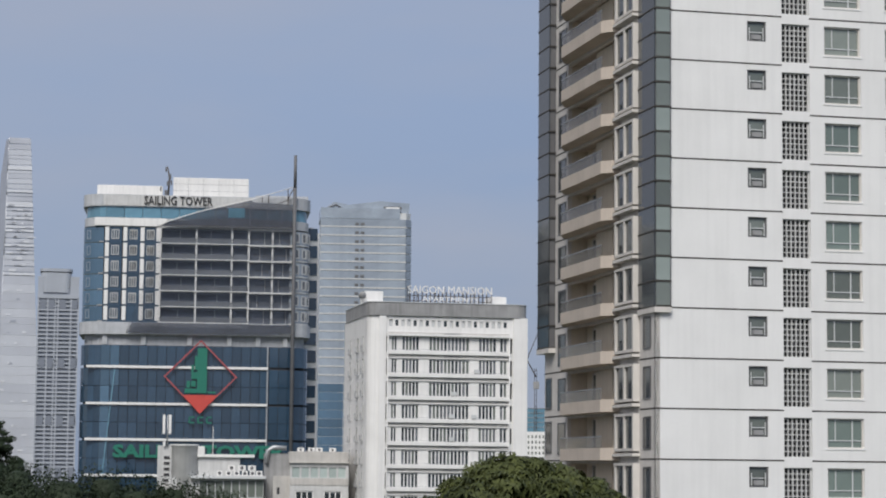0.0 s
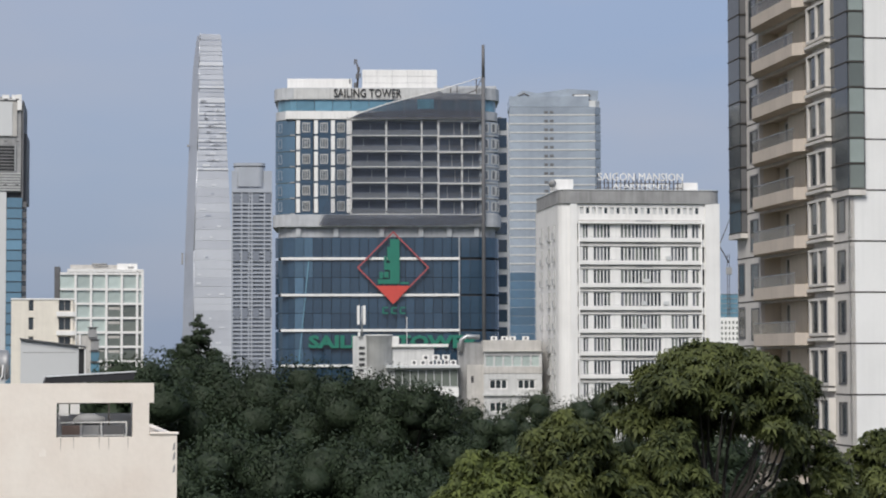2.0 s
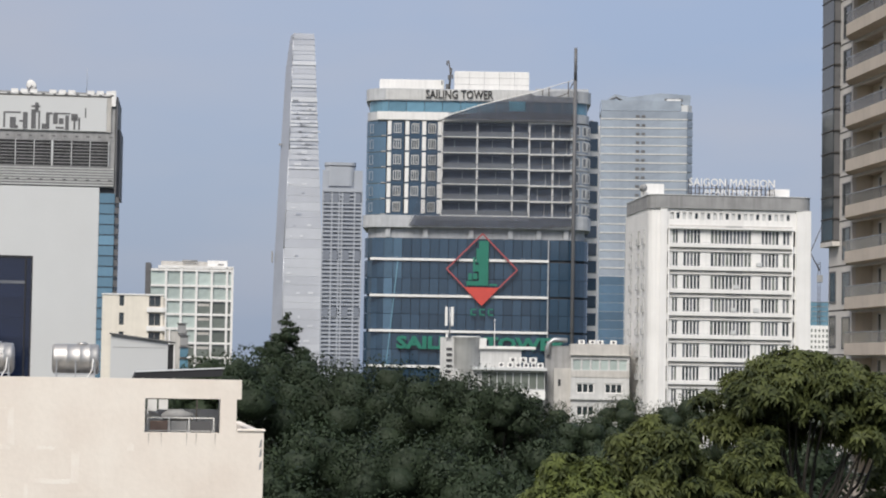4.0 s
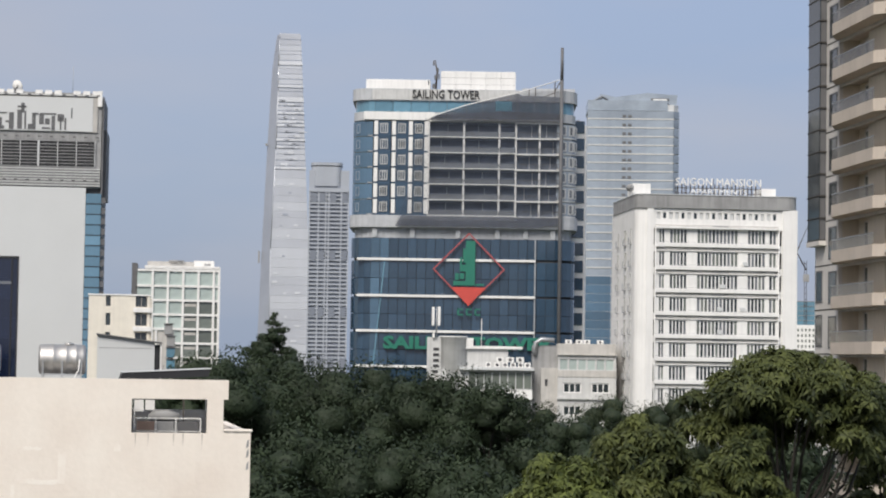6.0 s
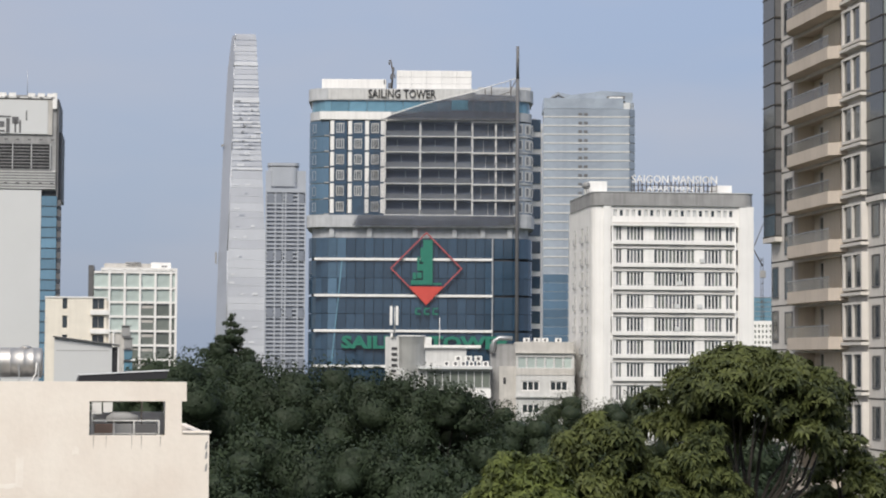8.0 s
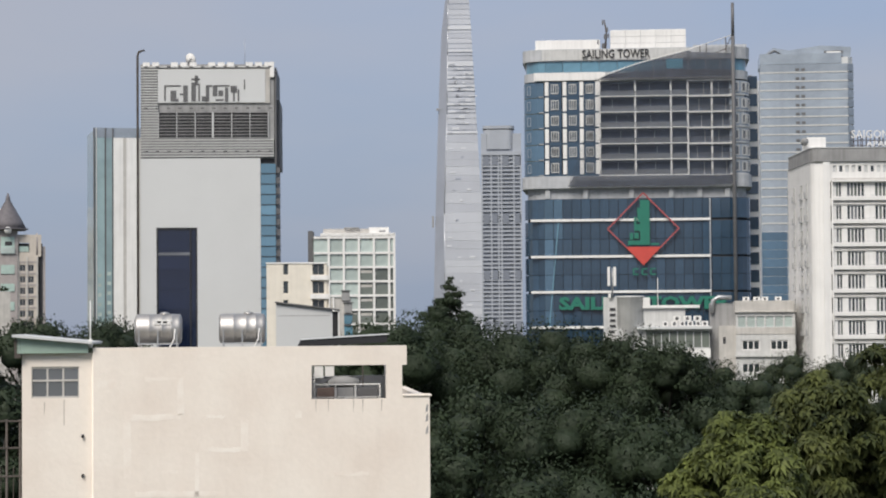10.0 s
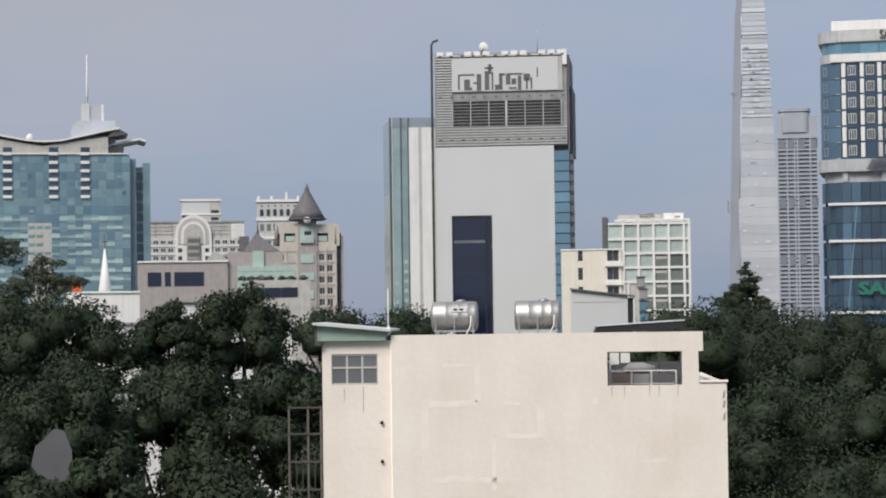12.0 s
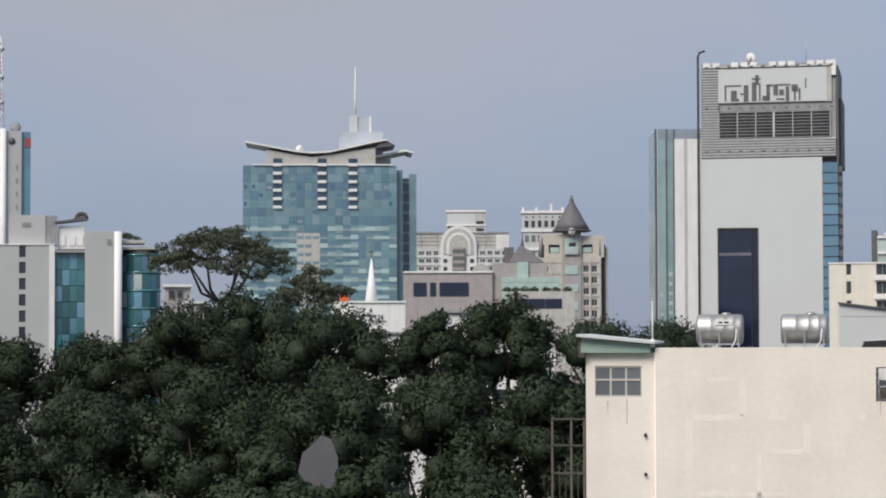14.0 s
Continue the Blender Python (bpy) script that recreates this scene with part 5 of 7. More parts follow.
def glass_slab():
    m = site(-14.17, 500, 6)
    b = thing("striped_glass_slab", m, "slim slab with teal glass and white vertical stripes", "building")
    put("core", boxes("core", GLASS_MIST, (-4.3, 7, 0.3, 16, 0, 69.8)), b)
    put("cap", boxes("cap", GLASS_SKY, (-4.3, 7, 0.1, 0.3, 68.1, 70.3)), b)
    for x0, x1, mt in ((-4.4, -4.15, DARKGREY), (-3.85, -3.65, PALEGREY), (-1.85, -1.6, DARKGREY), (-0.15, 0.1, DARKGREY), (0.1, 2.3, WHITE), (2.3, 3.0, STONE), (3.0, 5.6, WHITE), (5.6, 7, STONE)):
        put("stripe", boxes("stripe", mt, (x0, x1, -0.1, 0.3, 0, 68.05 if x0 > 0 else 70.3)), b)
    pl = boxes("lit_pane", GLASS_PALE, (0, 0.8, -0.02, 0.25, 0.4, 1.2))
    for x0, x1, mt in ((-3.6, -1.9, GLASS_MIST), (-1.55, -0.2, GLASS_MIST)):
        put("glass_strip", boxes("glass_strip", mt, (x0, x1, 0.0, 0.25, 0.1, 68.0)), b)
    for z in span(25, 2.2, 6):
        put("lit_pane", pl, b, (-3.4, 0, z))
        put("lit_pane", pl, b, (-1.3, 0, z + 0.4))


glass_slab()


def grid_block():
    m = site(-7.88, 500)
    b = thing("white_grid_building", m, "glass office building with a white square grid facade", "building")
    X0, X1, ZT = -9.5, 9.05, 45.9
    put("core", boxes("core", DARKGREY, (X0 + 0.2, X1 - 0.2, 0.6, 16, 0, 45.5)), b)
    xs, zs = span(X0, 3.45, 6), span(ZT - 1.0 - 3.25 * 14, 3.25, 14)
    post = boxes("grid_post", WHITE, (-0.27, 0.27, -0.25, 0.3, 0, ZT))
    beam = boxes("grid_beam", WHITE, (X0, X1, -0.22, 0.3, -0.25, 0.25))
    for x in xs[1:] + [X1 - 0.1]:
        put("grid_post", post, b, (x, 0, 0))
    for z in zs + [ZT - 0.7]:
        put("grid_beam", beam, b, (0, 0, z))
    pp, pd = boxes("pane", GLASS_PALE, (0.0, 3.4, 0.2, 0.35, 0, 3.2)), boxes("pane", GLASS_GREY, (0.0, 3.4, 0.2, 0.35, 0, 3.2))
    pe, pf = boxes("pane", GLASS_PALE, (0.0, 1.3, 0.2, 0.35, 0, 3.2)), boxes("pane", GLASS_GREY, (0.0, 1.3, 0.2, 0.35, 0, 3.2))
    for i, x in enumerate(xs):
        for j, z in enumerate(zs):
            # Upper-left panes take pale glass: the reflected sky is put into their colour
            light = j >= 12 or (i < 3 and j > 8) or (i < 2 and j > 7)
            put("pane", (pe if light else pf) if i == 5 else (pp if light else pd), b, (x, 0, z))
            if not light and i < 5:
                put("blind", boxes("blind", STONE, (0.4, 3.0, 0.14, 0.2, 1.9 + 0.3 * ((i * 5 + j * 3) % 3), 2.5)), b, (x, 0, z))
    put("side_fin", boxes("side_fin", DARKGREY, (-10.8, -9.6, 1, 14, 0, 46.8)), b)
    put("parapet", bevelled("parapet", WHITE, (X0 + 1.6, X1 + 0.1, -0.25, 16, 45.5, 46.2), 0.05), b)
    put("roof_plant", bevelled("roof_plant", STONE, (-7.3, 3.2, 2, 8, 46.2, 47.3), 0.1), b)
    put("roof_house", bevelled("roof_house", WHITE, (3.2, 7.8, 2, 8, 46.2, 47.6), 0.08), b)
    put("vent", boxes("vent", GREY, (5.6, 7.0, 1.94, 2.0, 46.5, 46.9)), b)
    put("roof_pipe", tubes("roof_pipe", GREY, [(-2.5, 1.5, 47.4, 0.2), (1, 1.5, 47.4, 0.2)], sides=6), b)


grid_block()


def cream_house():
    m = site(-9.22, 350)
    b = thing("cream_house", m, "cream rendered house behind the white shed", "house")
    ops = [(-3.34, -2.5, z, z + 2.0) for z in span(3.2, 3.0, 11)] + [(1.34, 3.2, z, z + 2.0) for z in span(3.2, 3.0, 11)]
    put("wall", wall_mesh("wall", CREAM_PALE, -6, 3.6, 0, 34.95, ops, 0, 0.4), b)
    put("core", boxes("core", INTERIOR_SHADE, (-5.8, 3.4, 1.0, 10, 0, 34.5)), b)
    put("side_wall", boxes("side_wall", CREAM_PALE, (3.6, 3.95, 0.3, 10, 0, 34.6)), b)
    put("parapet", bevelled("parapet", WHITE, (-6.1, 3.75, -0.12, 10, 34.95, 35.2), 0.04), b)
    for z in span(3.2, 3.0, 11):
        put("window", window_mesh("window", 0.84, 2.0, CREAM_PALE, GLASS_DARK, cols=1), b, (-3.34, 0.15, z))
        w = put("window", window_mesh("window", 1.86, 2.0, BROWN, GLASS_DARK, cols=2), b, (1.34, 0.25, z))
        put("balcony_wall", bevelled("balcony_wall", WHITE, (1.0, 3.9, -0.4, 0.0, -0.85, -0.1), 0.03), b, (0, 0, z))
    c = thing("stepped_glass_annex", m @ pose(0, -4, 0), "small grey stepped glass annex with roof plants", "building")
    put("wall", boxes("wall", STONE, (4.2, 7.4, 0, 6, 0, 29.4)), c)
    for k, (x0, z0) in enumerate(((5.9, 29.0), (6.3, 27.1), (6.3, 25.3), (6.3, 23.5))):
        put("pane", boxes("pane", GLASS_TEAL if k > 1 else GREY, (x0, x0 + 1.3, -0.3, 0.0, 0, 1.5)), c, (0, 0, z0))
        put("ledge", boxes("ledge", DARKGREY, (x0 - 0.1, x0 + 1.5, -0.5, 0.0, 1.5, 1.62)), c, (0, 0, z0))
    put("white_frame", boxes("white_frame", WHITE, (4.5, 4.75, -0.2, 0.1, 26, 29.8), (4.75, 6.0, -0.2, 0.1, 29.55, 29.8)), c)


cream_house()


def white_shed():
    m = site(-9.07, 200)
    b = thing("white_shed", m, "white sheet-metal roof shed with a sloping top", "shed")
    put("wall", plate("wall", PALEGREY, [(-3.1, 0), (2.05, 0), (2.05, 26.5), (-3.1, 27.15)], 0, 6), b)
    put("roof_edge", plate("roof_edge", DARKGREY, [(-3.2, 27.15), (2.7, 26.42), (2.7, 26.52), (-3.2, 27.27)], -0.3, 6.2), b)
    put("door_reveal", boxes("door_reveal", BLACK, (2.05, 2.55, 0.2, 6, 0, 26.3)), b)
    put("corner_post", boxes("corner_post", WHITE, (2.55, 2.68, -0.1, 0.2, 0, 26.4)), b)
    put("seam", boxes("seam", GREY, (-2.9, 1.8, -0.02, 0.0, 25.93, 25.98)), b)
    put("panel", boxes("panel", PALEGREY, (-2.8, 1.7, -0.015, 0.0, 23.0, 25.9)), b)


white_shed()


# ---- very tall stepped glass skyscraper far off ----
def skyscraper():
    m = site(-5.12, 3000)
    b = thing("skyscraper", m, "very tall tapering silver glass skyscraper in the distance", "skyscraper")
    prof = [(0, -38.5, -21.8, 32.6), (55, -37.3, -21.4, 31.9), (178, -34, -21.6, 30.7), (315, -29.2, -16.9, 23.3), (397, -25.6, -15.4, 18.8), (430, -24.0, -15.2, 17.2), (468, -19.5, -14.5, 15.0), (477, -18.3, -13.5, 14.0)]
    def at(z):
        return [float(np.interp(z, [p[0] for p in prof], [p[i] for p in prof])) for i in (1, 2, 3)]
    rnd = random.Random(21)
    def shell(name, z0, z1, c0, c1, mt, ya=0.0, yb=0.0, out=0.0):
        v = [(c0[0], ya - out, z0), (c0[1], yb - out, z0), (c0[1], 40, z0), (c0[0], 40, z0), (c1[0], ya - out, z1), (c1[1], yb - out, z1), (c1[1], 40, z1), (c1[0], 40, z1)]
        put(name, mesh_of(name, v, QUADS, mt), b)
    # storeys in broad smooth zones below, in stepped ledges and dark gaps above
    z = 0.0
    while z < 476:
        h = rnd.choice((9.0, 12.0, 15.0)) if z < 285 else rnd.choice((5.0, 7.0, 8.0))
        h = min(h, 477.5 - z)
        (l0, e0, r0), (l1, e1, r1) = at(z), at(z + h)
        ledge = z > 285 and rnd.random() < 0.42
        shell("front_band", z + (0.15 if z < 285 else 0.5), z + h - (0.0 if z < 285 else 1.0), (e0, r0 + (0.4 if ledge else 0)), (e1, r1 + (0.4 if ledge else 0)), SILVER[2] if ledge else SILVER[rnd.randrange(2)], out=0.8 if ledge else 0.0)
        # side bands in the shaded silver
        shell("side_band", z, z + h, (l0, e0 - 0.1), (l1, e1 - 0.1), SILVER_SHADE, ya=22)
        if z > 285:
            # recessed gap, mostly in the shaded silver: part of its dark is painted
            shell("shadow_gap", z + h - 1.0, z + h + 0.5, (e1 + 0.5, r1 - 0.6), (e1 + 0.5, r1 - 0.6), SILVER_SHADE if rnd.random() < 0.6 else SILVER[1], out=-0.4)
        elif z > 20:
            for i in range(rnd.randrange(3)):
                x0 = rnd.uniform(e0 + 2, r0 - 12)
                put("open_floor", boxes("open_floor", SILVER[2] if rnd.random() < 0.8 else SILVER_SHADE, (x0, x0 + rnd.uniform(2.5, 8), -0.5, 0.2, z + 3, z + rnd.uniform(4.0, 6.0))), b)
        for i in range(rnd.randrange(2, 5) if 285 < z < 385 else 0):
            x0 = rnd.uniform(e0 + 1, r0 - 8)
            put("balcony_box", boxes("balcony_box", SILVER[2] if i % 2 else SILVER[1], (x0, x0 + rnd.uniform(3, 12), -1.0, 0.0, z + 0.5, z + rnd.uniform(2.0, 4.5))), b)
        z += h
    put("edge_trim", tubes("edge_trim", SILVER[0], *[[(p[2], -0.1, p[0], 0.6), (q[2], -0.1, q[0], 0.6)] for p, q in zip(prof, prof[1:])], sides=5), b)
    put("dark_panel", boxes("dark_panel", GREY, (-38.6, -36.2, 20, 23, 160, 176)), b)
    put("cradle", boxes("cradle", GREY, (-31.5, -28.5, 16, 19, 322, 325)), b)


skyscraper()


def far_tower():
    m = site(-4.01, 2000)
    b = thing("far_residential_tower", m, "grey residential tower with balcony bands in the distance", "skyscraper")
    X0, X1 = -19, 17.8
    # core, bands and piers take the hazed tones
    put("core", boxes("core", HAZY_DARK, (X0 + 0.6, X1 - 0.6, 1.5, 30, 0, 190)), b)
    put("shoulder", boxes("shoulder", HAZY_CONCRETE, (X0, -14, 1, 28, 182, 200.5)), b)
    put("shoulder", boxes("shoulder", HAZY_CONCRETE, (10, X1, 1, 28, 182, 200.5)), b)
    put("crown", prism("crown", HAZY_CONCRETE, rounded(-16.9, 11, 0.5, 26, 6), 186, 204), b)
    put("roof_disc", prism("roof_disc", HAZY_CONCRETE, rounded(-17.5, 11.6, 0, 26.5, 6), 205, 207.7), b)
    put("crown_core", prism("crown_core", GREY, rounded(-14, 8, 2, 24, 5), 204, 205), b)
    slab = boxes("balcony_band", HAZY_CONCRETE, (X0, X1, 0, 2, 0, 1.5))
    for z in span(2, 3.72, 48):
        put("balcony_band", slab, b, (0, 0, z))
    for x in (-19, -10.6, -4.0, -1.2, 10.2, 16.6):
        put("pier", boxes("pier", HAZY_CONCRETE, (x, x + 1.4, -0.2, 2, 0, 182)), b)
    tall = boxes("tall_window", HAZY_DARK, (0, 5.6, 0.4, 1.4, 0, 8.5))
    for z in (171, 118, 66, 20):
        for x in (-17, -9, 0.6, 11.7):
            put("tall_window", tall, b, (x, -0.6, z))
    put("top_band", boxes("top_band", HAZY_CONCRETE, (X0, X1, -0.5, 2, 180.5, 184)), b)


far_tower()


def banded_glass_tower():
    m = site(3.99, 900, 3)
    b = thing("banded_glass_tower", m, "pale blue glass office tower with horizontal bands", "skyscraper")
    X0, X1 = -19.6, 18.4
    put("core", prism("core", PALEGREY, [(X0 + 0.5, 0.5), (X1 - 2.4, 0.5), (X1 - 0.5, 3), (X1 - 0.5, 28), (X0 + 0.5, 28)], 0, 133), b)
    band = boxes("glass_band", GLASS_SKY, (X0, X1 - 2.6, -0.1, 0.5, 0, 3.05))
    side = prism("glass_band", GLASS_SKY, [(X1 - 2.5, 0), (X1 - 0.1, 2.9), (X1 - 0.1, 26), (X1 - 1, 26), (X1 - 2.6, 0.8)], 0, 3.05)
    dkb = boxes("glass_band", GLASS_BLUE_LIGHT, (X0, -9.4, -0.3, 0.5, -0.1, 3.4))
    sp = boxes("spandrel", GREYWHITE, (X0 - 0.1, X1 - 2.5, -0.25, 0.5, 0, 0.55))
    for k, z in enumerate(span(0, 3.62, 36)):
        put("spandrel", sp, b, (0, 0, z))
        put("glass_band", band, b, (0, 0, z + 0.56))
        put("glass_band", side, b, (0, 0, z + 0.56))
        if z < 58:
            put("glass_band", dkb, b, (0, 0, z + 0.56))
            continue
        for x in (-5.2, -2.9):
            put("vent_window", boxes("vent_window", DARKGREY, (x, x + 1.5, -0.3, -0.1, z + 0.9, z + 1.9)), b)
    put("shoulder", boxes("shoulder", GLASS_SKY, (X0, X1 - 5, 0.2, 27, 130.5, 134.8)), b)
    put("penthouse", plate("penthouse", GLASS_SKY, [(X0 + 2, 134.8), (X1 - 6, 134.8), (X1 - 1.5, 131), (X1 - 1.0, 137.2), (5, 138.0), (-8, 136.2), (-14, 137.4)], 1.5, 25), b)
    put("roof_vent", boxes("roof_vent", DARKGREY, (6.5, 14, 1.3, 1.5, 134.6, 135.8)), b)
    put("roof_vent_inner", boxes("roof_vent_inner", PALEGREY, (7.4, 13.2, 1.2, 1.4, 134.9, 135.5)), b)
    put("roof_sign_plate", boxes("roof_sign_plate", WHITE, (7.6, 13.0, 1.15, 1.2, 134.95, 135.45)), b)
    put("roof_gable", tubes("roof_gable", DARKGREY, [(-17.5, 1.3, 134.2, 0.35), (-13.5, 1.3, 136.2, 0.35), (-10, 1.3, 134.2, 0.35)], sides=5), b)


banded_glass_tower()


# ---- low buildings before the blue tower ----
def low_blocks():
    m = site(0.5, 330)
    a0 = thing("white_low_building", m, "low white building with a cylindrical stair tower and roof units", "building")
    put("wall", boxes("wall", GREYWHITE, (-9.2, 5.0, 0.4, 12, 0, 24.2)), a0)
    put("upper_wall", boxes("upper_wall", GREYWHITE, (-4.9, 1.4, 2, 10, 24.2, 27.3)), a0)
    put("roof_ledge", bevelled("roof_ledge", WHITE, (-5.0, 3.6, 1.5, 10, 27.3, 27.75), 0.05), a0)
    put("cylinder", tubes("cylinder", GREYWHITE, [(-7.0, 2.2, 0, 2.05), (-7.0, 2.2, 27, 2.05), (-7.0, 2.2, 27.05, 2.1), (-7.0, 2.2, 28.9, 2.1), (-7.0, 2.2, 28.95, 2.2), (-7.0, 2.2, 29.2, 2.2)], sides=28), a0, label="grey cylindrical stair tower")
    put("side_wall", boxes("side_wall", GREYWHITE, (-10.9, -8.8, 1.2, 8, 0, 29.0)), a0)
    for z in span(23.6, 0.85, 5):
        put("stair_slot", boxes("stair_slot", INTERIOR_SHADE, (-9.95, -9.1, 1.1, 1.25, z, z + 0.4)), a0)
    put("eave", bevelled("eave", PALEGREY, (-6.0, 5.3, -0.6, 3, 24.1, 24.55), 0.05), a0)
    win = window_mesh("strip_window", 1.2, 2.6, PALEGREY, GLASS_GREY, cols=1, bar=0.06)
    for x in span(-4.6, 1.2, 8):
        for z in (21.3, 17.0, 12.5):
            put("strip_window", win, a0, (x, 0.25, z))
    put("white_band", boxes("white_band", WHITE, (-5.5, 5.1, -0.1, 0.4, 19.8, 21.2)), a0)
    for i, (x, z, w) in enumerate(((-2.0, 24.55, 0.8), (-0.7, 24.55, 0.9), (0.5, 24.55, 0.9), (1.7, 24.55, 0.9), (2.9, 24.55, 0.8), (-0.4, 25.35, 1.1), (1.1, 25.35, 1.2), (2.6, 25.35, 1.2), (3.8, 24.55, 1.0))):
        u = thing("outdoor_unit", m @ pose(x, 0.2, z), "white air-conditioning outdoor unit on the roof", "outdoor unit", "roof units")
        put("case", bevelled("case", WHITE, (0, w, 0, 0.5, 0, 0.78), 0.04), u)
        put("fan_grille", tubes("fan_grille", DARKGREY, [(w / 2, -0.03, 0.4, 0.26), (w / 2, 0.02, 0.4, 0.26)], sides=12), u)
    u = thing("white_roof_box", m @ pose(-5.0, 1.6, 27.75), "white box on the flat roof", "box")
    put("box", bevelled("box", WHITE, (0, 1.1, 0, 1, 0, 1.2), 0.05), u)
    # phone mast
    ph = thing("phone_mast", m @ pose(-9.5, -0.5, 0), "slim phone mast with two white panel antennas", "antenna")
    put("pole", tubes("pole", METAL, [(0, 1.4, 28.9, 0.12), (0, 1.4, 33.5, 0.08)], sides=8), ph)
    for x in (-0.55, 0.35):
        put("panel_antenna", bevelled("panel_antenna", WHITE, (x - 0.18, x + 0.22, 1.1, 1.3, 30.7, 33.6), 0.05), ph)
    put("base_box", bevelled("base_box", WHITE, (-0.6, -0.25, 1.2, 1.5, 28.9, 29.6), 0.03), ph)
    an = thing("whip_antenna", m @ pose(-2.7, 3, 27.75), "red and white whip antenna on the roof", "antenna")
    put("rod", tubes("rod", WHITE, [(0, 0, 0, 0.07), (0, 0, 4.2, 0.04)], sides=6), an)
    # grey stair block and the pale house with window rows
    g = thing("grey_stair_block", m, "weathered grey stair block", "building")
    put("wall", boxes("wall", GREY, (5.1, 9.2, 3, 12, 0, 28.0)), g)
    put("wall_front", boxes("wall_front", STONE, (6.4, 9.0, 1.0, 3, 0, 24.6)), g)
    put("duct", tubes("duct", METAL, [(5.4, 2.6, 26.6, 0.35), (5.6, 2.6, 28.4, 0.35), (6.4, 2.6, 28.9, 0.35), (8.4, 2.6, 28.8, 0.35)], sides=10), g)
    put("small_window", boxes("small_window", INTERIOR_SHADE, (7.0, 7.4, 0.95, 1.0, 21.9, 22.9)), g)
    h = thing("pale_house", m, "pale grey house with rows of windows", "house")
    ops = [(x, x + 2.7, z, z + 1.5) for x in (9.75, 14.0) for z in (20.9, 17.5, 14.0)] + [(9.2 + 1.38 * i, 10.4 + 1.38 * i, 24.35, 26.0) for i in range(6)]
    put("wall", wall_mesh("wall", GREYWHITE, 8.9, 17.7, 0, 26.7, ops, 0, 0.4), h)
    put("core", boxes("core", INTERIOR_SHADE, (9.2, 17.4, 1, 9, 0, 26)), h)
    put("side_wall", boxes("side_wall", STONE, (8.9, 9.2, 0.4, 10, 0, 26.7)), h)
    put("side_wall", boxes("side_wall", STONE, (17.4, 17.7, 0.4, 10, 0, 26.7)), h)
    put("roof_wall", bevelled("roof_wall", STONE, (8.8, 17.6, -0.1, 10, 26.7, 28.3), 0.05), h)
    put("ledge", bevelled("ledge", STONE, (8.7, 17.9, -0.4, 0, 26.55, 26.75), 0.04), h)
    put("ledge", bevelled("ledge", GREYWHITE, (8.7, 17.9, -0.4, 0, 19.9, 20.2), 0.04), h)
    put("stained_band", boxes("stained_band", STONE, (8.9, 17.7, -0.08, 0, 23.3, 24.3)), h)
    w3 = window_mesh("window", 2.7, 1.5, WHITE, GLASS_DARK, cols=3, rows=1, bar=0.16)
    w1 = window_mesh("window", 1.2, 1.65, PALEGREY, GLASS_PALE, cols=1, bar=0.06)
    grid_of("window", w3, h, (9.75, 14.0), (20.9, 17.5, 14.0), 0.12)
    grid_of("window", w1, h, span(9.2, 1.38, 6), (24.35,), 0.12)
    for x in (10.0, 11.6, 12.8, 14.8):
        u = thing("outdoor_unit", m @ pose(x, 1.0, 28.3), "white air-conditioning outdoor unit on the roof", "outdoor unit", "roof units")
        put("case", bevelled("case", WHITE, (0, 1.0, 0, 0.5, 0, 0.6), 0.04), u)
        put("fan_grille", tubes("fan_grille", DARKGREY, [(0.5, -0.03, 0.3, 0.2), (0.5, 0.02, 0.3, 0.2)], sides=10), u)


low_blocks()


def right_far():
    m = site(8.39, 1500)
    b = thing("blue_netted_building", m, "building site wrapped in blue netting", "building")
    put("net", boxes("net", GLASS_TEAL, (-14, 16, 0, 14, 0, 71)), b)
    for z in span(58, 3.2, 5):
        put("scaffold_rail", boxes("scaffold_rail", GREY, (-14, 16, -0.3, 0, z, z + 0.3)), b)
    c = thing("tower_crane", m @ pose(1.2, -5, 0), "tower crane over the building site", "crane")
    put("mast", boxes("mast", RUST, (-0.9, -0.5, 0, 0.5, 0, 98), (0.5, 0.9, 0, 0.5, 0, 98), *[(-0.9, 0.9, 0, 0.4, z, z + 0.4) for z in range(60, 98, 4)]), c)
    put("jib", tubes("jib", RUST, [(0.5, 0, 92, 0.5), (-6, 0, 104, 0.4), (1.5, 0, 122, 0.25)], sides=5), c)
    put("cab", bevelled("cab", GREY, (-1.5, 2.5, -1, 2, 84, 89), 0.2), c)
    w = thing("far_white_block", site(8.45, 1300), "white residential block in the distance", "building")
    put("wall", boxes("wall", WHITE, (-8, 12, 0, 12, 0, 51)), w)
    wn2 = boxes("window", GLASS_GREY, (0, 1.0, -0.15, 0.0, 0, 1.6))
    grid_of("window", wn2, w, span(-7, 2.2, 8), span(28, 3.2, 7))


right_far()


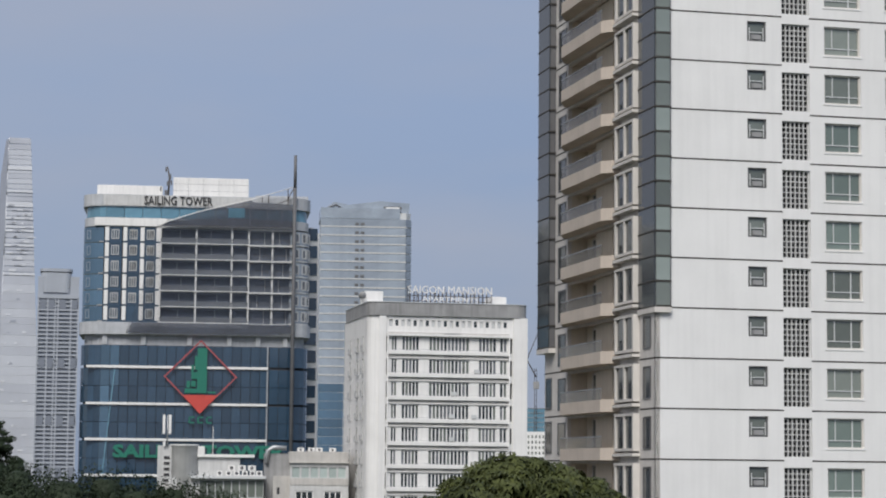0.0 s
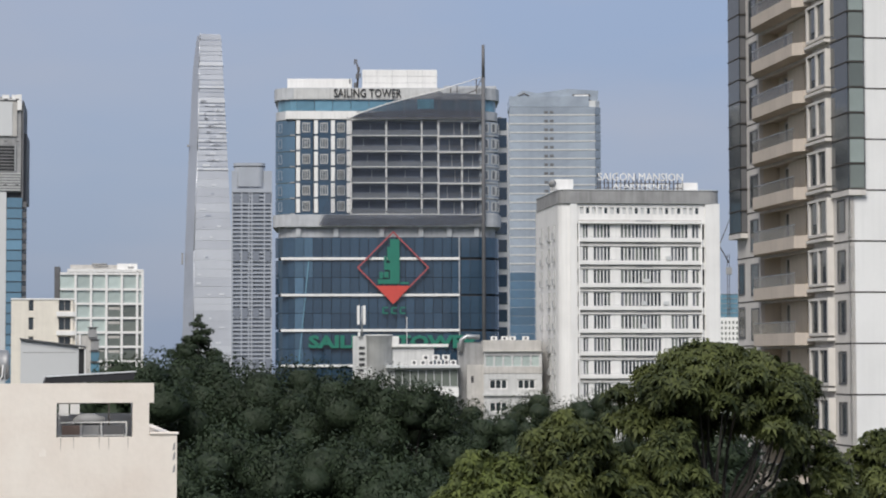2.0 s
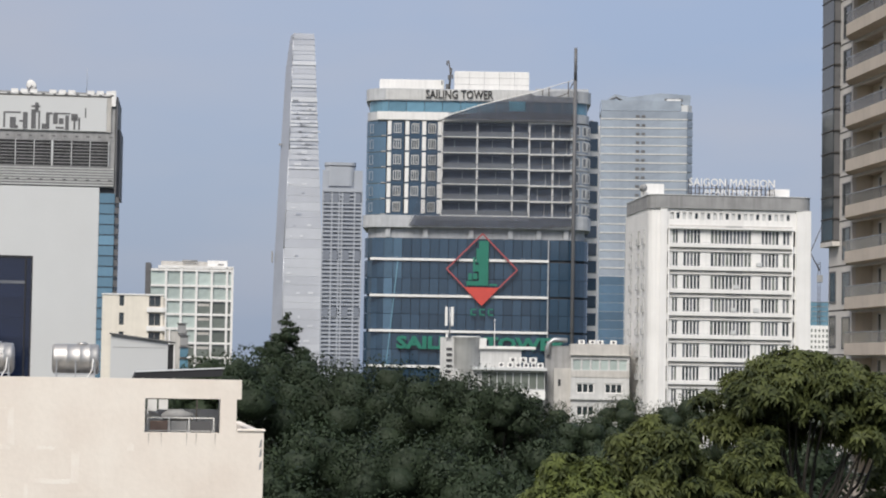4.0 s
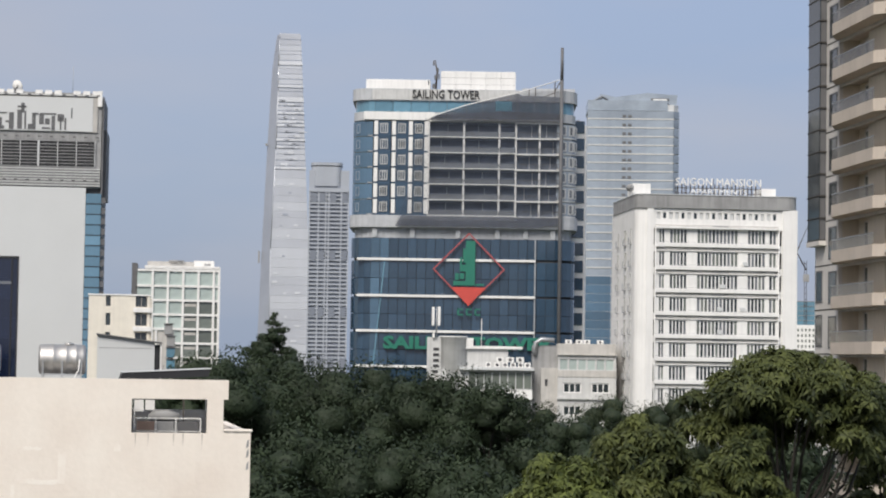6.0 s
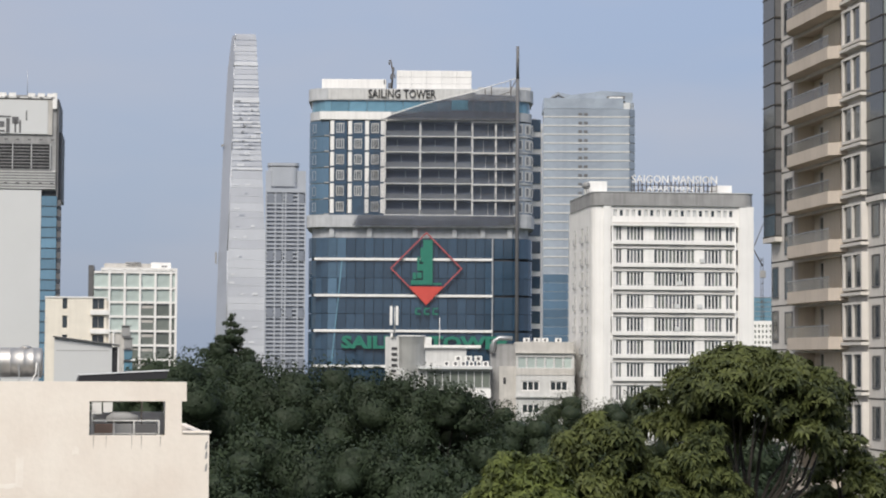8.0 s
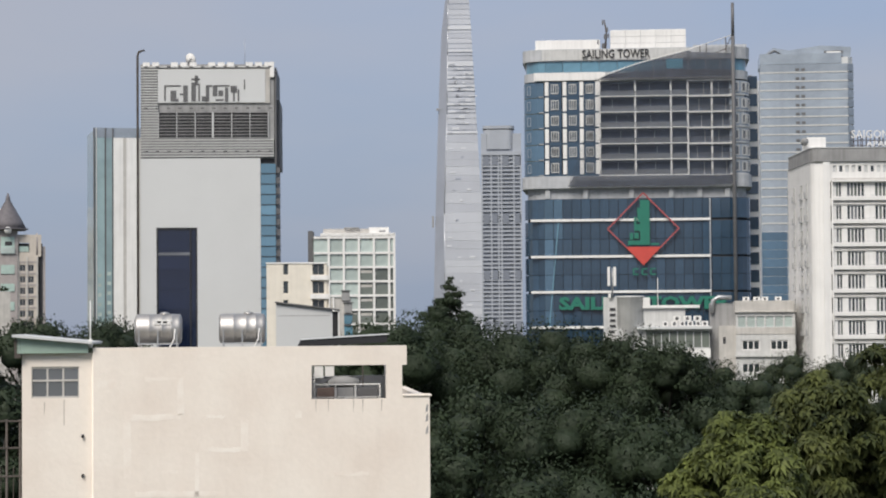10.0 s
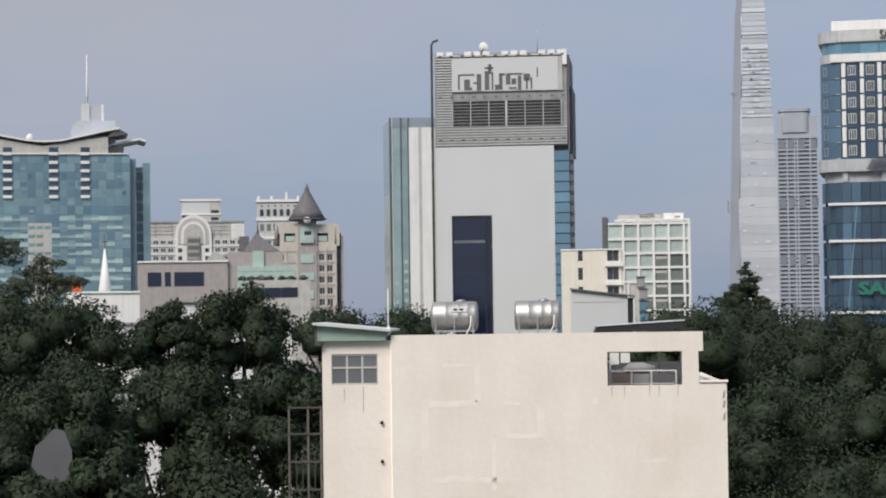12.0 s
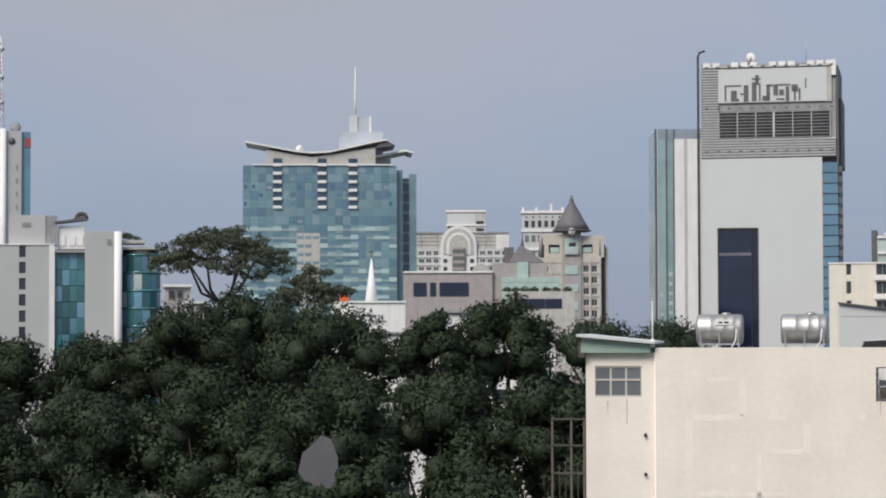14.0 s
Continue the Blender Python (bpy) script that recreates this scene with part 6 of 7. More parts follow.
# ---- the quarter at the far left ----
def winged_tower():
    m = site(-23.4, 850)
    b = thing("blue_winged_tower", m, "blue glass tower under a wing-shaped roof", "building")
    X0, X1, ZT = -30.8, 29.0, 88.5
    put("core", boxes("core", GLASS_BLUE_LIGHT, (X0 + 0.3, X1 - 0.3, 0.5, 30, 0, ZT)), b)
    rnd = random.Random(2)
    pm = [boxes("pane", g, (0.02, 2.97, 0, 0.4, 0.0, 3.24)) for g in GLASS_WING]
    strips = [boxes("light_pane", g, (0.0, 2.99, 0, 0.2, 0.0, h)) for g, h in ((GLASS_STRIP, 1.3), (GLASS_STRIP, 1.7), (GLASS_MIST, 0.9))]
    stone, slot = boxes("stone_panel", STONE, (0, 2.99, -0.05, 0.4, 0, 3.3)), boxes("light_pane", GLASS_WING[1], (0.2, 2.7, -0.12, -0.05, 0, 1.2))
    darks = [boxes("open_pane", g, (0, w, 0, 0.1, 0.0, h)) for g, w, h in ((GLASS_WING[2], 2.6, 2.0), (GLASS_BLUE_LIGHT, 1.2, 1.6), (GLASS_SKY, 1.8, 1.0), (GLASS_WING[1], 3.6, 2.4))]
    run_on = False
    zs = span(ZT - 3.3 * 18, 3.3, 18)
    for j, z in enumerate(zs):
        for i in range(20):
            x = X0 + 0.05 + 2.99 * i
            low = j < 11
            if j < 10 and 7 <= i <= 9:
                put("stone_panel", stone, b, (x, 0, z))
                if i != 9 or j % 3 == 0:
                    put("light_pane", slot, b, (x, 0, z + 1.0))
                continue
            put("pane", rnd.choice(pm), b, (x, 0.02, z))
            if low and not 6 < i < 10:
                run_on = rnd.random() < (0.86 if run_on else 0.42)
                if run_on:
                    put("light_pane", strips[rnd.randrange(3)], b, (x, -0.1, z + 0.9))
            elif not low and rnd.random() < 0.22:
                put("open_pane", rnd.choice(darks), b, (x + rnd.uniform(0, 1.5), -0.05, z + 0.8))
    for x in (-19.0, -1.7, 10.3):
        for z in span(ZT - 15.8, 3.3, 6):
            put("white_balcony", bevelled("white_balcony", WHITE, (x, x + 3.4, -0.8, 0.0, z - 1.1, z + 0.1), 0.08), b)
            put("balcony_recess", boxes("balcony_recess", GLASS_BLUE, (x, x + 3.4, -0.25, 0.0, z + 0.1, z + 2.0)), b)
    put("roof_trim", boxes("roof_trim", WHITE, (X0 + 4, X1 - 1, -0.6, 2, ZT, ZT + 0.5)), b)
    put("side_wing", boxes("side_wing", GLASS_WING[1], (29.2, 31.5, 3, 30, 0, 87)), b)
    put("side_recess", boxes("side_recess", GLASS_BLUE_LIGHT, (31.5, 34.2, 8, 30, 0, 84)), b)
    for z in span(42, 4.0, 11):
        put("side_band", boxes("side_band", GLASS_WING[1], (31.5, 34.3, 7.8, 8.0, z, z + 1.0)), b)
    put("side_edge", boxes("side_edge", GLASS_WING[1], (34.2, 37, 5, 30, 0, 85.5)), b)
    put("attic", plate("attic", STONE, [(-21.7, ZT), (20.8, ZT), (20.8, 95.4), (-4, 91.8), (-21.7, 94.6)], 0.0, 22), b, label="pale grey attic wall")
    put("attic_side", boxes("attic_side", STONE, (20.8, 27, 8, 24, ZT, 93.4)), b)
    def wing(pts, y0, y1, t):
        return plate("wing_roof", WHITE, pts + [(x, z - t) for x, z in pts[::-1]], y0, y1)
    put("wing_roof", wing([(-29.8, 98.0), (-20, 96.2), (-10, 94.3), (-4, 93.8), (3, 94.2), (12, 96.2), (20, 98.0), (25.2, 98.9)], -1.2, 24, 0.7), b, label="upswept white wing roof")
    put("wing_underside", plate("wing_underside", DARKGREY, [(22, 97.2), (25.2, 98.2), (28.5, 96.4), (21, 95.2)], -0.5, 24), b)
    put("wing_roof", wing([(20.5, 92.6), (27, 94.0), (33, 95.2), (35.6, 94.3)], 4, 26, 0.8), b)
    put("roof_block", boxes("roof_block", GLASS_HAZE, (6.8, 24, 8, 18, 92, 102.3)), b)
    put("roof_block", boxes("roof_block", PALEGREY, (10.8, 14, 8.5, 14, 102.3, 108.8)), b)
    put("roof_block", boxes("roof_block", GLASS_HAZE, (14, 19.3, 9, 14, 102.3, 108.2)), b)
    put("roof_fin", boxes("roof_fin", WHITE, (18.6, 19.4, 8.4, 9, 102, 108.6)), b)
    put("dish_dome", tubes("dish_dome", WHITE, [(-8.8, 1, 94.0, 1.5), (-8.8, 1, 95.2, 1.5), (-8.8, 1, 96.2, 0.9), (-8.8, 1, 96.6, 0.2)], sides=14), b)
    sp = thing("roof_spire", m @ pose(13.1, 10, 108), "slender white spire on the tower roof", "antenna")
    put("spire", tubes("spire", WHITE, [(0, 0, 0, 0.55), (0, 0, 8, 0.42), (0, 0, 20.2, 0.15)], sides=8), sp)


winged_tower()


def cone_tower():
    m = site(-16.88, 760)
    b = thing("cone_roof_tower", m, "beige and brown tower block with a steep slate cone roof", "building")
    put("core", boxes("core", INTERIOR_SHADE, (-10.4, 12, 1.2, 22, 0, 54)), b)
    zs = span(1.5, 3.9, 13)
    ops = [(x, x + 1.9, z, z + 2.3) for z in zs if z < 47 for x in (4.4, 7.2, -9.6)]
    put("wall", wall_mesh("wall", SANDY, 3.6, 10.6, 0, 49.5, ops, 0, 0.6), b)
    put("wall", wall_mesh("wall", SANDY, -10.9, -2.9, 0, 49.5, ops, 0, 0.6), b)
    put("attic_wall", wall_mesh("attic_wall", SANDY, 3.6, 11.6, 49.5, 57.0, [(4.0, 7.6, 51, 54.2)], 0.3, 0.9), b)
    put("attic_wall", wall_mesh("attic_wall", SANDY, -9.2, -2.9, 49.5, 57.4, [(-7.6, -3.8, 51, 54.2)], 0.3, 0.9), b)
    put("brick_bay", boxes("brick_bay", MAUVE, (-2.9, 3.6, -0.8, 3, 0, 58.8)), b, label="brown brick centre bay")
    put("side_wall", boxes("side_wall", MAUVE, (10.6, 13.0, 1.5, 22, 0, 53.0)), b)
    for z0, z1 in ((52.0, 56.2), (43.5, 46.6), (37.5, 40.2), (31.0, 34.0)):
        put("mint_panel", bevelled("mint_panel", MINT, (-2.0, 2.6, -1.1, -0.8, z0, z1), 0.1), b)
    put("mint_balcony", bevelled("mint_balcony", GLASS_PALE, (-2.1, 2.7, -1.6, -1.0, 50.4, 52.6), 0.1), b)
    put("bay_recess", boxes("bay_recess", INTERIOR_SHADE, (-0.6, 1.8, -1.16, -1.1, 53.2, 54.6)), b)
    for x in (3.7, -7.5):
        put("mint_window", boxes("mint_window", MINT, (x + 0.4, x + 3.6, 0.5, 0.6, 51.2, 53)), b)
    wm = window_mesh("window", 1.9, 2.3, MAUVE, GLASS_DARK, cols=2, bar=0.15)
    pilaster = boxes("pilaster", STONE, (0, 0.55, -0.3, 0.0, 0, 49.4))
    for x in (3.65, 6.5, 9.9, -10.85, -7.2, -3.5):
        put("pilaster", pilaster, b, (x, 0, 0))
    for z in zs[:12]:
        put("white_panel", boxes("white_panel", STONE, (-6.4, -3.8, -0.1, 0.0, z, z + 2.3)), b)
    grid_of("window", wm, b, (4.4, 7.2, -9.6), [z for z in zs if z < 47], 0.2)
    lintel = boxes("brick_band", MAUVE, (3.6, 10.7, -0.15, 0, 0, 0.55))
    lintel2 = boxes("brick_band", MAUVE, (-10.9, -2.9, -0.15, 0, 0, 0.55))
    for z in zs[:12]:
        put("brick_band", lintel, b, (0, 0, z + 2.9))
        put("brick_band", lintel2, b, (0, 0, z + 2.9))
    for x in (9.9, -10.6):
        put("turret", tubes("turret", MAUVE, [(x + 0.3, 0.9, 50, 0.7), (x + 0.3, 0.9, 56.0, 0.7), (x + 0.3, 0.9, 57.6, 0.2)], sides=10), b)
    put("clock_disc", tubes("clock_disc", GREYWHITE, [(0.4, -3.5, 58.3, 1.15), (0.4, -3.0, 58.3, 1.3)], sides=20), b)
    put("eave", tubes("eave", SLATE, [(0.4, 3, 58.4, 6.0), (0.4, 3, 58.9, 6.9), (0.4, 3, 59.15, 6.7)], sides=24), b)
    put("cone_roof", tubes("cone_roof", SLATE, [(0.4, 3, 59.1, 6.3), (0.4, 3, 61.5, 5.0), (0.4, 3, 66.0, 2.45), (0.4, 3, 69.0, 0.75), (0.4, 3, 69.4, 0.85), (0.4, 3, 71.4, 0.15)], sides=24), b, label="steep grey slate cone roof")
    w = thing("far_white_block", site(-16.2, 1200), "white residential block in the distance", "building")
    put("wall", boxes("wall", WHITE, (-6, 5, 0, 10, 0, 44)), w)
    put("upper_wall", boxes("upper_wall", WHITE, (-6, 1.5, 0.5, 10, 44, 54)), w)
    grid_of("window", boxes("window", GLASS_GREY, (0, 1.2, -0.15, 0, 0, 1.6)), w, (-4.5, -1.5, 1.5), span(24, 3.2, 6))


cone_tower()


def arch_block():
    m = site(-19.77, 950)
    b = thing("white_arch_building", m, "white residential building with a large round arch gable", "building")
    put("wall", boxes("wall", GREYWHITE, (-32, 21.3, 0, 16, 0, 59.5)), b)
    put("mansard", plate("mansard", STONE, [(-32, 59.5), (21.3, 59.5), (20.5, 66.2), (-32, 66.2)], 1, 15), b, label="pale grey mansard roof")
    put("ridge", boxes("ridge", GREY, (-32, 21.0, 0.6, 15, 66.2, 66.9)), b)
    win = window_mesh("window", 2.4, 2.0, WHITE, GLASS_DARK, cols=2, bar=0.2, depth=0.25)
    for i in range(8):
        put("roof_rib", boxes("roof_rib", GREY, (-31 + 7.0 * i, -30.8 + 7.0 * i, 0.8, 1.0, 59.8, 66.2)), b)
    for z in (61.2, 62.8, 64.4):
        put("roof_seam", boxes("roof_seam", GREY, (-32, 21, 0.85, 1.0, z, z + 0.16)), b)
    put("roof_end", bevelled("roof_end", WHITE, (15.5, 21.2, 0.2, 12, 59.5, 65.6), 0.1), b)
    for z in (60.4, 63.0):
        put("window", win, b, (17.2, 0.1, z))
    for z in (50.2, 53.6, 57.0):
        for x in (-31, -28, -24.6, -21.4, -18.2, -15, -11.8, -5.2, 3.2, 8.4, 11.6, 14.8, 18.0):
            put("window", win, b, (x, -0.2, z - 0.2))
        put("white_band", boxes("white_band", WHITE, (-32, 21.4, -0.4, 0, z - 1.2, z - 0.5)), b)
    arc = [(-0.8 + 7.8 * math.cos(radians(q)), 61.0 + 8.6 * math.sin(radians(q))) for q in range(0, 181, 12)]
    put("arch_gable", plate("arch_gable", WHITE, [(7.0, 46), *arc, (-8.6, 46)], -1.2, 4), b)
    for rr, mt, yy in ((6.6, STONE, -1.35), (5.2, WHITE, -1.5), (4.2, STONE, -1.65)):
        a1 = [(-0.8 + rr * math.cos(radians(q)), 61.0 + rr * 1.1 * math.sin(radians(q))) for q in range(0, 181, 12)]
        put("arch_ring", plate("arch_ring", mt, [(-0.8 + rr, 57), *a1, (-0.8 - rr, 57)], yy, -1.2), b)
    put("bay_window", bevelled("bay_window", MAUVE, (-3.7, 2.1, -2.4, -1.2, 45.5, 60.2), 0.4), b)
    for z in (48.5, 51.5, 54.5, 57.5):
        put("bay_pane", boxes("bay_pane", GLASS_GREY, (-3.2, 1.6, -2.46, -2.4, z, z + 1.7)), b)
    for x in (-7.4, 4.2):
        for z in (50.0, 53.4, 56.8):
            put("window", boxes("window", GLASS_DARK, (x, x + 1.7, -1.28, -1.2, z, z + 1.7)), b)
    put("lower_arch", plate("lower_arch", STONE, [(12.5, 46)] + [(9.0 + 4.0 * math.cos(radians(q)), 49 + 4.0 * math.sin(radians(q))) for q in range(0, 181, 15)] + [(5, 46)], -2, 0), b)
    c = put("tower_block", boxes("tower_block", STONE, (-6.0, 11.0, 6, 16, 66, 76)), b)
    put("tower_band", boxes("tower_band", WHITE, (-6.4, 11.4, 5.6, 16, 75.8, 76.8)), c)
    for z in (66.6, 69.8):
        put("tower_band", boxes("tower_band", WHITE, (-6.3, 11.3, 5.65, 16, z, z + 0.7)), c)
    put("tower_panel", boxes("tower_panel", PALEGREY, (-5.6, 6.5, 5.9, 6.0, 70.4, 75.2)), c)
    for x in (-5.5, 7.0):
        for z in (67.5, 70.6) if x > 0 else (68.8,):
            put("window", boxes("window", GLASS_DARK, (x, x + 3.2, 5.8, 6.0, z, z + 1.3)), c)
    w = thing("crowned_white_tower", site(-17.69, 1000), "white tower block with a pillared crown", "building")
    put("wall", boxes("wall", GREYWHITE, (-8.2, 12, 0.5, 14, 0, 77)), w)
    for z in (77.5, 69.0, 60.5, 55):
        put("band", boxes("band", WHITE, (-8.6, 12.3, 0, 14, z, z + 1.3)), w)
    for x in span(-6.8, 3.0, 6):
        put("arched_window", boxes("arched_window", GLASS_DARK, (x, x + 1.6, 0.3, 0.5, 71.2, 74.2)), w)
        put("round_window", tubes("round_window", GLASS_DARK, [(x + 0.8, 0.3, 75.8, 0.4), (x + 0.8, 0.5, 75.8, 0.4)], sides=10), w)
        put("window", boxes("window", GLASS_GREY, (x, x + 1.8, 0.3, 0.5, 64.5, 67.5)), w)
        put("window", boxes("window", GLASS_GREY, (x, x + 1.8, 0.3, 0.5, 57.5, 59.8)), w)
    for x in (-8, -2.0, 4.8, 10):
        put("pinnacle", boxes("pinnacle", WHITE, (x, x + 1.0, 1, 2, 78.8, 80.4 if x != 4.8 else 82)), w)


arch_block()


def mall():
    m = site(-18.8, 600)
    b = thing("mauve_low_mall", m, "low mauve-grey shopping block with blue glazing and mint panels", "building")
    put("wall", boxes("wall", MAUVE, (-26, -1.4, 2, 24, 0, 40.2)), b)
    put("roof_edge", bevelled("roof_edge", WHITE, (-26, -1.2, 1.6, 24, 40.2, 40.7), 0.1), b)
    for x0, x1 in ((-23.2, -19.6), (-18.6, -17.0), (-16, -8)):
        put("blue_window", boxes("blue_window", GLASS_NAVY, (x0, x1, 1.8, 2.0, 33.9, 37.6)), b)
    put("wall", boxes("wall", MAUVE, (-1.4, 5.4, 3, 24, 0, 43.0)), b)
    put("mint_tower", boxes("mint_tower", MINT, (5.4, 8.5, 2.4, 24, 0, 43.2)), b)
    put("wall", boxes("wall", MAUVE, (8.5, 13.8, 3, 24, 0, 43.0)), b)
    put("mint_wall", boxes("mint_wall", MINT, (1.2, 17, 1.0, 3, 30, 39.0)), b)
    for z in (36.0, 37.5):
        put("mint_seam", boxes("mint_seam", GREY, (1.2, 17, 0.95, 1.0, z, z + 0.08)), b)
    put("blue_wing", boxes("blue_wing", STONE, (3.4, 18.4, -2, 1, 0, 35.0)), b)
    put("blue_strip", boxes("blue_strip", GLASS_NAVY, (4.0, 17.6, -2.1, -2.0, 30.3, 33.0)), b)
    for x in (8.4, 13.0):
        put("strip_mullion", boxes("strip_mullion", DARKGREY, (x, x + 0.1, -2.16, -2.1, 30.3, 33.0)), b)
    put("mint_side", boxes("mint_side", STONE, (18.4, 21, -2, 4, 0, 34.9)), b)
    put("pyramid_roof", mesh_of("pyramid_roof", [(3, 6, 43.2), (13, 6, 43.2), (13, 16, 43.2), (3, 16, 43.2), (6.5, 10, 48.5)], [(0, 1, 4), (1, 2, 4), (2, 3, 4), (3, 0, 4), (3, 2, 1, 0)], SLATE), b)
    put("gable_roof", boxes("gable_roof", SLATE, (1.8, 4.6, 9, 16, 43.2, 47.5)), b)
    put("finial", tubes("finial", SLATE, [(7.0, 10, 47, 0.5), (7.0, 10, 51.5, 0.1)], sides=6), b)
    for i, x in enumerate((2.6, 5.0, 7.6, 10.0, 13.4, 16.0, 19.2)):
        s = thing("roof_shrub", m @ pose(x, -1.0, 35.0), "clipped dark green shrub on the mall terrace", "shrub", "roof shrubs")
        put("foliage", leaves("foliage", [(0, 0, 0.6), (0.7, 0.2, 0.4), (-0.7, 0.1, 0.4)], [0.9 if i != 2 else 1.3, 0.7, 0.7], 350, 0.35, LEAF_DARK, 300 + i), s)


mall()


def church():
    m = site(-22.07, 300)
    b = thing("white_church", m, "white church gable with a slender steeple", "church")
    put("wall", boxes("wall", WHITE, (-3.1, 4.45, 1, 9, 0, 28.7)), b)
    put("parapet", bevelled("parapet", WHITE, (-3.2, 4.55, 0.8, 9, 28.5, 28.8), 0.04), b)
    st = put("steeple", tubes("steeple", WHITE, [(-0.2, 2, 28.7, 0.85), (-0.2, 2, 29.2, 0.82), (-0.2, 2, 34.6, 0.1)], sides=8), b)
    put("cross", boxes("cross", RUST, (-0.24, -0.16, 1.96, 2.04, 34.5, 36.7), (-0.6, 0.2, 1.96, 2.04, 35.5, 35.65)), st, label="dark metal cross")
    for x in span(-0.2, 0.45, 4):
        put("louvre_window", boxes("louvre_window", GREY, (x, x + 0.25, 0.93, 1.0, 26.2, 26.9)), b)
    put("ledge", boxes("ledge", GREY, (-0.4, 1.8, 0.85, 1.0, 26.0, 26.1)), b)
    s = thing("orange_shop_sign", m @ pose(-5.0, 3, 0), "orange sign on a white shop front", "sign")
    put("wall", boxes("wall", WHITE, (-0.8, 2.4, 0, 5, 0, 28.8)), s)
    put("sign_face", boxes("sign_face", ORANGE, (0.3, 1.6, -0.1, 0, 28.8, 29.7)), s)
    put("sign_roof", bevelled("sign_roof", WHITE, (0.0, 1.9, -0.15, 0.5, 29.7, 30.25), 0.04), s)
    for i, (az, dist, x0, x1, z1) in enumerate(((-21.2, 215, -4, 3, 24.4), (-19.6, 190, -3, 1.2, 26.3), (-18.2, 190, -3, 3, 24.2), (-22.6, 150, -2.2, 0.2, 18.6), (-21.4, 145, -1.2, 1.6, 19.6), (-28, 140, -14, -2, 13.6), (-24.5, 148, -2, 1, 14.0))):
        h = thing("white_house", site(az, dist), "plain white house glimpsed between the trees", "house", "houses in the park")
        put("wall", boxes("wall", WHITE if i != 3 else GREY, (x0, x1, 0, 7, 0, z1)), h)
        put("roof", bevelled("roof", GREY, (x0 - 0.2, x1 + 0.2, -0.3, 7.3, z1, z1 + 0.25), 0.05), h)
        for z in span(max(3, z1 - 12), 3.1, 4):
            put("window", boxes("window", GLASS_DARK, (x0 + 0.8, x0 + 1.9, -0.06, 0.0, z, z + 1.3)), h)

    # Grey wall stub, darkened: the shade of the trees is put into its colour
    g = thing("shaded_wall_patch", site(-23.5, 95), "grey wall glimpsed between the trees, with tree shade in its colour", "pavilion")
    put("gable_wall", plate("gable_wall", DARKGREY, [(-0.85, 0), (0.85, 0), (0.85, 19.4), (0.55, 20.2), (0.1, 20.35), (-0.3, 19.9), (-0.7, 19.6), (-0.85, 18.9)], 0, 0.3), g)
    put("room", boxes("room", DARKGREY, (-0.8, 0.8, 0.3, 4, 0, 19.0)), g)


church()


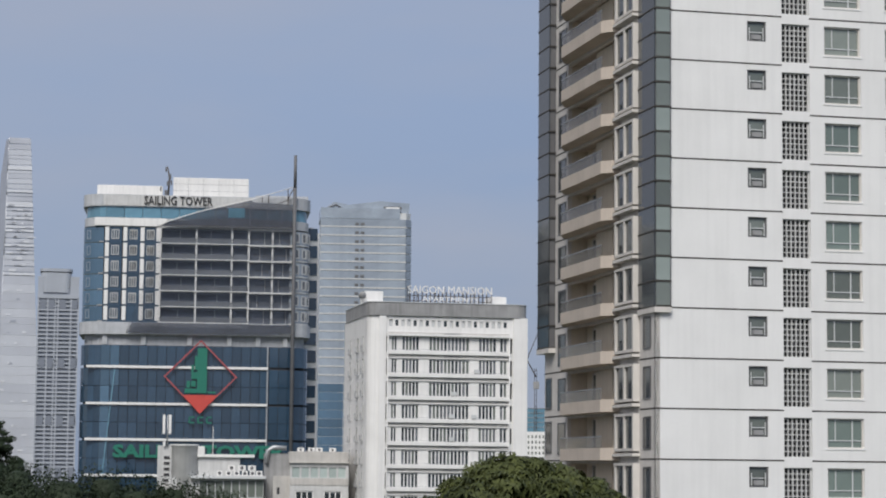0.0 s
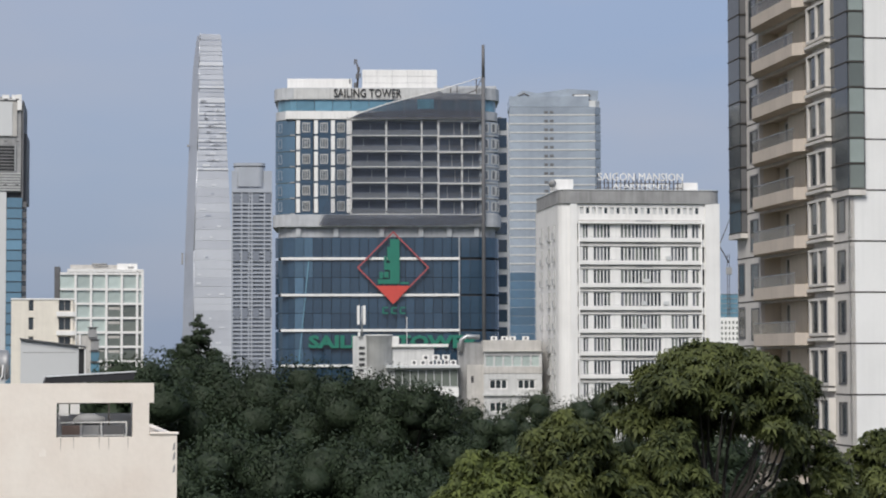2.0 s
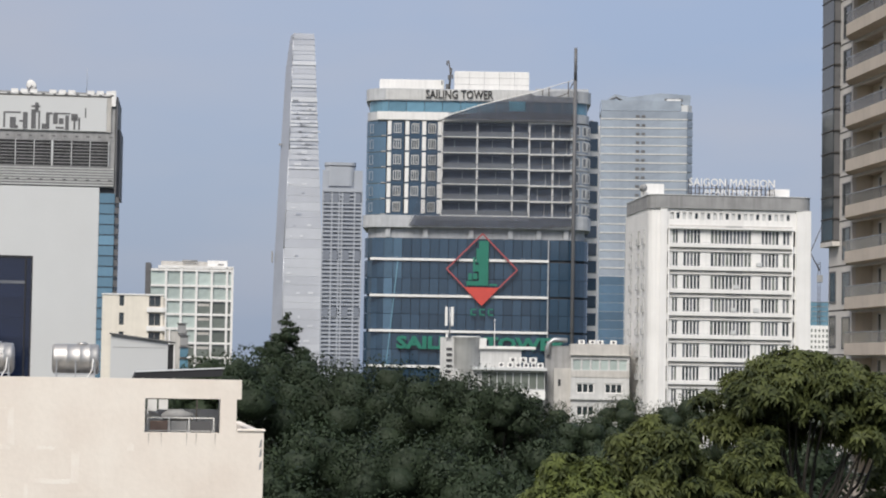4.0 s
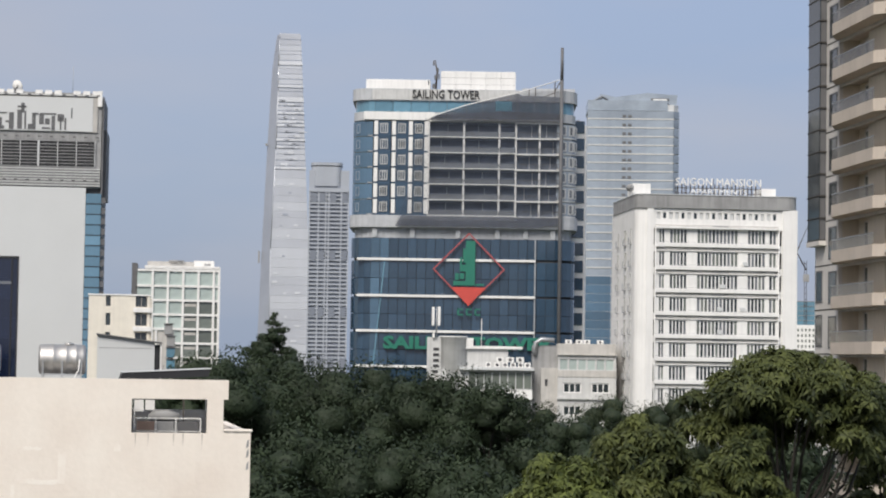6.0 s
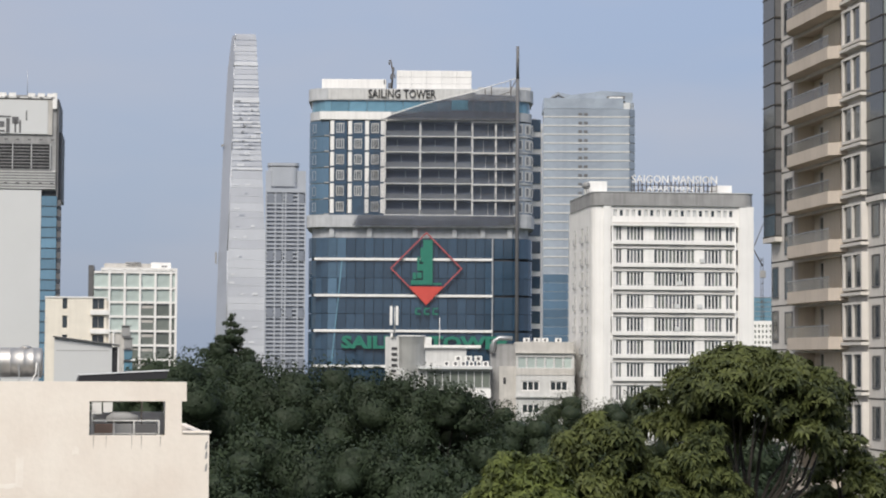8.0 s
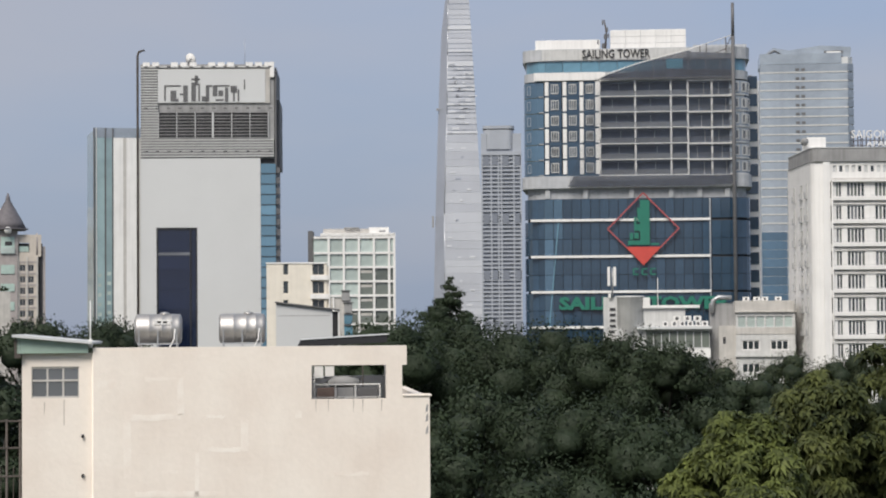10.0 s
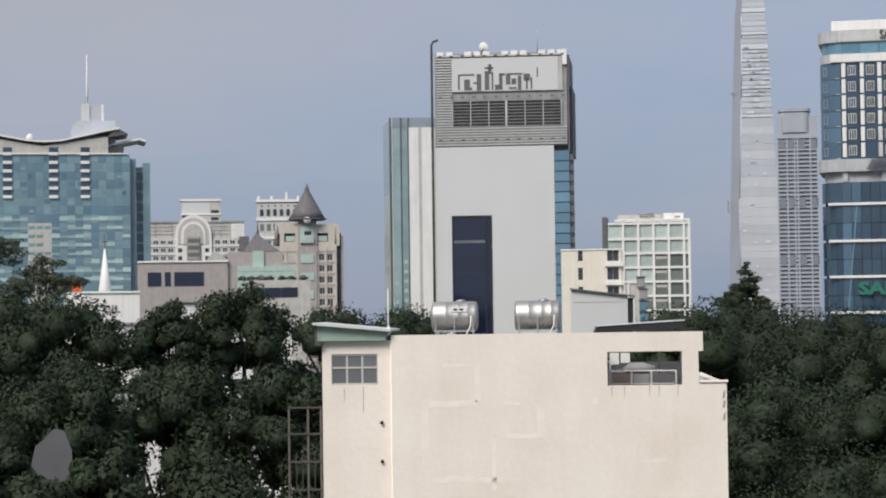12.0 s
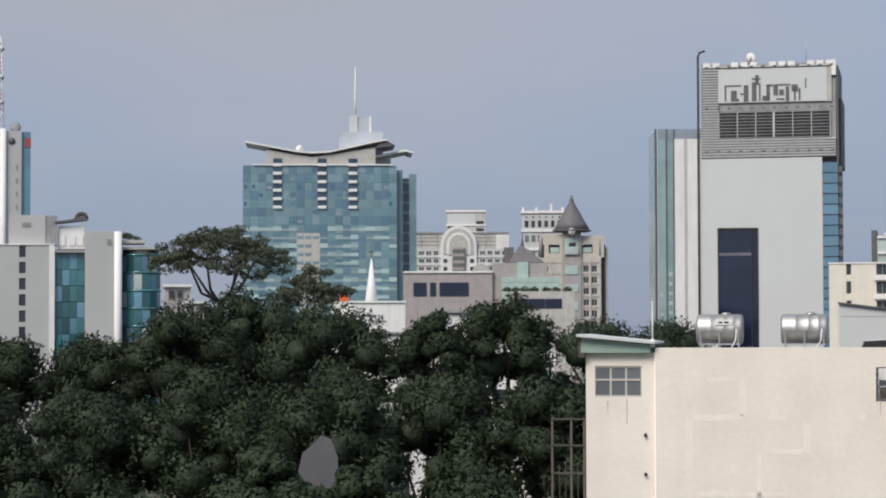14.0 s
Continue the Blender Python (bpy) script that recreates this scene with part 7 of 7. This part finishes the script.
def left_quarter():
    m = site(-29.98, 480)
    b = thing("grey_office_complex", m, "pale grey office complex with green glass bays", "building")
    put("wall", wall_mesh("wall", OFFICE_GREY, -24, -2.9, 0, 43.2, [(-10.4, -9.0, z, z + 2.5) for z in span(5.6, 3.5, 11)], 0, 0.6), b)
    put("core", boxes("core", INTERIOR_SHADE, (-23.5, -3.2, 1, 14, 0, 43)), b)
    win = window_mesh("window", 1.4, 2.5, DARKGREY, GLASS_DARK, cols=1)
    grid_of("window", win, b, (-10.4,), span(5.6, 3.5, 11), 0.25)
    put("corner_trim", boxes("corner_trim", WHITE, (-4.0, -2.85, -0.15, 3, 0, 43.3)), b)
    put("parapet", bevelled("parapet", WHITE, (-24, -2.8, -0.2, 14, 43.2, 43.5), 0.05), b)
    put("roof_block", bevelled("roof_block", OFFICE_GREY, (-12.6, -4.8, 2, 10, 43.4, 49.8), 0.08), b)
    put("roof_block_side", boxes("roof_block_side", GREY, (-4.8, -2.4, 2.2, 10, 43.4, 49.7)), b)
    put("vent", boxes("vent", GREY, (-9.8, -8.0, 1.9, 2.0, 47.2, 48.2)), b)
    put("canopy", plate("canopy", DARKGREY, [(-3, 48.5), (0.5, 48.9), (3.6, 49.8), (4.3, 49.4), (4.3, 48.9), (-3, 48.0)], 2, 8), b)
    put("canopy_arch", plate("canopy_arch", RUST, [(2.9 + 1.5 * math.cos(radians(q)), 49.2 + 1.4 * math.sin(radians(q))) for q in range(0, 181, 20)] + [(2.9 + 0.8 * math.cos(radians(q)), 49.2 + 0.7 * math.sin(radians(q))) for q in range(180, -1, -20)], 2, 7), b)
    put("white_plant", bevelled("white_plant", WHITE, (-2.2, 3.6, 3, 8, 42.5, 47.6), 0.08), b)
    for x in (-1.9, 0.2, 1.9):
        put("plant_panel", bevelled("plant_panel", WHITE, (x, x + 1.4, 2.8, 3.0, 43.2, 45.4), 0.05), b)
    put("ledge", boxes("ledge", GREY, (-2.8, 3.6, -0.5, 3, 41.6, 42.3)), b)
    gp = boxes("pane", GLASS_GREEN, (0.03, 1.55, 0.5, 0.8, 0.03, 3.4))
    gq = boxes("pane", GLASS_TEAL, (0.03, 1.55, 0.5, 0.8, 0.03, 3.4))
    for i in range(4):
        for k, z in enumerate(span(3, 3.5, 11)):
            put("pane", gq if (i * 3 + k) % 4 == 0 else gp, b, (-2.8 + 1.58 * i, 0, z))
    put("bay_core", boxes("bay_core", INTERIOR_SHADE, (-2.8, 3.6, 0.9, 12, 0, 41.6)), b)
    put("tall_wall", bevelled("tall_wall", OFFICE_GREY, (3.6, 11.5, -1.5, 12, 0, 46.2), 0.15), b)
    put("tall_edge", tubes("tall_edge", WHITE, [(10.7, -1.2, 0, 0.85), (10.7, -1.2, 46.2, 0.85)], sides=14), b)
    put("tall_vent", boxes("tall_vent", GREY, (8.3, 9.4, -1.6, -1.5, 43.2, 44.5)), b)
    # curved green glass bay
    for k, z in enumerate(span(2.5, 3.9, 10)):
        for i in range(6):
            q0, q1 = radians(200 + 24 * i), radians(200 + 24 * (i + 1) - 1.0)
            c0 = [(15.8 + 4.4 * math.cos(q), 4 + 4.4 * math.sin(q)) for q in (q0, q1)] + [(15.8 + 4.1 * math.cos(q), 4 + 4.1 * math.sin(q)) for q in (q1, q0)]
            g = GLASS_PALE if (i * 2 + k * 3) % 7 == 0 else (GLASS_TEAL if (i + k) % 3 == 0 else GLASS_GREEN)
            put("curved_pane", prism("curved_pane", g, c0, 0, 3.3), b, (0, 0, z))
        put("curved_band", tubes("curved_band", GLASS_GREEN, [(15.8, 4, z + 3.32, 4.45), (15.8, 4, z + 3.85, 4.45)], sides=24), b)
    put("curved_core", tubes("curved_core", INTERIOR_SHADE, [(15.8, 4, 0, 4.0), (15.8, 4, 42.2, 4.0)], sides=20), b)
    put("terrace_slab", bevelled("terrace_slab", STONE, (11.6, 16.5, -0.5, 8, 43.6, 44.4), 0.08), b)
    put("terrace_slab", bevelled("terrace_slab", STONE, (11.6, 19.0, 0, 8, 42.3, 42.9), 0.08), b)
    s = thing("terrace_shrub", m @ pose(13.0, 1, 44.4), "shaggy shrub on the office terrace", "shrub")
    put("foliage", leaves("foliage", [(0, 0, 0.8), (1.2, 0, 0.5), (-0.9, 0, 0.9), (2.2, 0, 0.3)], [1.0, 0.8, 0.9, 0.6], 700, 0.4, LEAF_MID, 44), s)
    h = thing("mauve_house", m @ pose(0, -60, 0), "small mauve and white house among the trees", "house")
    put("wall", boxes("wall", MAUVE, (18.2, 21.5, 0, 6, 0, 30.5)), h)
    put("white_roof", bevelled("white_roof", WHITE, (18.0, 23.5, -0.3, 6, 33.0, 33.5), 0.05), h)
    put("upper_wall", boxes("upper_wall", STONE, (18.2, 23.2, 0.5, 6, 30.5, 33.0)), h)
    put("lower_roof", bevelled("lower_roof", WHITE, (21.5, 26.0, -0.5, 6, 29.8, 30.3), 0.05), h)
    put("lower_wall", boxes("lower_wall", STONE, (21.6, 26, 0, 6, 0, 29.8)), h)
    for x in (19.0, 20.6, 22.8):
        put("window", boxes("window", GLASS_DARK, (x, x + 1.0, -0.05 if x < 21 else -0.05, 0.5, 31.0 if x < 22 else 28.2, 32.3 if x < 22 else 29.4)), h)
    # slim tower with a lattice mast
    m2 = site(-31.35, 700)
    t = thing("slim_white_tower", m2, "slim white office tower with blue glass side", "building")
    put("wall", boxes("wall", OFFICE_GREY, (-14, 2.2, 0, 14, 0, 87.6)), t)
    put("white_edge", tubes("white_edge", WHITE, [(-3.5, -0.3, 0, 1.0), (-3.5, -0.3, 88.2, 1.0)], sides=12), t)
    put("blue_side", boxes("blue_side", GLASS_TEAL, (2.2, 5.0, 0.8, 14, 0, 87.4)), t)
    put("red_panel", boxes("red_panel", DULL_RED, (3.2, 5.1, 0.6, 0.8, 82.5, 85.4)), t)
    put("dark_sign", tubes("dark_sign", DARKGREY, [(-0.9, -0.25, 84.4, 1.1), (-0.9, 0.0, 84.4, 1.1)], sides=14), t)
    for z in span(50, 4.2, 7):
        put("slit_window", boxes("slit_window", GREY, (0.4, 1.1, -0.1, 0, z, z + 1.6)), t)
    l = thing("lattice_mast", m2 @ pose(-4.9, 4, 88), "red and white lattice mast on the tower roof", "mast")
    for x, y in ((-1, 0), (1, 0), (0, 1.6)):
        put("mast_leg", tubes("mast_leg", WHITE, [(x * 1.6, y * 1.6, 0, 0.22), (x * 0.5, y * 0.5, 30, 0.15)], sides=6), l)
    for k in range(10):
        s0, s1 = 1.6 - 0.11 * k, 1.6 - 0.11 * (k + 1)
        put("brace", tubes("brace", WHITE if k % 4 < 2 else REDP, [(-s0, 0, 3 * k, 0.12), (s1, 0, 3 * k + 3, 0.12)], [(s0, 0, 3 * k, 0.12), (-s1, 0, 3 * k + 3, 0.12)], sides=5), l)
    for z in (9, 17, 26):
        put("drum_antenna", tubes("drum_antenna", OFFICE_GREY, [(0.9, -0.6, z, 0.8), (0.9, 0.0, z, 0.8)], sides=12), l)
    d = thing("satellite_dish", m2 @ pose(0.3, 3, 87.6), "grey dish on the tower roof", "dish")
    put("dish", tubes("dish", GREY, [(0, -0.3, 1.6, 0.2), (0, 0.0, 1.5, 1.2), (0, 0.3, 1.4, 1.7)], sides=14), d)
    put("post", tubes("post", GREY, [(0, 0.2, 0, 0.15), (0, 0.2, 1.4, 0.15)], sides=6), d)


left_quarter()


# ---- trees ----
def crown_plan(r, height, rad, deep, n, dome=0.6, clump=(0.24, 0.40), tiers=2):
    """Clump centres over a domed crown, in ragged tiers."""
    out, rr = [], []
    for i in range(n):
        q, s = 2.399963 * i + r.uniform(-0.5, 0.5), math.sqrt((i + 0.5) / n)
        rho = rad * 0.84 * s * r.uniform(0.8, 1.1)
        top = height - deep * dome * s ** 2.0 - r.uniform(0, 0.12) * deep
        cr = rad * r.uniform(*clump)
        out.append((rho * math.cos(q), rho * math.sin(q), top - cr * 0.75))
        rr.append(cr)
        if s > 0.5:
            for k in range(1, tiers + 1):
                q2, c2 = q + r.uniform(-0.5, 0.5), cr * r.uniform(0.7, 1.1)
                out.append((rho * math.cos(q2) * 1.06, rho * math.sin(q2) * 1.06, top - cr * 0.8 - deep * (0.42 * k + r.uniform(-0.1, 0.1))))
                rr.append(c2)
    return out, rr


def billows(r, lobes, sizes, squash, per=9):
    """Rounded sub-clumps over the outer side of every lobe of a crown."""
    cs, rs, hubs = list(lobes), [0.86 * a for a in sizes], list(lobes)
    for c, big in zip(lobes, sizes):
        for i in range(per):
            u = 1 - 1.35 * (i + 0.5) / per
            q, rho = 2.399963 * i + r.uniform(-0.4, 0.4), math.sqrt(max(0.0, 1 - u * u))
            k = big * r.uniform(0.55, 0.95)
            hubs.append(c)
            cs.append((c[0] + k * rho * math.cos(q), c[1] + k * rho * math.sin(q), c[2] + k * u * squash))
            rs.append(big * r.uniform(0.34, 0.6))
    return cs, rs, hubs


def rosettes(name, centres, radii, tufts, size, material, seed, squash=0.8, blades=8):
    """Tufts of long drooping leaves that spread from the twig ends of a crown."""
    r = np.random.default_rng(seed)
    c, rad = np.array(centres), np.array(radii)
    k = r.choice(len(c), tufts, p=rad ** 2 / (rad ** 2).sum())
    d = r.normal(size=(tufts, 3))
    d[:, 2] = d[:, 2] * 0.8 + 0.35
    d /= np.linalg.norm(d, axis=1)[:, None]
    p = c[k] + d * (rad[k] * (1.08 - 0.42 * r.random(tufts) ** 1.5))[:, None] * np.array([1, 1, squash])
    axis = d + np.array([0, 0, 0.7]) + r.normal(size=(tufts, 3)) * 0.25
    axis /= np.linalg.norm(axis, axis=1)[:, None]
    side = np.cross(axis, r.normal(size=(tufts, 3)))
    side /= np.linalg.norm(side, axis=1)[:, None]
    other = np.cross(axis, side)
    rows = []
    for b in range(blades):
        q = 2 * math.pi * (b + r.random(tufts)) / blades
        out = side * np.cos(q)[:, None] + other * np.sin(q)[:, None]
        ln = (size * (0.65 + 0.7 * r.random(tufts)))[:, None]
        wide = np.cross(axis, out) * ln * 0.15
        mid = p + (out * 0.55 + axis * 0.28) * ln
        tip = p + (out * 1.0 + axis * 0.2) * ln - np.array([0, 0, 0.22]) * ln
        rows.append(np.stack([p, mid - wide, tip, mid + wide], 1))
    v = np.concatenate(rows).reshape(-1, 3)
    me = bpy.data.meshes.new(name)
    n = len(v) // 4
    me.vertices.add(n * 4)
    me.vertices.foreach_set("co", v.ravel().astype(np.float32))
    me.loops.add(n * 4)
    me.loops.foreach_set("vertex_index", np.arange(n * 4, dtype=np.int32))
    me.polygons.add(n)
    me.polygons.foreach_set("loop_start", np.arange(0, n * 4, 4, dtype=np.int32))
    me.polygons.foreach_set("loop_total", np.full(n, 4, dtype=np.int32))
    me.materials.append(material)
    me.update(calc_edges=True)
    return me


def trunk_and_limbs(t, r, cs, top, base, tr, step, sides=6):
    """A tapered trunk that forks into bent limbs, each ending inside a clump."""
    put("trunk", tubes("trunk", BARK, [(0, 0, 0, tr * 1.5), (0, 0, 1.0, tr * 1.1), (0.3, 0.2, base * 0.6, tr), (0, 0, base, tr * 0.8)]), t)
    for c in cs[::step]:
        j = r.uniform(0.35, 0.6)
        mid = (c[0] * j + r.uniform(-0.4, 0.4), c[1] * j + r.uniform(-0.4, 0.4), base + (c[2] - base) * 0.5)
        put("limb", tubes("limb", BARK, [(0, 0, base - 0.5, tr * 0.55), (mid[0] * 0.5, mid[1] * 0.5, base + (mid[2] - base) * 0.6, tr * 0.45), (*mid, tr * 0.32), (c[0], c[1], c[2], tr * 0.12)], sides=sides), t)


def street_tree(az, dist, top, rad, deep, material, seed, tufts, clumps, label, dome=0.8, squash=0.8, fork=0.0, tiers=2, clump=(0.11, 0.20)):
    r = random.Random(seed)
    t = thing("tree", site(az, dist) @ pose(0, 0, 0, 0, 0, r.uniform(0, 360)), label, "tree", "street trees")
    cs, rs = crown_plan(r, top, rad, deep, clumps, dome, clump, tiers)
    put("crown", rosettes("crown", cs, rs, tufts, 0.30, material, seed, squash), t)
    # dark mass that carries the shade inside the crown
    put("inner_foliage", foliage_mass("inner_foliage", cs, rs, SHADED_OLIVE, seed, squash, 0.48), t)
    trunk_and_limbs(t, r, cs, top, fork or top - deep * 1.5, max(0.16, rad * 0.045), max(3, len(cs) // 16))
    return t


def park_tree(az, dist, top, rad, deep, seed, count, size, material=LEAF_DARK, ragged=False):
    r = random.Random(seed)
    t = thing("tree", site(az, dist) @ pose(0, 0, 0, 0, 0, r.uniform(0, 360)), "tall broadleaf park tree with dense dark green crown", "tree", "park trees")
    squash = 0.86
    lobes, sizes = crown_plan(r, top, rad, deep, 13 if ragged else 10, 0.6, (0.22, 0.36) if ragged else (0.32, 0.46), 2)
    heart = [(rad * 0.34 * math.cos(q), rad * 0.34 * math.sin(q), top - deep * (0.5 + 0.25 * (i % 2))) for i, q in enumerate((0, 1.3, 2.5, 3.8, 5.0))]
    cs, rs, hubs = billows(r, lobes, sizes, squash, 8)
    put("crown", leaves("crown", cs, rs, count, size, material, seed, squash, droop=0.2, jitter=0.5, soft=0.9, hubs=hubs, loose=0.6 if ragged else 0.44), t)
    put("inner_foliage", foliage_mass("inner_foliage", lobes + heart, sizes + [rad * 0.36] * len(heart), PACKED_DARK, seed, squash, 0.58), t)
    trunk_and_limbs(t, r, lobes, top, top - deep * 1.5, max(0.25, rad * 0.06), 3)
    return t


# the fresh green trees before the apartment tower
street_tree(8.15, 75, 25.75, 3.75, 2.6, LEAF_OLIVE, 11, 4300, 44, "large street tree with olive leaf tufts and bare lower limbs", 0.55, 0.75, fork=19.0, tiers=1)
street_tree(6.75, 71, 22.9, 1.7, 2.8, LEAF_OLIVE, 16, 1800, 20, "olive green street tree", 0.8)
street_tree(4.4, 70, 23.5, 2.8, 3.4, LEAF_OLIVE, 12, 4400, 34, "olive street tree with a broad rounded crown", 0.75)
street_tree(2.15, 66, 22.5, 3.0, 3.6, LEAF_LIGHT, 13, 4800, 34, "street tree with yellow-green new leaves", 0.95)
street_tree(2.5, 60, 20.75, 1.9, 2.5, LEAF_LIGHT, 14, 2600, 24, "street tree with bright new leaves", 0.9)
street_tree(13.0, 82, 22.9, 3.2, 3.5, LEAF_OLIVE, 15, 3000, 28, "street tree with fresh green crown beside the tower", 0.7)
street_tree(10.6, 79, 22.7, 1.9, 2.8, LEAF_OLIVE, 17, 1500, 20, "dark olive street tree before the tower foot", 0.8)
# the dark park trees
PARK = [(-5.2, 185, 26.4, 6.0, 7), (-3.3, 178, 25.9, 6.5, 7), (-1.2, 168, 25.2, 6.0, 7), (0.2, 162, 23.9, 4.5, 6), (-7.0, 175, 26.0, 6.0, 7),
        (-4.6, 140, 21.9, 6.0, 8), (-2.2, 136, 21.6, 6.0, 8), (-0.2, 132, 20.3, 5.5, 8), (-6.0, 125, 19.6, 5.0, 8), (-3.4, 115, 17.6, 5.0, 8), (-1.0, 112, 16.8, 5.0, 8),
        (1.2, 150, 20.3, 4.5, 7), (2.3, 200, 21.2, 5.0, 7), (3.3, 290, 21.6, 6.0, 8), (5.0, 290, 21.9, 6.5, 8), (6.6, 280, 22.6, 5.5, 8), (1.6, 250, 20.8, 5.0, 7), (4.2, 230, 20.6, 5.0, 7), (-8.0, 190, 23.8, 4.5, 7),
        (3.0, 130, 20.4, 4.5, 7), (5.2, 120, 20.4, 4.5, 7), (0.9, 105, 17.0, 4.5, 7),
        (7.7, 108, 22.9, 3.8, 7), (6.9, 98, 20.6, 4.0, 6), (9.0, 88, 18.6, 3.2, 6),
        (-14.4, 210, 26.3, 6.2, 6), (-16.3, 200, 26.4, 6.2, 6), (-18.6, 160, 27.6, 5.2, 7), (-20.5, 158, 26.4, 3.6, 6), (-23.3, 160, 27.2, 6.2, 8), (-27.0, 165, 27.5, 6.5, 8), (-25.4, 168, 28.3, 6.0, 7),
        (-29.2, 170, 25.4, 5.5, 7), (-31.6, 170, 25.3, 5.0, 7), (-33.6, 165, 25.0, 5.0, 7),
        (-17.6, 125, 22.6, 5.0, 8), (-20.4, 128, 22.8, 5.2, 8), (-23.2, 126, 22.4, 5.5, 8), (-26.4, 130, 22.8, 5.5, 8), (-29.6, 130, 22.0, 5.5, 8), (-32.4, 128, 21.5, 5.0, 8),
        (-19.0, 100, 18.6, 4.5, 8), (-22.2, 102, 18.2, 4.6, 8), (-25.4, 104, 18.6, 4.8, 8), (-28.4, 102, 18.0, 4.8, 8), (-31.4, 104, 18.0, 4.8, 8),
        (-23.7, 88, 18.6, 2.4, 4), (-22.5, 90, 19.6, 1.8, 4), (-24.7, 91, 20.0, 1.9, 4)]
for i, (az, dist, top, rad, deep) in enumerate(PARK):
    park_tree(az, dist, top, rad, deep, 100 + i, 26000 if dist < 200 else 14000, 0.29 if az < -14 else 0.25, LEAF_MID if dist > 220 else LEAF_DARK, az < -14)


# flat-topped tree that stands over the others
def umbrella_tree(az, dist, top, rad, seed, clumps, spread, fork, count, label):
    """Thin feathery layers of leaves at the ends of wide bare limbs."""
    r = random.Random(seed)
    t = thing("tree", site(az, dist), label, "tree", "park trees")
    ends, cs, rs = [], [], []
    for i in range(clumps):
        q, s = 2.399963 * i, math.sqrt((i + 0.5) / clumps)
        x, y = rad * s * math.cos(q) * r.uniform(0.85, 1.1), rad * s * math.sin(q) * r.uniform(0.85, 1.1)
        z = top - spread * (0.75 * s * s + r.uniform(0, 0.45))
        ends.append((x, y, z))
        for k in range(4):
            cs.append((x + r.uniform(-0.8, 0.8), y + r.uniform(-0.8, 0.8), z + r.uniform(-0.25, 0.35)))
            rs.append(r.uniform(0.3, 0.75))
    put("crown", leaves("crown", cs, rs, count, 0.24, LEAF_HAZED, seed, 0.55, jitter=0.5, soft=0.7), t)
    tr = rad * 0.05
    put("trunk", tubes("trunk", BARK, [(0.3, 0, 0, tr * 1.4), (0.2, 0, fork * 0.7, tr), (0, 0, fork, tr * 0.85)]), t)
    mains = []
    for i in range(6):
        q = 1.047 * i + r.uniform(-0.3, 0.3)
        a0 = (rad * 0.28 * math.cos(q), rad * 0.28 * math.sin(q), fork + r.uniform(0.5, 1.1))
        b0 = (rad * 0.52 * math.cos(q + 0.15), rad * 0.52 * math.sin(q + 0.15), fork + (top - fork) * r.uniform(0.42, 0.6))
        put("limb", tubes("limb", BARK, [(0, 0, fork - 0.3, tr * 0.6), (a0[0] * 0.5, a0[1] * 0.5, fork + 0.2, tr * 0.5), (*a0, tr * 0.42), (*b0, tr * 0.26)], sides=6), t)
        mains += [a0, b0]
    for e in ends[::3]:
        m0 = min(mains, key=lambda p: (p[0] - e[0]) ** 2 + (p[1] - e[1]) ** 2 + (p[2] - e[2]) ** 2)
        put("branch", tubes("branch", BARK, [(*m0, tr * 0.24), ((m0[0] + e[0]) / 2, (m0[1] + e[1]) / 2, m0[2] * 0.4 + e[2] * 0.6, tr * 0.16), (*e, tr * 0.07)], sides=5), t)


umbrella_tree(-26.05, 195, 34.3, 6.0, 61, 80, 4.2, 27.6, 19000, "flat-topped umbrella tree with bare forked limbs")
umbrella_tree(-23.7, 190, 30.2, 3.1, 62, 34, 3.2, 25.5, 8000, "small thin-crowned tree rising over the park")


def conifer(az, dist, top, seed):
    """A narrow tiered conifer."""
    r = random.Random(seed)
    t = thing("conifer", site(az, dist), "dark tiered conifer standing over the tree line", "tree")
    put("trunk", tubes("trunk", BARK, [(0, 0, 0, 0.35), (0, 0, top - 0.4, 0.05)], sides=8), t)
    cs, rs = [], []
    for k in range(9):
        z = top - 0.4 - 0.75 * k
        for i in range(3 + k):
            q, rho = r.uniform(0, 6.28), (0.15 + 0.46 * k) * r.uniform(0.4, 1.15)
            cs.append((rho * math.cos(q), rho * math.sin(q), z + r.uniform(-0.2, 0.2)))
            rs.append(0.36 + 0.11 * k)
            put("limb", tubes("limb", BARK, [(0, 0, z - 0.2, 0.07), (cs[-1][0], cs[-1][1], z, 0.03)], sides=5), t)
    put("crown", leaves("crown", cs, rs, 20000, 0.28, LEAF_DARK, seed, 0.6), t)


conifer(-5.42, 230, 30.1, 71)
